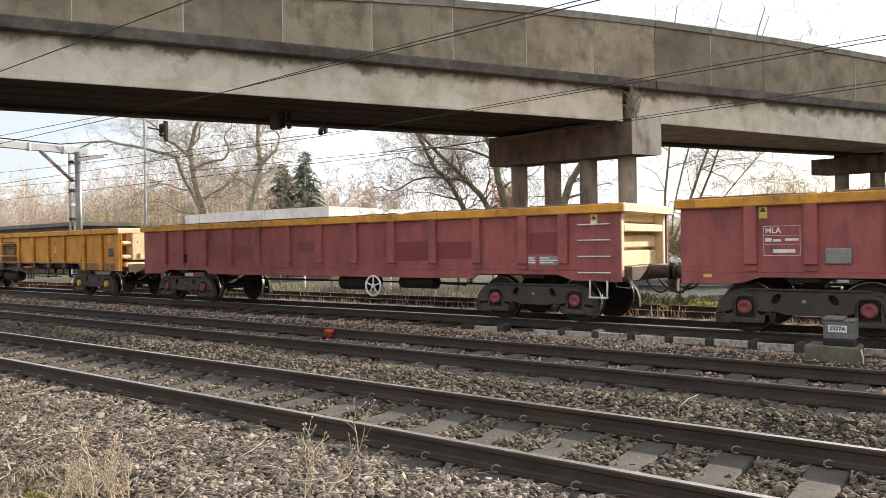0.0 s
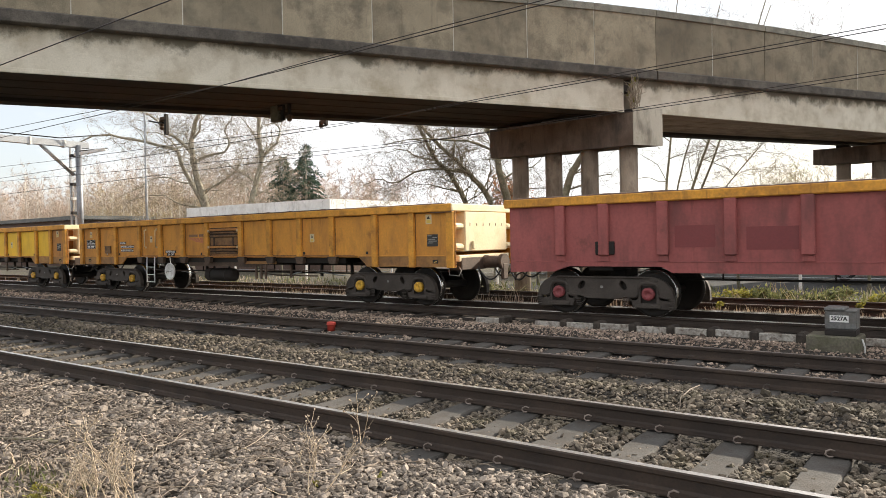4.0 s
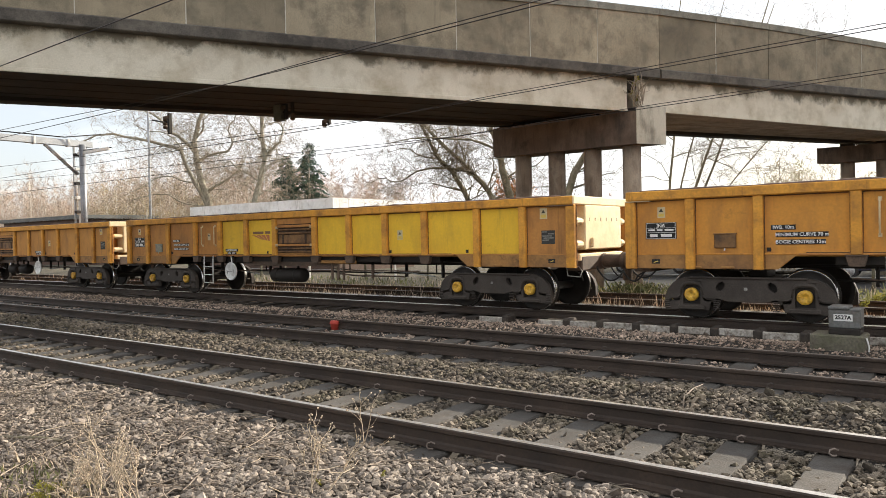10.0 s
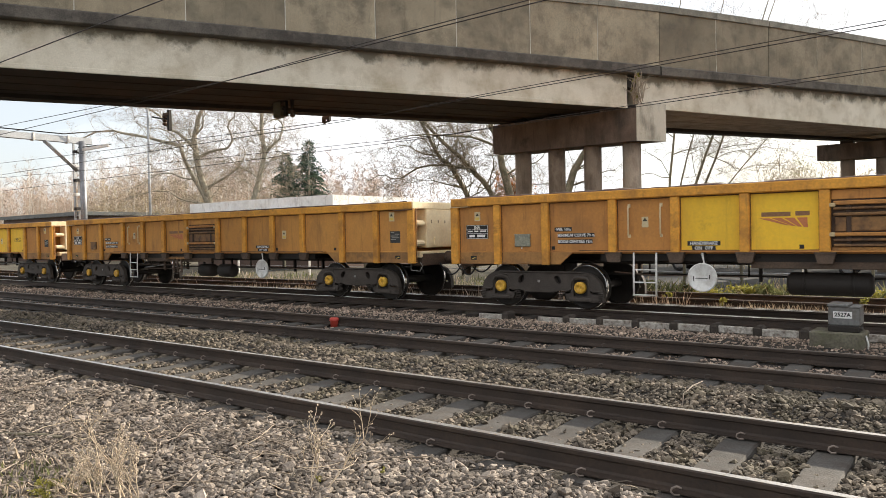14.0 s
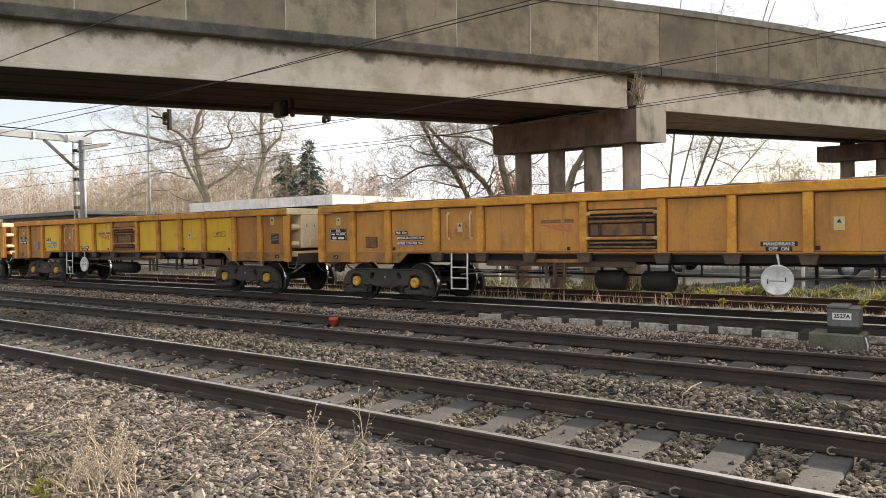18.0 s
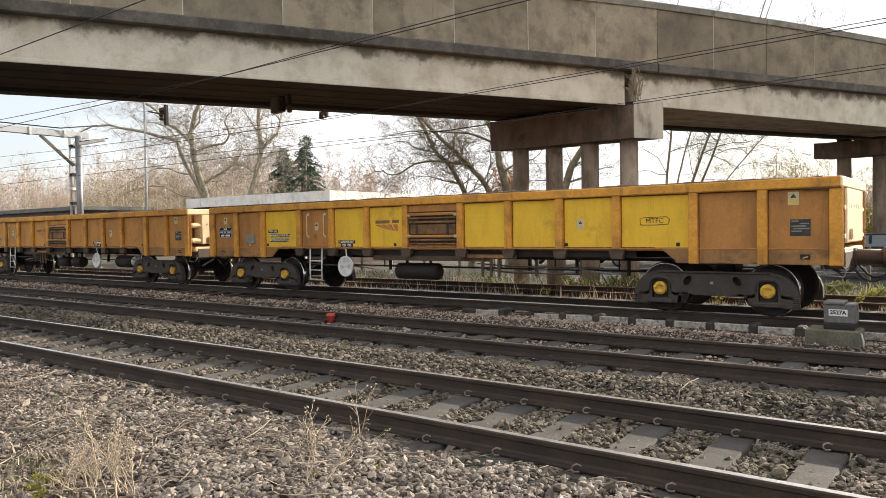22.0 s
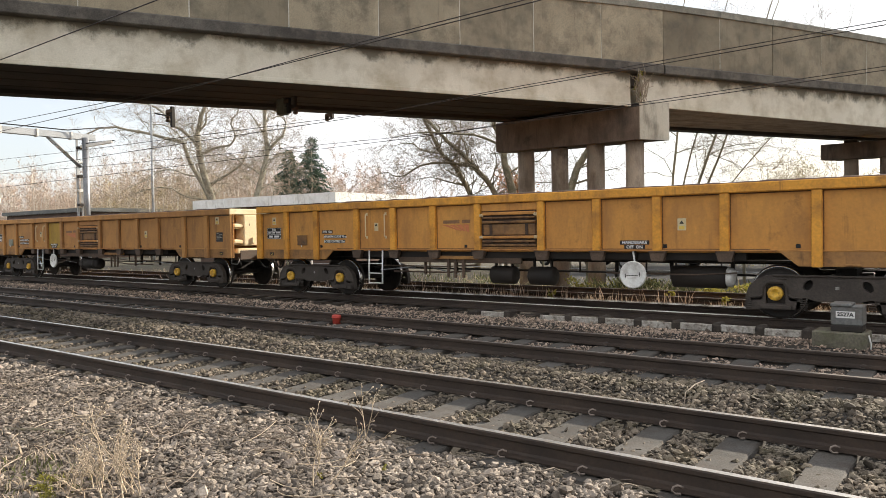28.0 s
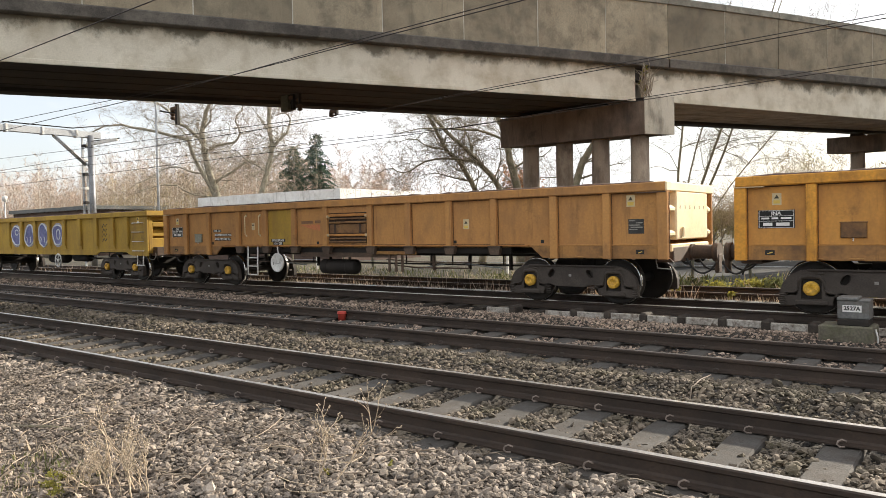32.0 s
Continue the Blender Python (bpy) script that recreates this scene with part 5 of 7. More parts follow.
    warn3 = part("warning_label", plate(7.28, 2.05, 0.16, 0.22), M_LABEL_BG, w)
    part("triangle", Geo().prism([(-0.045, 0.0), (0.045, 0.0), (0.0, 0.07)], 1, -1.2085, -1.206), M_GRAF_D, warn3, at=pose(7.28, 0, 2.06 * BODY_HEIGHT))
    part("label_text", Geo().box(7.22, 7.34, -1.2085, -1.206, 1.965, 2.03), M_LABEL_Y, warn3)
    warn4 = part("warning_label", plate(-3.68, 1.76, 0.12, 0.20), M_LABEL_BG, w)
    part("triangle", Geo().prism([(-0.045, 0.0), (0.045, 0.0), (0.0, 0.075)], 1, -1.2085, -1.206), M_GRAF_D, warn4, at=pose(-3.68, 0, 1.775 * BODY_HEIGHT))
    holder = M_HOLDER if k % 2 else M_DOOR
    hold = part("document_holder", Geo().box(-6.42, -6.06, -1.235, -1.2, 1.31, 1.56, 0.012), holder, w, "grey-green document holder" if k % 2 else "dirt-browned document holder")
    part("holder_lid", Geo().box(-6.43, -6.05, -1.24, -1.2, 1.55, 1.575, 0.006), holder, hold)
    part("white_pin", Geo().box(-6.25, -6.235, -1.25, -1.235, 1.26, 1.31), M_WHITE, hold)
    for i, (txt, x) in enumerate((("IWB. 10m", -5.33), ("MINIMUM CURVE 70 m", -5.06), ("BOGIE CENTRES 12m", -5.08))):
        z = 1.655 - i * 0.125
        ln = 0.040 * len(txt)
        bp = part("notice_strip", plate(x, z, ln + 0.05, 0.085), M_BLACK, w)
        lettering(txt, 0.078, M_LETTER, bp, sign_at(x, z, -1.2075))
    # plain emblem where a company name was painted
    part("emblem_bar", Geo().box(-1.70, -1.26, -1.2042, -1.203, 1.795, 1.87).box(-1.19, -0.98, -1.2042, -1.203, 1.80, 1.875), M_NAME, w, "faded dark name bar")
    for i in range(4):
        x0, x1 = -1.74 + 0.19 * i, -1.32 + 0.085 * i
        fan = Geo().prism([(x0, 1.768), (x0 + 0.155, 1.768), (x1 + 0.06, 1.60 + 0.012 * (3 - i)), (x1, 1.605 + 0.012 * (3 - i))], 1, FACE - 0.002, FACE - 0.0005)
        part("emblem_stroke", fan, M_RED_LOGO, w, "faded red stroke of a fan emblem" if i == 0 else "")
    dp2 = part("data_plate", plate(7.38, 1.56, 0.30, 0.28), M_PLATE, w)
    part("label_text", bars([(0, 0.4), (0.5, 1), (0, 0.8), (0.1, 1), (0, 0.6)], 7.25, 1.68, 0.26, 0.02, 0.042, -1.207), M_BAY, dp2)
    for x in (-7.45, 7.45):
        tg = part("tag_plate", plate(x, 1.07, 0.15, 0.085), M_BLACK, w)
        part("tag_mark", Geo().prism([(x - 0.05, 1.05), (x + 0.03, 1.085), (x + 0.05, 1.07), (x - 0.03, 1.045)], 1, -1.2085, -1.206), M_LABEL_Y, tg)
    for s in (-1, 1):
        b = build_bogie(w, s * BOGIE_X, False)
        add_wheels(b, False)
        add_hollows(b)
    return w


def red_side():
    g = Geo()
    for s in (-1, 1):
        y0, y1 = sorted((s * 1.21, s * 1.16))
        o = [(-7.88, 0.86), (-6.9, 0.88), (-6.6, 0.98), (6.6, 0.98) if False else (-6.55, 0.99), (-4.75, 0.99), (-4.55, 0.88), (4.55, 0.88), (4.75, 0.99), (6.55, 0.99), (6.9, 0.88), (7.88, 0.86), (7.88, 2.24), (-7.88, 2.24)]
        g.prism(o, 1, y0, y1)
    g.box(-7.8, 7.8, -1.16, 1.16, 1.05, 1.10)
    return g


def red_pillar(w):
    """Pressed pillar that stops above the sill on a small bracket foot."""
    g = Geo()
    g.box(-w / 2, w / 2, -1.30, -1.205, 1.21, 2.215, 0.014)
    g.prism([(-w / 2, 1.10), (w / 2, 1.10), (w / 2 - 0.02, 1.20), (-w / 2 + 0.02, 1.20)], 1, -1.245, -1.205)
    return g


RED_END = [("end_wall", lambda: Geo().box(7.50, 7.56, -1.16, 1.16, 1.05, 2.34))]
for z_, h_, d_ in ((1.10, 0.36, 0.16), (1.52, 0.26, 0.14), (1.84, 0.16, 0.3), (2.04, 0.18, 0.12)):
    RED_END.append(("end_panel", lambda z=z_, h=h_, d=d_: Geo().box(7.562, 7.56 + d, -0.998, 0.998, z, z + h, 0.02)))
for y_ in (-1.15, 1.0):
    RED_END.append(("corner_post", lambda y=y_: Geo().box(7.562, 7.86, y, y + 0.15, 0.95, 2.3, 0.02)))


def spoked_wheel():
    g = Geo()
    ring = [(0.23 * math.cos(t * math.pi / 16), 0, 0.23 * math.sin(t * math.pi / 16)) for t in range(33)]
    g.tube(ring, 0.024, 8, cap=False)
    for t in range(5):
        a = 2 * math.pi * t / 5 + 0.3
        g.tube([(0, 0, 0), (0.22 * math.cos(a), 0, 0.22 * math.sin(a))], 0.018, 6)
    g.lathe([(-0.03, 0.05), (0.03, 0.05)], (0, 0, 0), 12, 1)
    return g


def rung():
    return Geo().tube([(7.02, -1.21, 0), (7.03, -1.26, 0), (7.66, -1.26, 0), (7.67, -1.21, 0)], 0.014, 6)


def step_iron():
    g = Geo()
    g.tube([(7.25, -1.2, 0.9), (7.25, -1.22, 0.55)], 0.018, 6).tube([(7.6, -1.2, 0.88), (7.6, -1.22, 0.55)], 0.018, 6)
    g.box(7.23, 7.62, -1.26, -1.18, 0.535, 0.565, 0.008)
    return g


def make_red(centre, label, paint=None, rail=None):
    paint = paint or M_RED
    w = thing("box_wagon", pose(centre, TRAIN_Y, 0), label, "wagon", "wagons of the train")
    n = paint.name
    part("body", shared("red_body" + n, red_side, paint), None, w)
    part("top_rail", shared("red_top" + n, lambda: top_rail(7.97), rail or M_YELLOW_RAIL), None, w, "yellow top rail")
    # +x ends of maroon wagons get the sunlit cream, the yellow wagon's do not
    for i, (nm, build) in enumerate(RED_END):
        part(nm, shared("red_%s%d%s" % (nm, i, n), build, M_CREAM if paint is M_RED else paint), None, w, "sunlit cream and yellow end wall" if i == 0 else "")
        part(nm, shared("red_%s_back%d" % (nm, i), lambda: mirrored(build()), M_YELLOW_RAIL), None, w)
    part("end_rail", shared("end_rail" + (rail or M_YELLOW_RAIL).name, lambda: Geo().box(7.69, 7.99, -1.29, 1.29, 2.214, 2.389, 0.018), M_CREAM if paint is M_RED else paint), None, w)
    part("load_residue", residue(7.7, int(centre)), M_RESIDUE, w, "rusty dust caked along the top rail")
    for x in [-q for q in reversed(PILLARS_R[1:])] + list(PILLARS_R):
        part("pillar", shared("red_pillar" + n, lambda: red_pillar(0.20), paint), None, w, at=pose(x, 0, 0))
        part("pillar", shared("red_pillar_far" + n, lambda: Geo().box(-0.1, 0.1, 1.205, 1.30, 1.12, 2.215, 0.014), paint), None, w, at=pose(x, 0, 0))
    part("seam", shared("red_seam" + n, lambda: Geo().box(-7.86, 7.86, -1.217, -1.209, 1.075, 1.095, 0.003), paint), None, w)
    part("underframe", shared("underframe", underframe, M_GRIME), None, w)
    add_end_gear(w)
    for z in (1.04, 1.36, 1.68, 1.99):
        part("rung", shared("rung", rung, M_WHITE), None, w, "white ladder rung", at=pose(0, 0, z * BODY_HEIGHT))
    part("step", shared("step", step_iron, M_WHITE), None, w)
    part("lever_loop", shared("swing", swing_geo, M_BAY), None, w)
    part("air_tank", shared("tank", tank, M_GRIME), None, w, at=pose(0.9, -0.75, 0.69))
    part("brake_handwheel", shared("spoked", spoked_wheel, M_WHITE), None, w, "white five-spoked handbrake wheel", at=pose(1.75, -1.22, 0.63))
    part("disc_bracket", Geo().box(-0.03, 0.03, -1.2, -1.1, 0.62, 1.0), M_GRIME, w, at=pose(1.75, 0, 0))
    part("brake_cylinder", Geo().tube([(2.3, -0.8, 0.75), (3.3, -0.8, 0.75)], 0.15, 14).tube([(3.3, -0.8, 0.75), (4.1, -0.8, 0.72)], 0.03, 8), M_GRIME, w)
    wl_ = part("warning_label", plate(7.35, 2.08, 0.14, 0.22, -1.214), M_LABEL_Y, w, "small yellow warning label")
    part("triangle", Geo().prism([(-0.05, 0.0), (0.05, 0.0), (0.0, 0.085)], 1, -1.2195, -1.217), M_GRAF_D, wl_, at=pose(7.35, 0, 2.09 * BODY_HEIGHT))
    part("label_text", Geo().box(7.30, 7.40, -1.2195, -1.217, 2.0, 2.05), M_LETTER, wl_)
    for s in (-1, 1):
        b = build_bogie(w, s * BOGIE_X, True)
        add_wheels(b, paint is M_RED)
        add_hollows(b)
    return w


def red_marks_first(w):
    """Lettered panel and holder on the leading maroon wagon."""
    g = Geo()
    for x0, x1, z0, z1 in ((-6.52, -5.98, 1.86, 1.866), (-6.52, -5.98, 1.36, 1.366), (-6.52, -5.98, 1.70, 1.705), (-6.52, -5.98, 1.55, 1.555), (-6.525, -6.52, 1.36, 1.866), (-5.98, -5.975, 1.36, 1.866)):
        g.box(x0, x1, -1.2135, -1.2105, z0, z1)
    pl = part("data_panel", g, M_LETTER, w, "white-ruled data panel")
    lettering("MLA", 0.125, M_LETTER, pl, sign_at(-6.38, 1.785, -1.2115))
    part("number_bars", Geo().box(-6.50, -6.40, -1.2135, -1.2105, 1.60, 1.66).box(-6.38, -6.26, -1.2135, -1.2105, 1.60, 1.64).box(-6.20, -6.0, -1.2135, -1.2105, 1.61, 1.65).box(-6.38, -6.05, -1.2135, -1.2105, 1.41, 1.47), M_LETTER, pl)
    part("document_holder", Geo().box(-5.62, -5.25, -1.25, -1.21, 1.22, 1.48, 0.012), M_BAY, w, "grey document holder")
    lab = part("warning_label", plate(-6.53, 2.10, 0.13, 0.20, -1.214), M_LABEL_Y, w)
    part("triangle", Geo().prism([(-0.05, 0.0), (0.05, 0.0), (0.0, 0.085)], 1, -1.2195, -1.217), M_GRAF_D, lab, at=pose(-6.53, 0, 2.11 * BODY_HEIGHT))
    part("tag_plate", Geo().box(-7.50, -7.36, -1.2145, -1.21, 0.98, 1.04), M_LABEL_Y, w)


def red_patches(w):
    for x, z0, z1, wd in ((6.28, 1.42, 1.86, 0.66), (2.95, 1.28, 1.72, 0.9), (4.10, 1.32, 1.70, 0.95), (-0.55, 1.50, 1.78, 0.6), (-2.9, 1.30, 1.7, 0.8), (-4.15, 1.35, 1.75, 0.7)):
        part("repainted_patch", Geo().box(x - wd / 2, x + wd / 2, -1.2135, -1.209, z0, z1), M_RED_PATCH, w, "darker red repainted patch")
    dp = part("data_plate", plate(5.95, 1.28, 0.30, 0.17, -1.214), M_BAY, w)
    part("label_text", bars([(0, 0.9), (0, 1), (0.1, 1)], 5.82, 1.345, 0.26, 0.025, 0.048, -1.218), M_LETTER, dp)
    dp = part("data_plate", plate(6.40, 1.28, 0.46, 0.17, -1.214), M_BAY, w)
    part("label_text", bars([(0, 0.5), (0, 1), (0, 0.7)], 6.19, 1.345, 0.42, 0.025, 0.048, -1.218), M_LETTER, dp)
    part("document_holder", Geo().box(-6.0, -5.62, -1.25, -1.21, 1.22, 1.48, 0.012), M_GRIME, w, "grimy document holder")


def lump(n, q=16):
    """An irregular rounded blob of spray paint."""
    return [((0.40 + 0.06 * math.sin(3 * i * 0.39 + 1.7 * n)) * math.cos(2 * math.pi * i / q), (0.43 + 0.05 * math.cos(2 * i * 0.39 + 2.3 * n)) * math.sin(2 * math.pi * i / q)) for i in range(q)]


def graffiti(w):
    """Large spray-painted shapes with pale outlines and inner strokes on the last wagon's side, no words."""
    for n, x in enumerate((1.77, 0.59, -0.59, -1.77)):
        o = [(x + a, 1.64 + b) for a, b in lump(n)]
        part("spray_mist", Geo().prism([(x + a * 1.16, 1.64 + b * 1.1) for a, b in oval(0, 0, 0.41, 0.44)], 1, -1.2125, -1.209), M_GRAF_M, w, "pale lilac overspray")
        part("spray_shape", Geo().prism(o, 1, -1.2145, -1.211), M_GRAF_B, w, "blue spray-painted shape")
        part("spray_outline", Geo().tube([(a, -1.2145, b) for a, b in o + o[:1]], 0.034, 4, cap=False), M_GRAF_W, w, "pale spray outline")
        if n in (0, 3):
            q = oval(x + 0.05, 1.66 + 0.04 * n, 0.15, 0.2 - 0.03 * n)
            part("spray_stroke", Geo().tube([(a, -1.2155, b) for a, b in q + q[:1]], 0.024, 4, cap=False), M_GRAF_W, w)
        else:
            for q in range(2):
                part("spray_stroke", Geo().tube([(x - 0.22 + 0.3 * q, -1.2155, 1.36), (x - 0.16 + 0.26 * q, -1.2155, 1.5), (x - 0.24 + 0.3 * q, -1.2155, 1.58)], 0.022, 4, cap=False), M_GRAF_W, w)
    for q in range(4):
        z = 1.36 + 0.17 * q
        part("scrawl", Geo().tube([(5.05, -1.212, z), (5.16, -1.212, z + 0.13), (5.24, -1.212, z + 0.02), (5.36, -1.212, z + 0.12)], 0.014, 4, cap=False), M_GRAF_D, w, "dark scrawled stroke")


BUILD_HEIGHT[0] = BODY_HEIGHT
r0 = make_red(36.70, "faded maroon box wagon with yellow top rail and lettered panel")
red_marks_first(r0)
r1 = make_red(19.83, "faded maroon box wagon with darker repainted patches and ladder rungs")
red_patches(r1)
y1 = make_yellow(2.565, 0, M_YELLOW, M_YELLOW_NEW, -2.66, "worn orange-yellow box wagon with brown ribbed door")
y2 = make_yellow(-14.435, 1, M_YELLOW_BROWN, M_YELLOW_NEW, -2.66, "grimy box wagon with bright yellow repainted bays", (3, 4, 6, 7, 8, 9, 10))
y3 = make_yellow(-31.45, 2, M_TAN, M_YELLOW_NEW, 2.66, "worn orange-yellow box wagon with handbrake disc past its middle")
y4 = make_yellow(-48.54, 3, M_YELLOW_BROWN, M_YELLOW_NEW, -2.66, "brown-stained box wagon with fresh yellow bays and scrawled letters", (1, 3, 4, 6, 7, 8, 9))
y5 = make_yellow(-65.55, 4, M_TAN, M_YELLOW_NEW, 2.66, "streaked orange-yellow box wagon with rusty lower edge")
y6 = make_yellow(-82.67, 5, M_TAN_GREY, M_MUSTARD, -2.66, "dirt-browned yellow box wagon with white brake disc", (3,), M_TAN_GREY)
y7 = make_red(-99.60, "bright yellow box wagon with blue graffiti shapes and ladder rungs", M_MUSTARD, M_MUSTARD)
graffiti(y7)
lettering("MTFC", 0.13, M_GRAF_D, y4, sign_at(5.0, 1.72), "scrawl", "black scrawled letters", 0.0)
part("scrawl_loop", Geo().tube([(4.74, -1.2045, 1.65), (4.73, -1.2045, 1.76), (4.80, -1.2045, 1.79), (5.0, -1.2045, 1.785), (5.22, -1.2045, 1.80), (5.27, -1.2045, 1.74), (5.25, -1.2045, 1.66), (5.0, -1.2045, 1.645), (4.74, -1.2045, 1.65)], 0.006, 4, cap=False), M_GRAF_D, y4)
WAGONS = [(r0, 36.70), (r1, 19.83), (y1, 2.565), (y2, -14.435), (y3, -31.45), (y4, -48.54), (y5, -65.55), (y6, -82.67), (y7, -99.60)]

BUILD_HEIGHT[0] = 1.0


def travelled(t):
    """How far the train has gone past where it is at 10 s."""
    def way(q):
        u = (q - 16) / 16
        return 3.2260 * q - 1.1427 * u * u - 0.0902 * u ** 3
    return way(t) - way(10)


def motions():
    times = [i * 1.0 for i in range(33)]
    for w, c in WAGONS:
        walk(w, [(t, pose(c + travelled(t), TRAIN_Y, 0)) for t in times])
    spin = [i / 6 for i in range(193)]
    for k, w in enumerate(WHEELSETS):
        dx = w.location.x
        walk(w, [(t, pose(dx, 0, WHEEL_R, 0, math.degrees(travelled(t) / WHEEL_R) + 37 * k, 0)) for t in spin])


# ---------------------------------------------------------------- trees and surroundings
def grow(g, twigs, p, d, length, r, depth, rng, droop=0.0, twist=0.45, split=3, seg=4, thin=0.62):
    """A limb and its smaller limbs: thick wood into g, fine twigs into twigs."""
    pts, rad = [p.copy()], [r]
    q, dd = p.copy(), d.normalized()
    for i in range(seg):
        dd = (dd + Vector((rng.gauss(0, twist), rng.gauss(0, twist), rng.gauss(0, twist) - droop)) * 0.35).normalized()
        q = q + dd * (length / seg)
        pts.append(q.copy())
        rad.append(r * (1 - (1 - thin) * (i + 1) / seg))
    (g if r > 0.022 else twigs).tube(pts, rad, 7 if r > 0.06 else (5 if r > 0.022 else 3), cap=False)
    if depth == 0:
        for _ in range(5):
            b = pts[rng.randint(1, seg)]
            e = b + (dd + Vector((rng.gauss(0, 0.8), rng.gauss(0, 0.8), rng.gauss(0.1, 0.6)))).normalized() * length * rng.uniform(0.5, 1.0)
            m_ = b.lerp(e, 0.5) + Vector((rng.gauss(0, 0.05), rng.gauss(0, 0.05), rng.gauss(0, 0.05))) * length
            twigs.tube([b, m_, e], [0.006, 0.0045, 0.003], 3, cap=False)
        return
    for k in range(split):
        i = rng.randint(max(1, seg // 2), seg) if k else seg
        base = pts[i]
        axis = Vector((rng.gauss(0, 1), rng.gauss(0, 1), rng.gauss(0, 0.7) + 0.25)).normalized()
        nd = (dd + axis * rng.uniform(0.55, 1.05)).normalized()
        grow(g, twigs, base, nd, length * rng.uniform(0.55, 0.8), rad[i] * rng.uniform(0.5, 0.72), depth - 1, rng, droop, twist, split, max(2, seg - 1), thin)


def leaf_cloud(name_, centre, size, count, leaf, material, parent, seed, label="", hollow=0.35):
    """A crown of many small leaves with gaps and an uneven edge."""
    rng = np.random.default_rng(seed)
    clump = rng.normal(0, 0.42, (max(6, count // 160), 3))
    c = clump[rng.integers(0, len(clump), count)] + rng.normal(0, 0.17, (count, 3))
    c = c * np.array(size) + np.array(centre)
    a = rng.normal(0, 1, (count, 3))
    a /= np.linalg.norm(a, axis=1)[:, None]
    b = np.cross(a, rng.normal(0, 1, (count, 3)))
    b /= np.linalg.norm(b, axis=1)[:, None]
    s = leaf * rng.uniform(0.6, 1.4, (count, 1))
    v = np.stack([c - a * s, c + b * s * 0.5, c + a * s, c - b * s * 0.5], 1).reshape(-1, 3)
    me = bpy.data.meshes.new(name_)
    me.from_pydata(v.tolist(), [], [(i * 4, i * 4 + 1, i * 4 + 2, i * 4 + 3) for i in range(count)])
    me.materials.append(material)
    return part(name_, me, None, parent, label)


VIEW_TURN = 37.3          # the trees' limbs spread across the line of sight


def limbed_tree(base, limbs, seed, label, depth=3, bark=None, twig_mat=None, fine=1.0, sway=0.12):
    """limbs: (parent limb or None, metres along it, thickness radius, ((angle from upright, length), ...)); side shoots grow by chance."""
    rng = random.Random(seed)
    t = thing("tree", pose(*base, 0, 0, VIEW_TURN), label, "tree", "bare winter trees")
    tw = Geo()
    paths = []
    for n, (par, along, r, bends) in enumerate(limbs):
        if par is None:
            p = Vector((along, 0, 0))
        else:
            p, left = paths[par][0][0].copy(), along
            q = paths[par][0]
            for i in range(len(q) - 1):
                d = (q[i + 1] - q[i]).length
                if left <= d:
                    p = q[i].lerp(q[i + 1], left / d)
                    break
                left -= d
                p = q[i + 1].copy()
        pts, total, gone = [p.copy()], sum(l for _, l in bends), 0.0
        rad = [r * (1.15 if par is None else 1.0)]
        yaw = 0.0 if par is None else rng.uniform(-0.35, 0.35)
        for i, (ang, ln) in enumerate(bends):
            prev = bends[i - 1][0] if i else ang
            for h in (0.5, 1.0):
                a_ = radians(prev + (ang - prev) * (0.75 if h < 1 else 1.15)) + rng.gauss(0, sway * 0.5)
                p = p + Vector((math.sin(a_), yaw * 0.6 + rng.gauss(0, sway), math.cos(a_))) * ln * 0.5
                gone += ln * 0.5
                pts.append(p.copy())
                rad.append(r * (1 - 0.72 * gone / total))
        g = Geo()
        g.tube(pts, rad, 9 if r > 0.1 else 6, cap=False)
        paths.append((pts, rad))
        # side shoots
        first = 3 if par is None else 1
        for i in range(first, len(pts)):
            k = (3 if depth > 2 else 2) if i < len(pts) - 1 else 3
            for _ in range(k):
                dd = (pts[i] - pts[i - 1]).normalized()
                side = Vector((rng.gauss(0, 1), rng.gauss(0, 0.8), rng.gauss(0.25, 0.7))).normalized()
                grow(g, tw, pts[i], (dd * 0.6 + side).normalized(), rng.uniform(0.9, 1.9) * fine, max(0.010, min(0.035, rad[i] * rng.uniform(0.2, 0.4))), depth - 1, rng, 0.12, 0.6, 3, 4)
        part("trunk" if par is None else "limb", g, bark or M_BARK, t)
    part("crown", tw, twig_mat or M_TWIG, t, "bare leafless twigs")
    return t


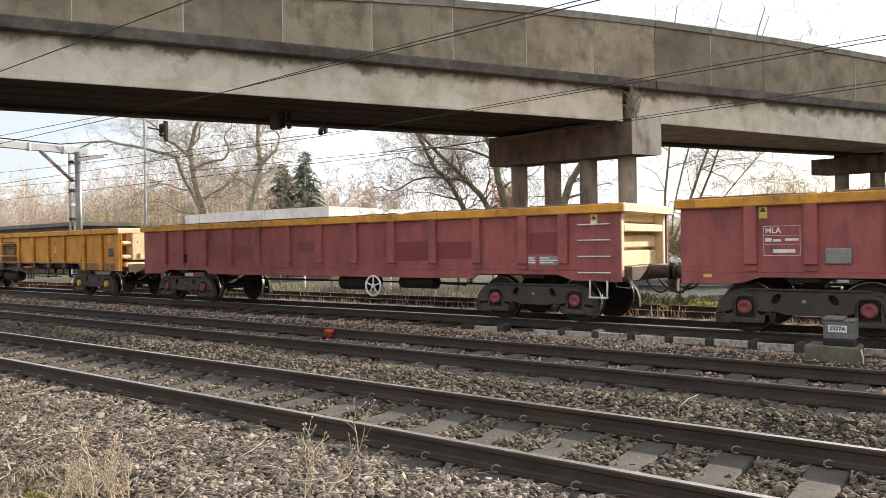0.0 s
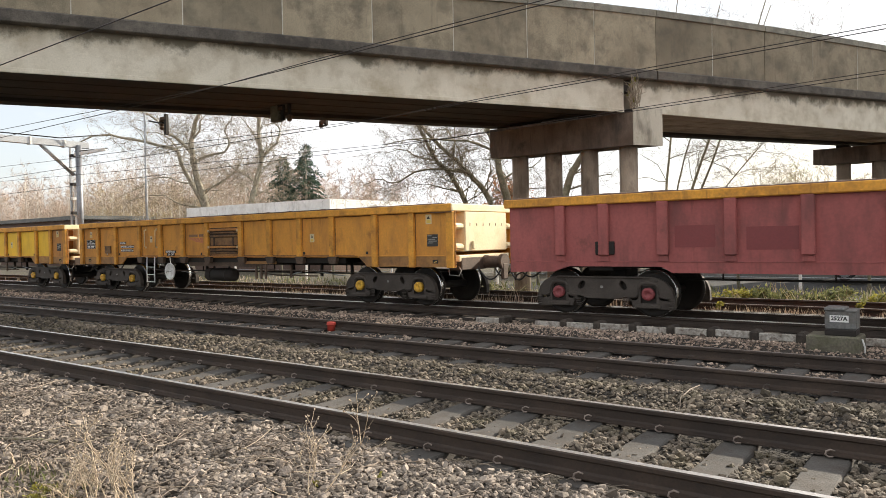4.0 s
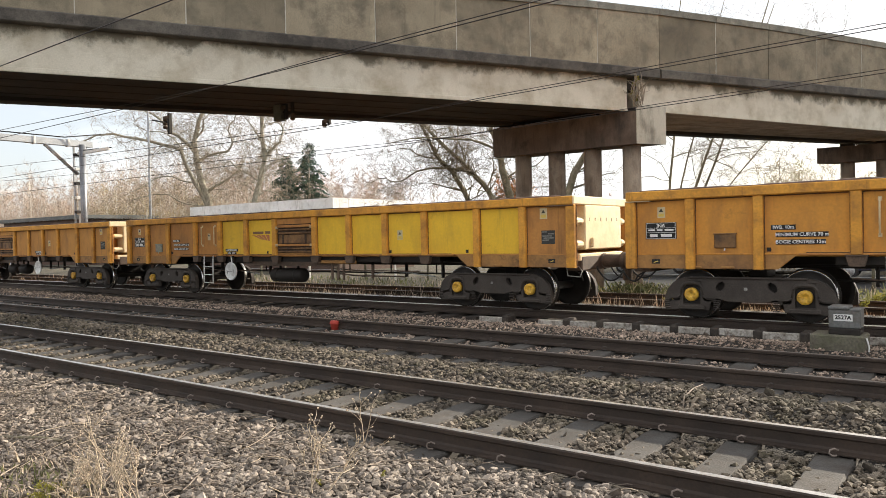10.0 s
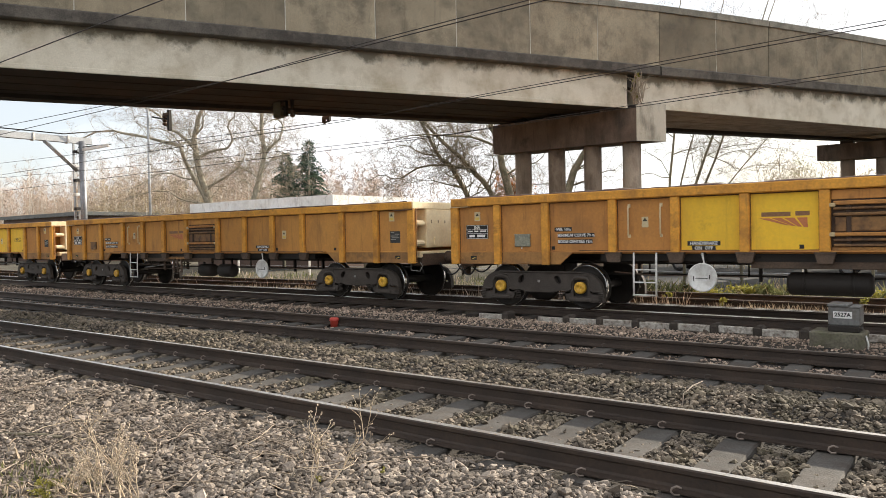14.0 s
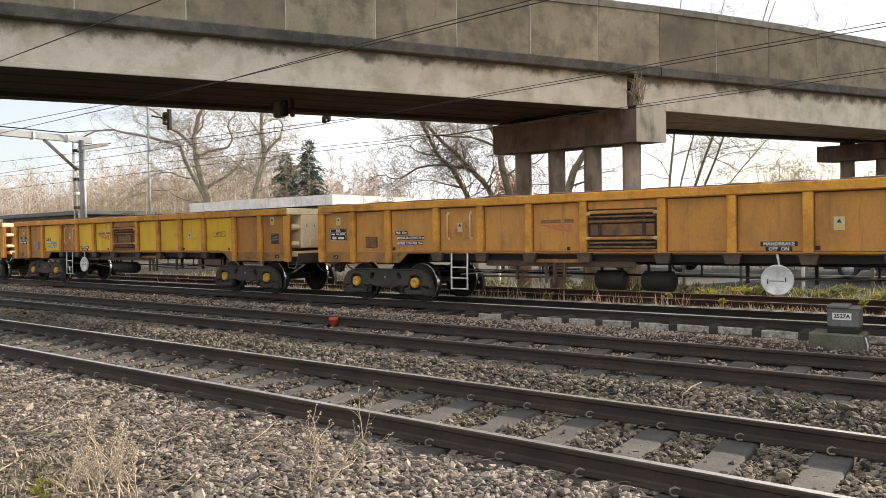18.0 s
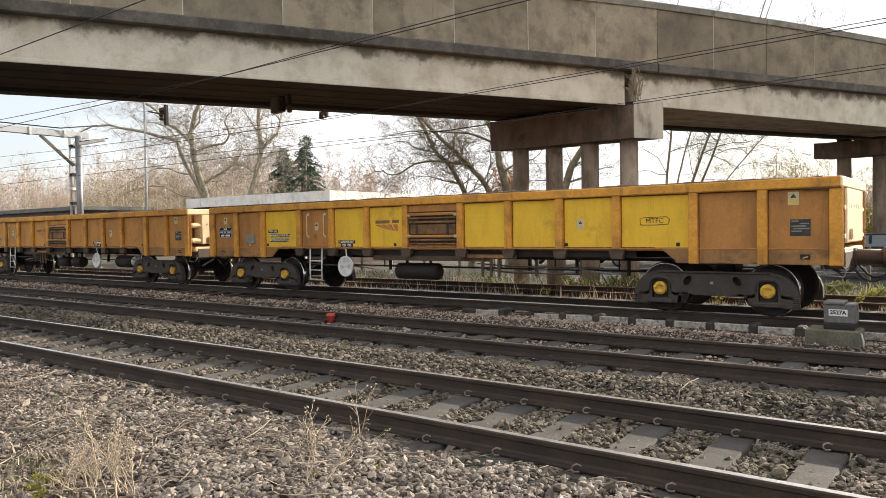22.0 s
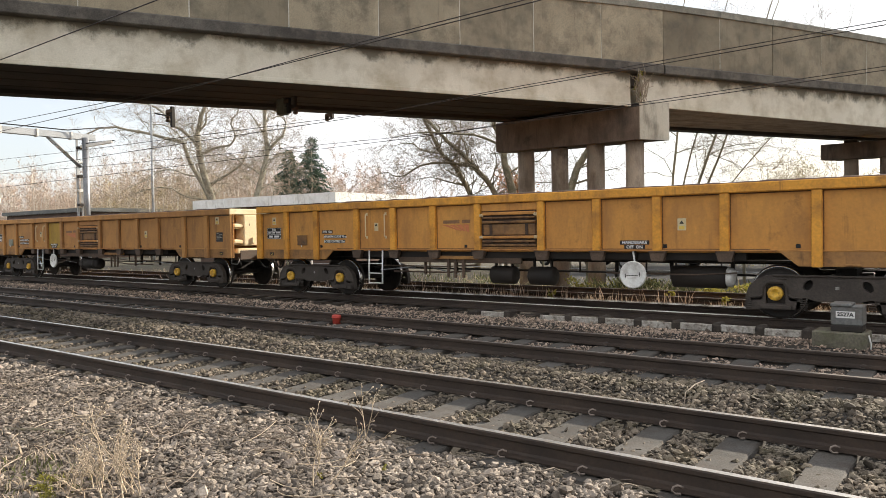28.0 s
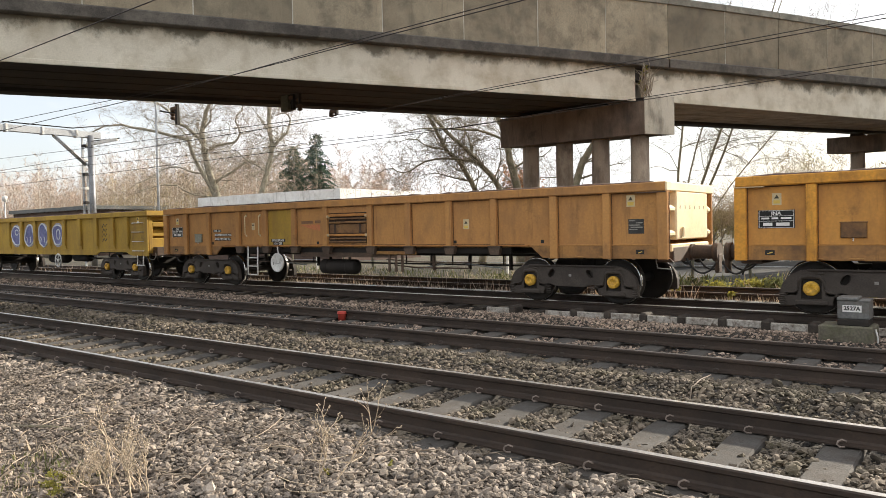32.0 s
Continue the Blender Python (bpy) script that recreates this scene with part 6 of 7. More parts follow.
limbed_tree((-48.36, 34.2, -0.4), (
    (None, 0, 0.36, ((0, 2.4), (-3, 2.5), (-14, 3.4), (-8, 1.5), (13, 1.6), (30, 1.5), (8, 2.5))),
    (0, 8.3, 0.12, ((65, 1.1), (75, 1.4), (35, 0.8), (-20, 1.0), (35, 1.0), (0, 1.6))),
    (0, 8.9, 0.14, ((-40, 1.2), (-55, 1.4), (-35, 1.2), (-60, 1.5), (-30, 2.0))),
    (0, 4.4, 0.19, ((-20, 1.1), (-30, 1.5), (-27, 1.5), (-16, 1.1), (-70, 1.4), (-75, 2.2), (-80, 1.8), (-100, 3.0))),
    (3, 2.4, 0.07, ((-75, 1.8), (-95, 1.1), (-125, 1.3), (-115, 1.7))),
    (0, 4.6, 0.08, ((-80, 1.8), (-60, 1.6), (-95, 2.0), (-110, 1.5))),
    (0, 5.9, 0.12, ((60, 1.0), (55, 1.4), (40, 0.8), (25, 0.9), (-20, 0.8))),
    (0, 10.0, 0.10, ((45, 0.9), (10, 0.8), (60, 1.2))),
    (3, 4.6, 0.07, ((-20, 1.0), (-45, 1.3), (-80, 1.6), (-60, 1.4)))), 11, "large bare deciduous tree with forking grey limbs", 3)
limbed_tree((-44.28, 34.8, -0.4), (
    (None, 0, 0.27, ((0, 2.4), (4, 2.4), (15, 1.5), (15, 1.3), (10, 0.7), (-12, 1.1), (3, 1.7), (0, 2.0), (15, 3.0))),
    (0, 8.2, 0.13, ((40, 0.9), (50, 0.7), (10, 1.1), (-35, 0.6), (-100, 0.8))),
    (0, 6.4, 0.08, ((-45, 0.6), (-60, 0.9), (-45, 1.2), (-140, 0.8))),
    (0, 9.2, 0.06, ((-30, 1.5), (-45, 2.0))),
    (0, 5.2, 0.06, ((60, 1.0), (125, 1.6), (110, 1.2))),
    (0, 7.6, 0.05, ((75, 1.2), (60, 1.0), (95, 1.2)))), 15, "bare deciduous tree with a curved pale trunk", 3)
limbed_tree((-21.68, 31.2, -0.4), (
    (None, 0, 0.19, ((0, 1.9), (-10, 1.9), (-28, 1.0), (-30, 0.8), (-47, 0.7), (-28, 0.95), (-27, 1.0), (-25, 2.0))),
    (0, 4.4, 0.05, ((-80, 0.9), (-70, 0.8), (-95, 0.8))),
    (0, 5.2, 0.05, ((5, 1.0), (0, 1.2), (4, 1.6))),
    (0, 6.5, 0.05, ((-85, 0.8), (-60, 0.8), (-100, 1.0)))), 23, "leaning bare tree with mossy trunk behind the bridge", 3, M_BARK_DARK, M_TWIG_DARK, 0.75)
limbed_tree((-20.11, 31.3, -0.4), (
    (None, 0, 0.20, ((0, 1.9), (-15, 1.9), (-33, 1.0), (-40, 0.9), (-38, 0.9), (-50, 1.0), (-42, 1.0), (-35, 2.0))),
    (0, 5.8, 0.07, ((-80, 0.9), (-88, 1.3), (-100, 0.6), (-130, 0.8), (-100, 0.5), (-60, 0.5), (-110, 0.8))),
    (0, 4.6, 0.04, ((20, 0.9), (-5, 0.9), (15, 1.2))),
    (0, 6.2, 0.05, ((-10, 1.0), (-25, 1.2), (5, 1.2)))), 24, "bare tree with a long limb arching down beside the bridge", 3, M_BARK_DARK, M_TWIG_DARK, 0.75)
limbed_tree((-19.21, 31.2, -0.4), (
    (None, 0, 0.30, ((0, 2.0), (-8, 1.9), (-18, 1.4), (-10, 0.9), (-22, 1.2), (-10, 1.5))),
    (0, 6.2, 0.07, ((-60, 0.7), (-75, 0.9), (-88, 2.0), (-100, 1.8))),
    (0, 4.8, 0.06, ((50, 0.8), (80, 0.9), (35, 0.9)))), 27, "mossy bare tree trunk beside the bridge pier", 2, M_BARK_DARK, M_TWIG_DARK, 0.8)
limbed_tree((-16.86, 31.8, -0.4), (
    (None, 0, 0.27, ((0, 2.0), (10, 1.9), (28, 2.2), (25, 2.0), (10, 2.0))),
    (0, 4.2, 0.06, ((75, 0.8), (60, 0.8), (80, 0.8))),
    (0, 4.0, 0.05, ((-70, 0.9), (-95, 0.9)))), 28, "thick mossy tree leaning behind the pier columns", 2, M_BARK_DARK, M_TWIG_DARK, 0.8)
for base, lean, r, seed, label in (((-15.35, 41.35, -0.4), 6, 0.09, 31, "slender bare tree beyond the bridge"), ((-15.0, 41.5, -0.4), 10, 0.06, 32, "slender bare tree beyond the bridge"),
                                   ((-15.15, 40.95, -0.4), 21, 0.10, 37, "slender leaning bare tree beyond the bridge"), ((-14.95, 40.7, -0.4), 26, 0.085, 38, "slender leaning bare tree beyond the bridge"),
                                   ((-14.45, 39.9, -0.4), 38, 0.045, 41, "thin leaning bare tree beyond the bridge")):
    limbed_tree(base, ((None, 0, r, ((lean, 2.5), (lean, 2.5), (lean, 3.0), (lean * 1.1, 3.0), (lean * 0.8, 5.0))),
                       (0, 6.4, r * 0.35, ((70, 1.0), (85, 1.4), (75, 1.5))), (0, 7.4, r * 0.35, ((-45, 0.9), (-30, 1.2), (-60, 1.2))),
                       (0, 10.6, r * 0.4, ((60, 1.4), (70, 1.8), (50, 1.8))), (0, 11.6, r * 0.4, ((-50, 1.4), (-60, 1.8)))), seed, label, 2, M_BARK_DARK, M_TWIG_DARK, 1.2)

# russet beech leaves that still hang low
beech = thing("shrub", pose(-20.98, 33.77, -0.4), "low shrub with russet dead leaves", "shrub")
sg, st = Geo(), Geo()
rg = random.Random(5)
for _ in range(7):
    grow(sg, st, Vector((rg.uniform(-1, 1), rg.uniform(-0.6, 0.6), 0)), Vector((rg.gauss(0, 0.35), rg.gauss(0, 0.3), 1)), 2.6, 0.05, 3, rg)
part("trunk", sg, M_BARK, beech)
part("crown", st, M_TWIG, beech)
leaf_cloud("foliage", (0.4, 0, 4.3), (1.9, 1.0, 1.5), 2600, 0.07, M_LEAF_O, beech, 7)


def conifer(base, h, w, seed):
    """A dark evergreen: ragged boughs with hanging sprays on a straight stem."""
    t = thing("conifer", pose(*base), "dark green conifer with drooping ragged sprays", "tree", "conifers by the white-edged roof")
    part("trunk", Geo().tube([(0, 0, -0.4), (0, 0, h * 0.97)], [0.22, 0.02], 8), M_BARK, t)
    rng = np.random.default_rng(seed)
    v, f = [], []
    n = 170
    for i in range(n):
        u = ((i + rng.uniform(0, 1)) / n) ** 0.9
        z = h * (0.25 + 0.75 * u)
        reach = (w * (1 - u) ** 0.8 * (0.85 + 0.2 * math.sin(9 * u + seed)) + 0.12) * rng.uniform(0.55, 1.15)
        a = rng.uniform(0, 2 * math.pi)
        ca, sa = math.cos(a), math.sin(a)
        lift = rng.uniform(-0.1, 0.35)
        m = max(4, int(reach / 0.11))
        for k in range(m):
            s = (k + 0.5) / m
            for side in (-2, -1, 0, 1, 2):
                cx = reach * s + rng.uniform(-0.08, 0.08)
                zz = z + lift * reach * s - 0.42 * reach * s ** 2.2 + rng.uniform(-0.14, 0.08) - 0.05 * abs(side)
                off = side * (0.17 * (1 - s) + 0.07) * rng.uniform(0.5, 1.4)
                p = np.array((ca * cx - sa * off, sa * cx + ca * off, zz))
                q = np.array((ca * 0.17 - sa * side * 0.08, sa * 0.17 + ca * side * 0.08, rng.uniform(-0.16, 0.06)))
                r2 = np.array((-sa * 0.07, ca * 0.07, rng.uniform(-0.05, 0.05)))
                j = len(v)
                v += [p, p + q * 0.6 + r2, p + q, p + q * 0.6 - r2]
                f.append((j, j + 1, j + 2, j + 3))
    me = bpy.data.meshes.new("crown")
    me.from_pydata([tuple(p) for p in v], [], f)
    me.materials.append(M_CONIFER)
    part("crown", me, None, t)
    return t


conifer((-60.2, 52.0, -0.4), 11.0, 4.0, 51)
conifer((-56.7, 52.0, -0.4), 12.0, 4.5, 52)


def birch_wood(name_, x0, x1, y0, y1, count, h0, h1, seed, stem_mat, twig_mat, label, twigs=120, thick=0.05, spread=1.0, slim=0.02):
    """A stand of thin bare stems with a haze of fine twigs: one mesh of stems, one of twig slivers."""
    rng = random.Random(seed)
    nr = np.random.default_rng(seed)
    st = Geo()
    base, tip = [], []
    for _ in range(count):
        x, y = rng.uniform(x0, x1), rng.uniform(y0, y1)
        h = rng.uniform(h0, h1) * (0.85 + 0.3 * noise.noise((x * 0.06, y * 0.06, seed)))
        lx, ly = rng.gauss(0, 0.06), rng.gauss(0, 0.05)
        r = thick * rng.uniform(0.5, 1.4)
        st.tube([(x, y, -0.6), (x + lx * h * 0.4, y + ly * h * 0.4, h * 0.45), (x + lx * h * 1.2, y + ly * h, h * 0.97)], [r, r * 0.75, 0.01], 4, cap=False)
        # boughs, then twigs off them
        nb = max(6, twigs // 9)
        u = nr.uniform(0.2, 0.98, nb)
        b0 = np.stack([x + lx * h * u, y + ly * h * u, h * u], 1)
        a = nr.uniform(0, 2 * np.pi, nb)
        ln = (nr.uniform(0.5, 1.8, nb) * (1.2 - u) + 0.25) * spread
        d = np.stack([np.cos(a), np.sin(a), nr.uniform(0.3, 1.3, nb)], 1) * ln[:, None]
        base.append(b0)
        tip.append(b0 + d)
        k = nr.integers(0, nb, twigs)
        s0 = b0[k] + d[k] * nr.uniform(0.15, 1.0, (twigs, 1))
        e = d[k] * 0.35 + nr.normal(0, 0.32, (twigs, 3)) * spread + np.array((0, 0, 0.15))
        base.append(s0)
        tip.append(s0 + e)
    B, T = np.concatenate(base), np.concatenate(tip)
    side = np.cross(T - B, nr.normal(0, 1, B.shape))
    side *= (slim / np.maximum(1e-6, np.linalg.norm(side, axis=1)))[:, None]
    V = np.stack([B - side, B + side, T], 1).reshape(-1, 3)
    me = bpy.data.meshes.new(name_)
    me.from_pydata(V.tolist(), [], np.arange(len(V)).reshape(-1, 3).tolist())
    me.materials.append(twig_mat)
    tagged(part(name_, st, stem_mat), label, "woodland", kind="stuff")
    tagged(part(name_, me, None), label + ", fine twigs", "woodland", kind="stuff")


birch_wood("birch_wood", -118.3, -63.5, 45.80, 64.54, 300, 8, 15.0, 61, M_BIRCH, M_TWIG_PALE, "stand of thin pale birches", 190, 0.045, 1.1, 0.013)
birch_wood("birch_wood", -199.9, -78.0, 68.71, 104.10, 620, 10, 18.5, 62, M_BIRCH, M_WOOD_FAR, "far pale brown winter birch wood", 240, 0.085, 1.3, 0.024)
birch_wood("birch_wood", -78.6, -54.0, 37.48, 43.0, 60, 4.5, 8.5, 63, M_BIRCH, M_HAZE_TWIG, "thicket of saplings behind the sidings", 150, 0.03, 0.9, 0.009)
birch_wood("birch_wood", -138.5, -96.0, 100.0, 130.0, 60, 9, 13.5, 64, M_WOOD_FAR, M_WOOD_FAR, "distant bare trees", 200, 0.06, 1.4, 0.03)
birch_wood("birch_wood", -71.9, 16.9, 124.92, 156.15, 60, 6, 10.5, 65, M_WOOD_FAR, M_WOOD_FAR, "distant low bare trees", 180, 0.06, 1.4, 0.03)
birch_wood("thicket", -10.8, 1.8, 41.64, 47.89, 60, 2.6, 6.2, 66, M_TWIG, M_HAZE_TWIG, "thicket of thin twigs beside the car park", 110, 0.02, 0.8, 0.008)
birch_wood("thicket", -18.0, -1.0, 37.5, 40.0, 70, 2.0, 3.7, 68, M_TWIG, M_HAZE_TWIG, "golden-brown hedge of thin twigs by the car park", 170, 0.02, 0.8, 0.009)
birch_wood("thicket", -9.4, -6.6, 38.0, 40.0, 12, 3.6, 5.4, 67, M_TWIG, M_HAZE_TWIG, "tall willow thicket by the bridge", 260, 0.02, 0.9, 0.007)

# rolling line of far woodland that closes the horizon
far = Geo()
rg = random.Random(9)
for k in range(220):
    a = radians(-20 + k * 1.0)
    R = 260 + rg.uniform(-30, 30)
    x, y = -math.sin(a - 0.6) * R, math.cos(a - 0.6) * R
    hh = rg.uniform(5, 10)
    for q in range(14):
        px, py, pz = x + rg.gauss(0, 4), y + rg.gauss(0, 4), -1
        far.tube([(px, py, pz), (px + rg.gauss(0, 1.4), py + rg.gauss(0, 1.4), hh * rg.uniform(0.5, 1.1))], [0.9, 0.15], 4, cap=False)
tagged(part("far_woodland", far, M_WOOD_FAR), "far brown winter woodland along the horizon", "woodland", kind="stuff")

# yellow-green hedge and weeds past the siding
for i, (x, y, z, sx, sz, n) in enumerate(((-7.6, 38, 1.7, 1.5, 1.5, 3200), (-4.9, 37.5, 1.6, 1.5, 1.3, 3000), (-1.6, 38.5, 1.8, 1.8, 1.6, 2400), (-10.2, 39, 1.5, 1.6, 1.2, 1800), (-13.0, 39.2, 1.5, 1.6, 1.2, 1800), (-15.8, 39.6, 1.4, 1.6, 1.2, 1600))):
    h = thing("hedge_bush", pose(x, y, -0.35), "tall yellow-green bush catching the sun", "bush", "bushes by the car park")
    sg, st = Geo(), Geo()
    for _ in range(8):
        grow(sg, st, Vector((rg.uniform(-0.8, 0.8), rg.uniform(-0.5, 0.5), 0)), Vector((rg.gauss(0, 0.4), rg.gauss(0, 0.3), 1)), z * 1.3, 0.04, 2, rg)
    part("stem", sg, M_BARK, h)
    part("twig", st, M_HAZE_TWIG, h)
    leaf_cloud("foliage", (0, 0, z), (sx, 0.9, sz), n, 0.06, M_LEAF_G, h, 70 + i)
    if i == 0:
        leaf_cloud("foliage", (0, 0, 4.1), (1.2, 0.9, 0.9), 700, 0.035, M_LEAF_P, h, 78)


def weed_strip(name_, x0, x1, y0, y1, count, height, material, seed, label, lean=0.35):
    rng = np.random.default_rng(seed)
    x, y = rng.uniform(x0, x1, count), rng.uniform(y0, y1, count)
    patch = np.array([noise.noise((a * 0.45, b * 0.8, seed)) for a, b in zip(x, y)])
    keep_ = patch > rng.uniform(-0.35, 0.35, count)
    x, y = x[keep_], y[keep_]
    v, f = [], []
    for a, b in zip(x, y):
        z = ground_z(a, b)
        h = height * rng.uniform(0.3, 1.2)
        dx, dy = rng.normal(0, lean, 2) * h
        w = min(0.02 if material is M_WEED else 0.005, h * rng.uniform(0.02, 0.12)) + 0.001
        t = rng.uniform(0, 3.14)
        cx, cy = math.cos(t) * w, math.sin(t) * w
        j = len(v)
        v += [(a - cx * 0.4, b - cy * 0.4, z - 0.02), (a + cx * 0.4, b + cy * 0.4, z - 0.02), (a + dx * 0.5 + cx, b + dy * 0.5 + cy, z + h * 0.6), (a + dx, b + dy, z + h), (a + dx * 0.5 - cx, b + dy * 0.5 - cy, z + h * 0.55)]
        f.append((j, j + 1, j + 2, j + 3, j + 4))
    me = bpy.data.meshes.new(name_)
    me.from_pydata(v, [], f)
    me.materials.append(material)
    return tagged(part(name_, me, None), label, "weeds", kind="stuff")


weed_strip("weeds", -36.4, 0.9, 18.32, 25.50, 9000, 0.24, M_WEED, 81, "green and yellowing weeds beyond the siding")
weed_strip("weeds", -25.8, 1.4, 15.20, 18.11, 5000, 0.10, M_WEED, 82, "low weeds between the siding rails")
for k, (x, y, sx, n) in enumerate(((-9.6, 19.4, 0.7, 500), (-7.8, 19.1, 0.9, 800), (-6.6, 19.6, 0.6, 500), (-5.3, 19.2, 0.8, 900), (-4.2, 19.0, 0.7, 800), (-3.0, 19.3, 0.9, 1000), (-1.8, 19.0, 0.8, 900), (-0.6, 19.4, 0.8, 800), (-12.5, 19.6, 0.7, 400))):
    wd = thing("leafy_weed", pose(x, y, ground_z(x, y)), "leafy green and yellow weed beyond the siding", "weed", "leafy weeds by the siding")
    wg = Geo()
    for q in range(9):
        wg.tube([(rg.gauss(0, sx * 0.3), rg.gauss(0, 0.2), -0.05), (rg.gauss(0, sx * 0.45), rg.gauss(0, 0.25), rg.uniform(0.35, 0.7))], [0.008, 0.004], 4, cap=False)
    part("stem", wg, M_HAZE_TWIG, wd)
    leaf_cloud("foliage", (0, 0, 0.33), (sx, 0.4, 0.30), n, 0.04, M_WEED if k % 3 else M_LEAF_G, wd, 170 + k)
for k, (x, n) in enumerate(((-8.9, 70), (-6.2, 90), (-4.7, 80), (-2.2, 90), (-1.2, 60))):
    wd = thing("leafy_weed", pose(x, 16.05 + 0.9 * (k % 2), -0.2), "small leafy weed between the siding rails", "weed", "leafy weeds by the siding")
    part("stem", Geo().tube([(0, 0, -0.05), (0.03, 0, 0.28)], [0.007, 0.003], 4, cap=False), M_HAZE_TWIG, wd)
    leaf_cloud("foliage", (0, 0, 0.15), (0.12, 0.12, 0.13), n, 0.04, M_LEAF_G, wd, 190 + k)
weed_strip("weeds", -9.5, 0.9, 18.4, 22.0, 1500, 0.55, M_WEED, 87, "tall ragged weeds catching the sun beyond the siding", 0.45)
weed_strip("weeds", -14.0, 0.9, 18.3, 21.0, 1500, 0.40, M_LEAF_P, 88, "pale seeding weed tops beyond the siding", 0.5)
weed_strip("dead_stalks", -13.0, -5.2, 15.15, 15.95, 420, 0.42, M_STALK, 89, "reddish dead stalks beside the siding rail", 0.2)
weed_strip("dead_stalks", -40.0, -13.0, 15.3, 18.2, 800, 0.30, M_STALK, 90, "reddish dead stalks along the disused siding", 0.3)
weed_strip("dry_grass", -21.7, 0.5, 15.30, 16.14, 4600, 0.22, M_STRAW, 83, "dry straw-coloured grass along the siding", 0.25)
weed_strip("dry_grass", -36.4, 1.0, 18.95, 24.46, 5200, 0.36, M_STRAW, 84, "dry straw-coloured grass beyond the siding", 0.25)


# ---------------------------------------------------------------- buildings
def low_building(name_, at, length, depth, h, fascia, label):
    b = thing(name_, at, label, "building")
    part("wall", Geo().box(0, length, 0, 0.25, -0.5, h - fascia), M_BRICK, b)
    part("wall", Geo().box(0, length, depth - 0.25, depth, -0.5, h - fascia), M_BRICK, b)
    for x in (0, length - 0.25):
        part("wall", Geo().box(x, x + 0.25, 0.252, depth - 0.252, -0.5, h - fascia), M_BRICK, b)
    roof = part("roof", Geo().box(-0.28, length + 0.28, -0.28, depth + 0.28, h - 0.14, h - 0.02, 0.01), M_ROOF, b)
    n = int(length / 3.2)
    for k in range(n):
        part("fascia_board", Geo().box(-0.3 + k * (length + 0.6) / n + 0.004, -0.3 + (k + 1) * (length + 0.6) / n - 0.004, -0.34, -0.30, h - fascia, h + 0.01 * ((k * 5) % 3), 0.006), M_FASCIA, b)
    part("fascia_board", Geo().box(length + 0.30, length + 0.34, -0.34, depth + 0.3, h - fascia, h, 0.006), M_FASCIA, b)
    part("fascia_board", Geo().box(-0.34, -0.30, -0.34, depth + 0.3, h - fascia, h, 0.006), M_FASCIA, b)
    part("soffit", Geo().box(-0.295, length + 0.295, -0.295, depth + 0.295, h - fascia + 0.02, h - fascia + 0.05), M_FASCIA, b)
    for k in range(int(length / 2.6)):
        x = 1.0 + k * 2.6
        w = part("window", Geo().box(x, x + 1.4, -0.012, 0.02, 1.2, 2.3), M_GLASS, b)
        part("window_frame", Geo().box(x - 0.06, x + 1.46, -0.03, -0.014, 1.14, 1.2).box(x - 0.06, x + 1.46, -0.03, -0.014, 2.3, 2.36).box(x - 0.06, x, -0.03, -0.014, 1.2, 2.3).box(x + 1.4, x + 1.46, -0.03, -0.014, 1.2, 2.3).box(x + 0.67, x + 0.73, -0.03, -0.014, 1.2, 2.3), M_FASCIA, w)
    return b


low_building("office_building", pose(-45.66, 31.08, -0.3), 13.8, 7.5, 4.32, 0.62, "low flat-roofed building with peeling white fascia boards")
shed = low_building("depot_building", pose(-85.00, 34.06, -0.3), 17.5, 7.0, 4.6, 0.35, "grey flat-roofed depot building with dark fascia")
for c_ in shed.children:
    if c_.name.startswith("fascia"):
        c_.data.materials[0] = M_ROOF

# line-side post rail and pale boundary bits behind the weeds
fence = thing("boundary_fence", pose(-2.41, 25.30, -0.2), "low wire and post boundary fence by the car park", "fence")
for k in range(18):
    part("post", Geo().box(-0.045, 0.045, -0.045, 0.045, -0.2, 1.05, 0.01), M_PLINTH if k % 3 else M_WHITE, fence, at=pose(-31 + k * 1.9, 0.02 * (k % 3), 0))
for z in (0.25, 0.6, 0.95):
    part("rail_wire", Geo().tube([(-31, 0.05, z), (3, 0.05, z)], 0.012, 5), M_GALV, fence)


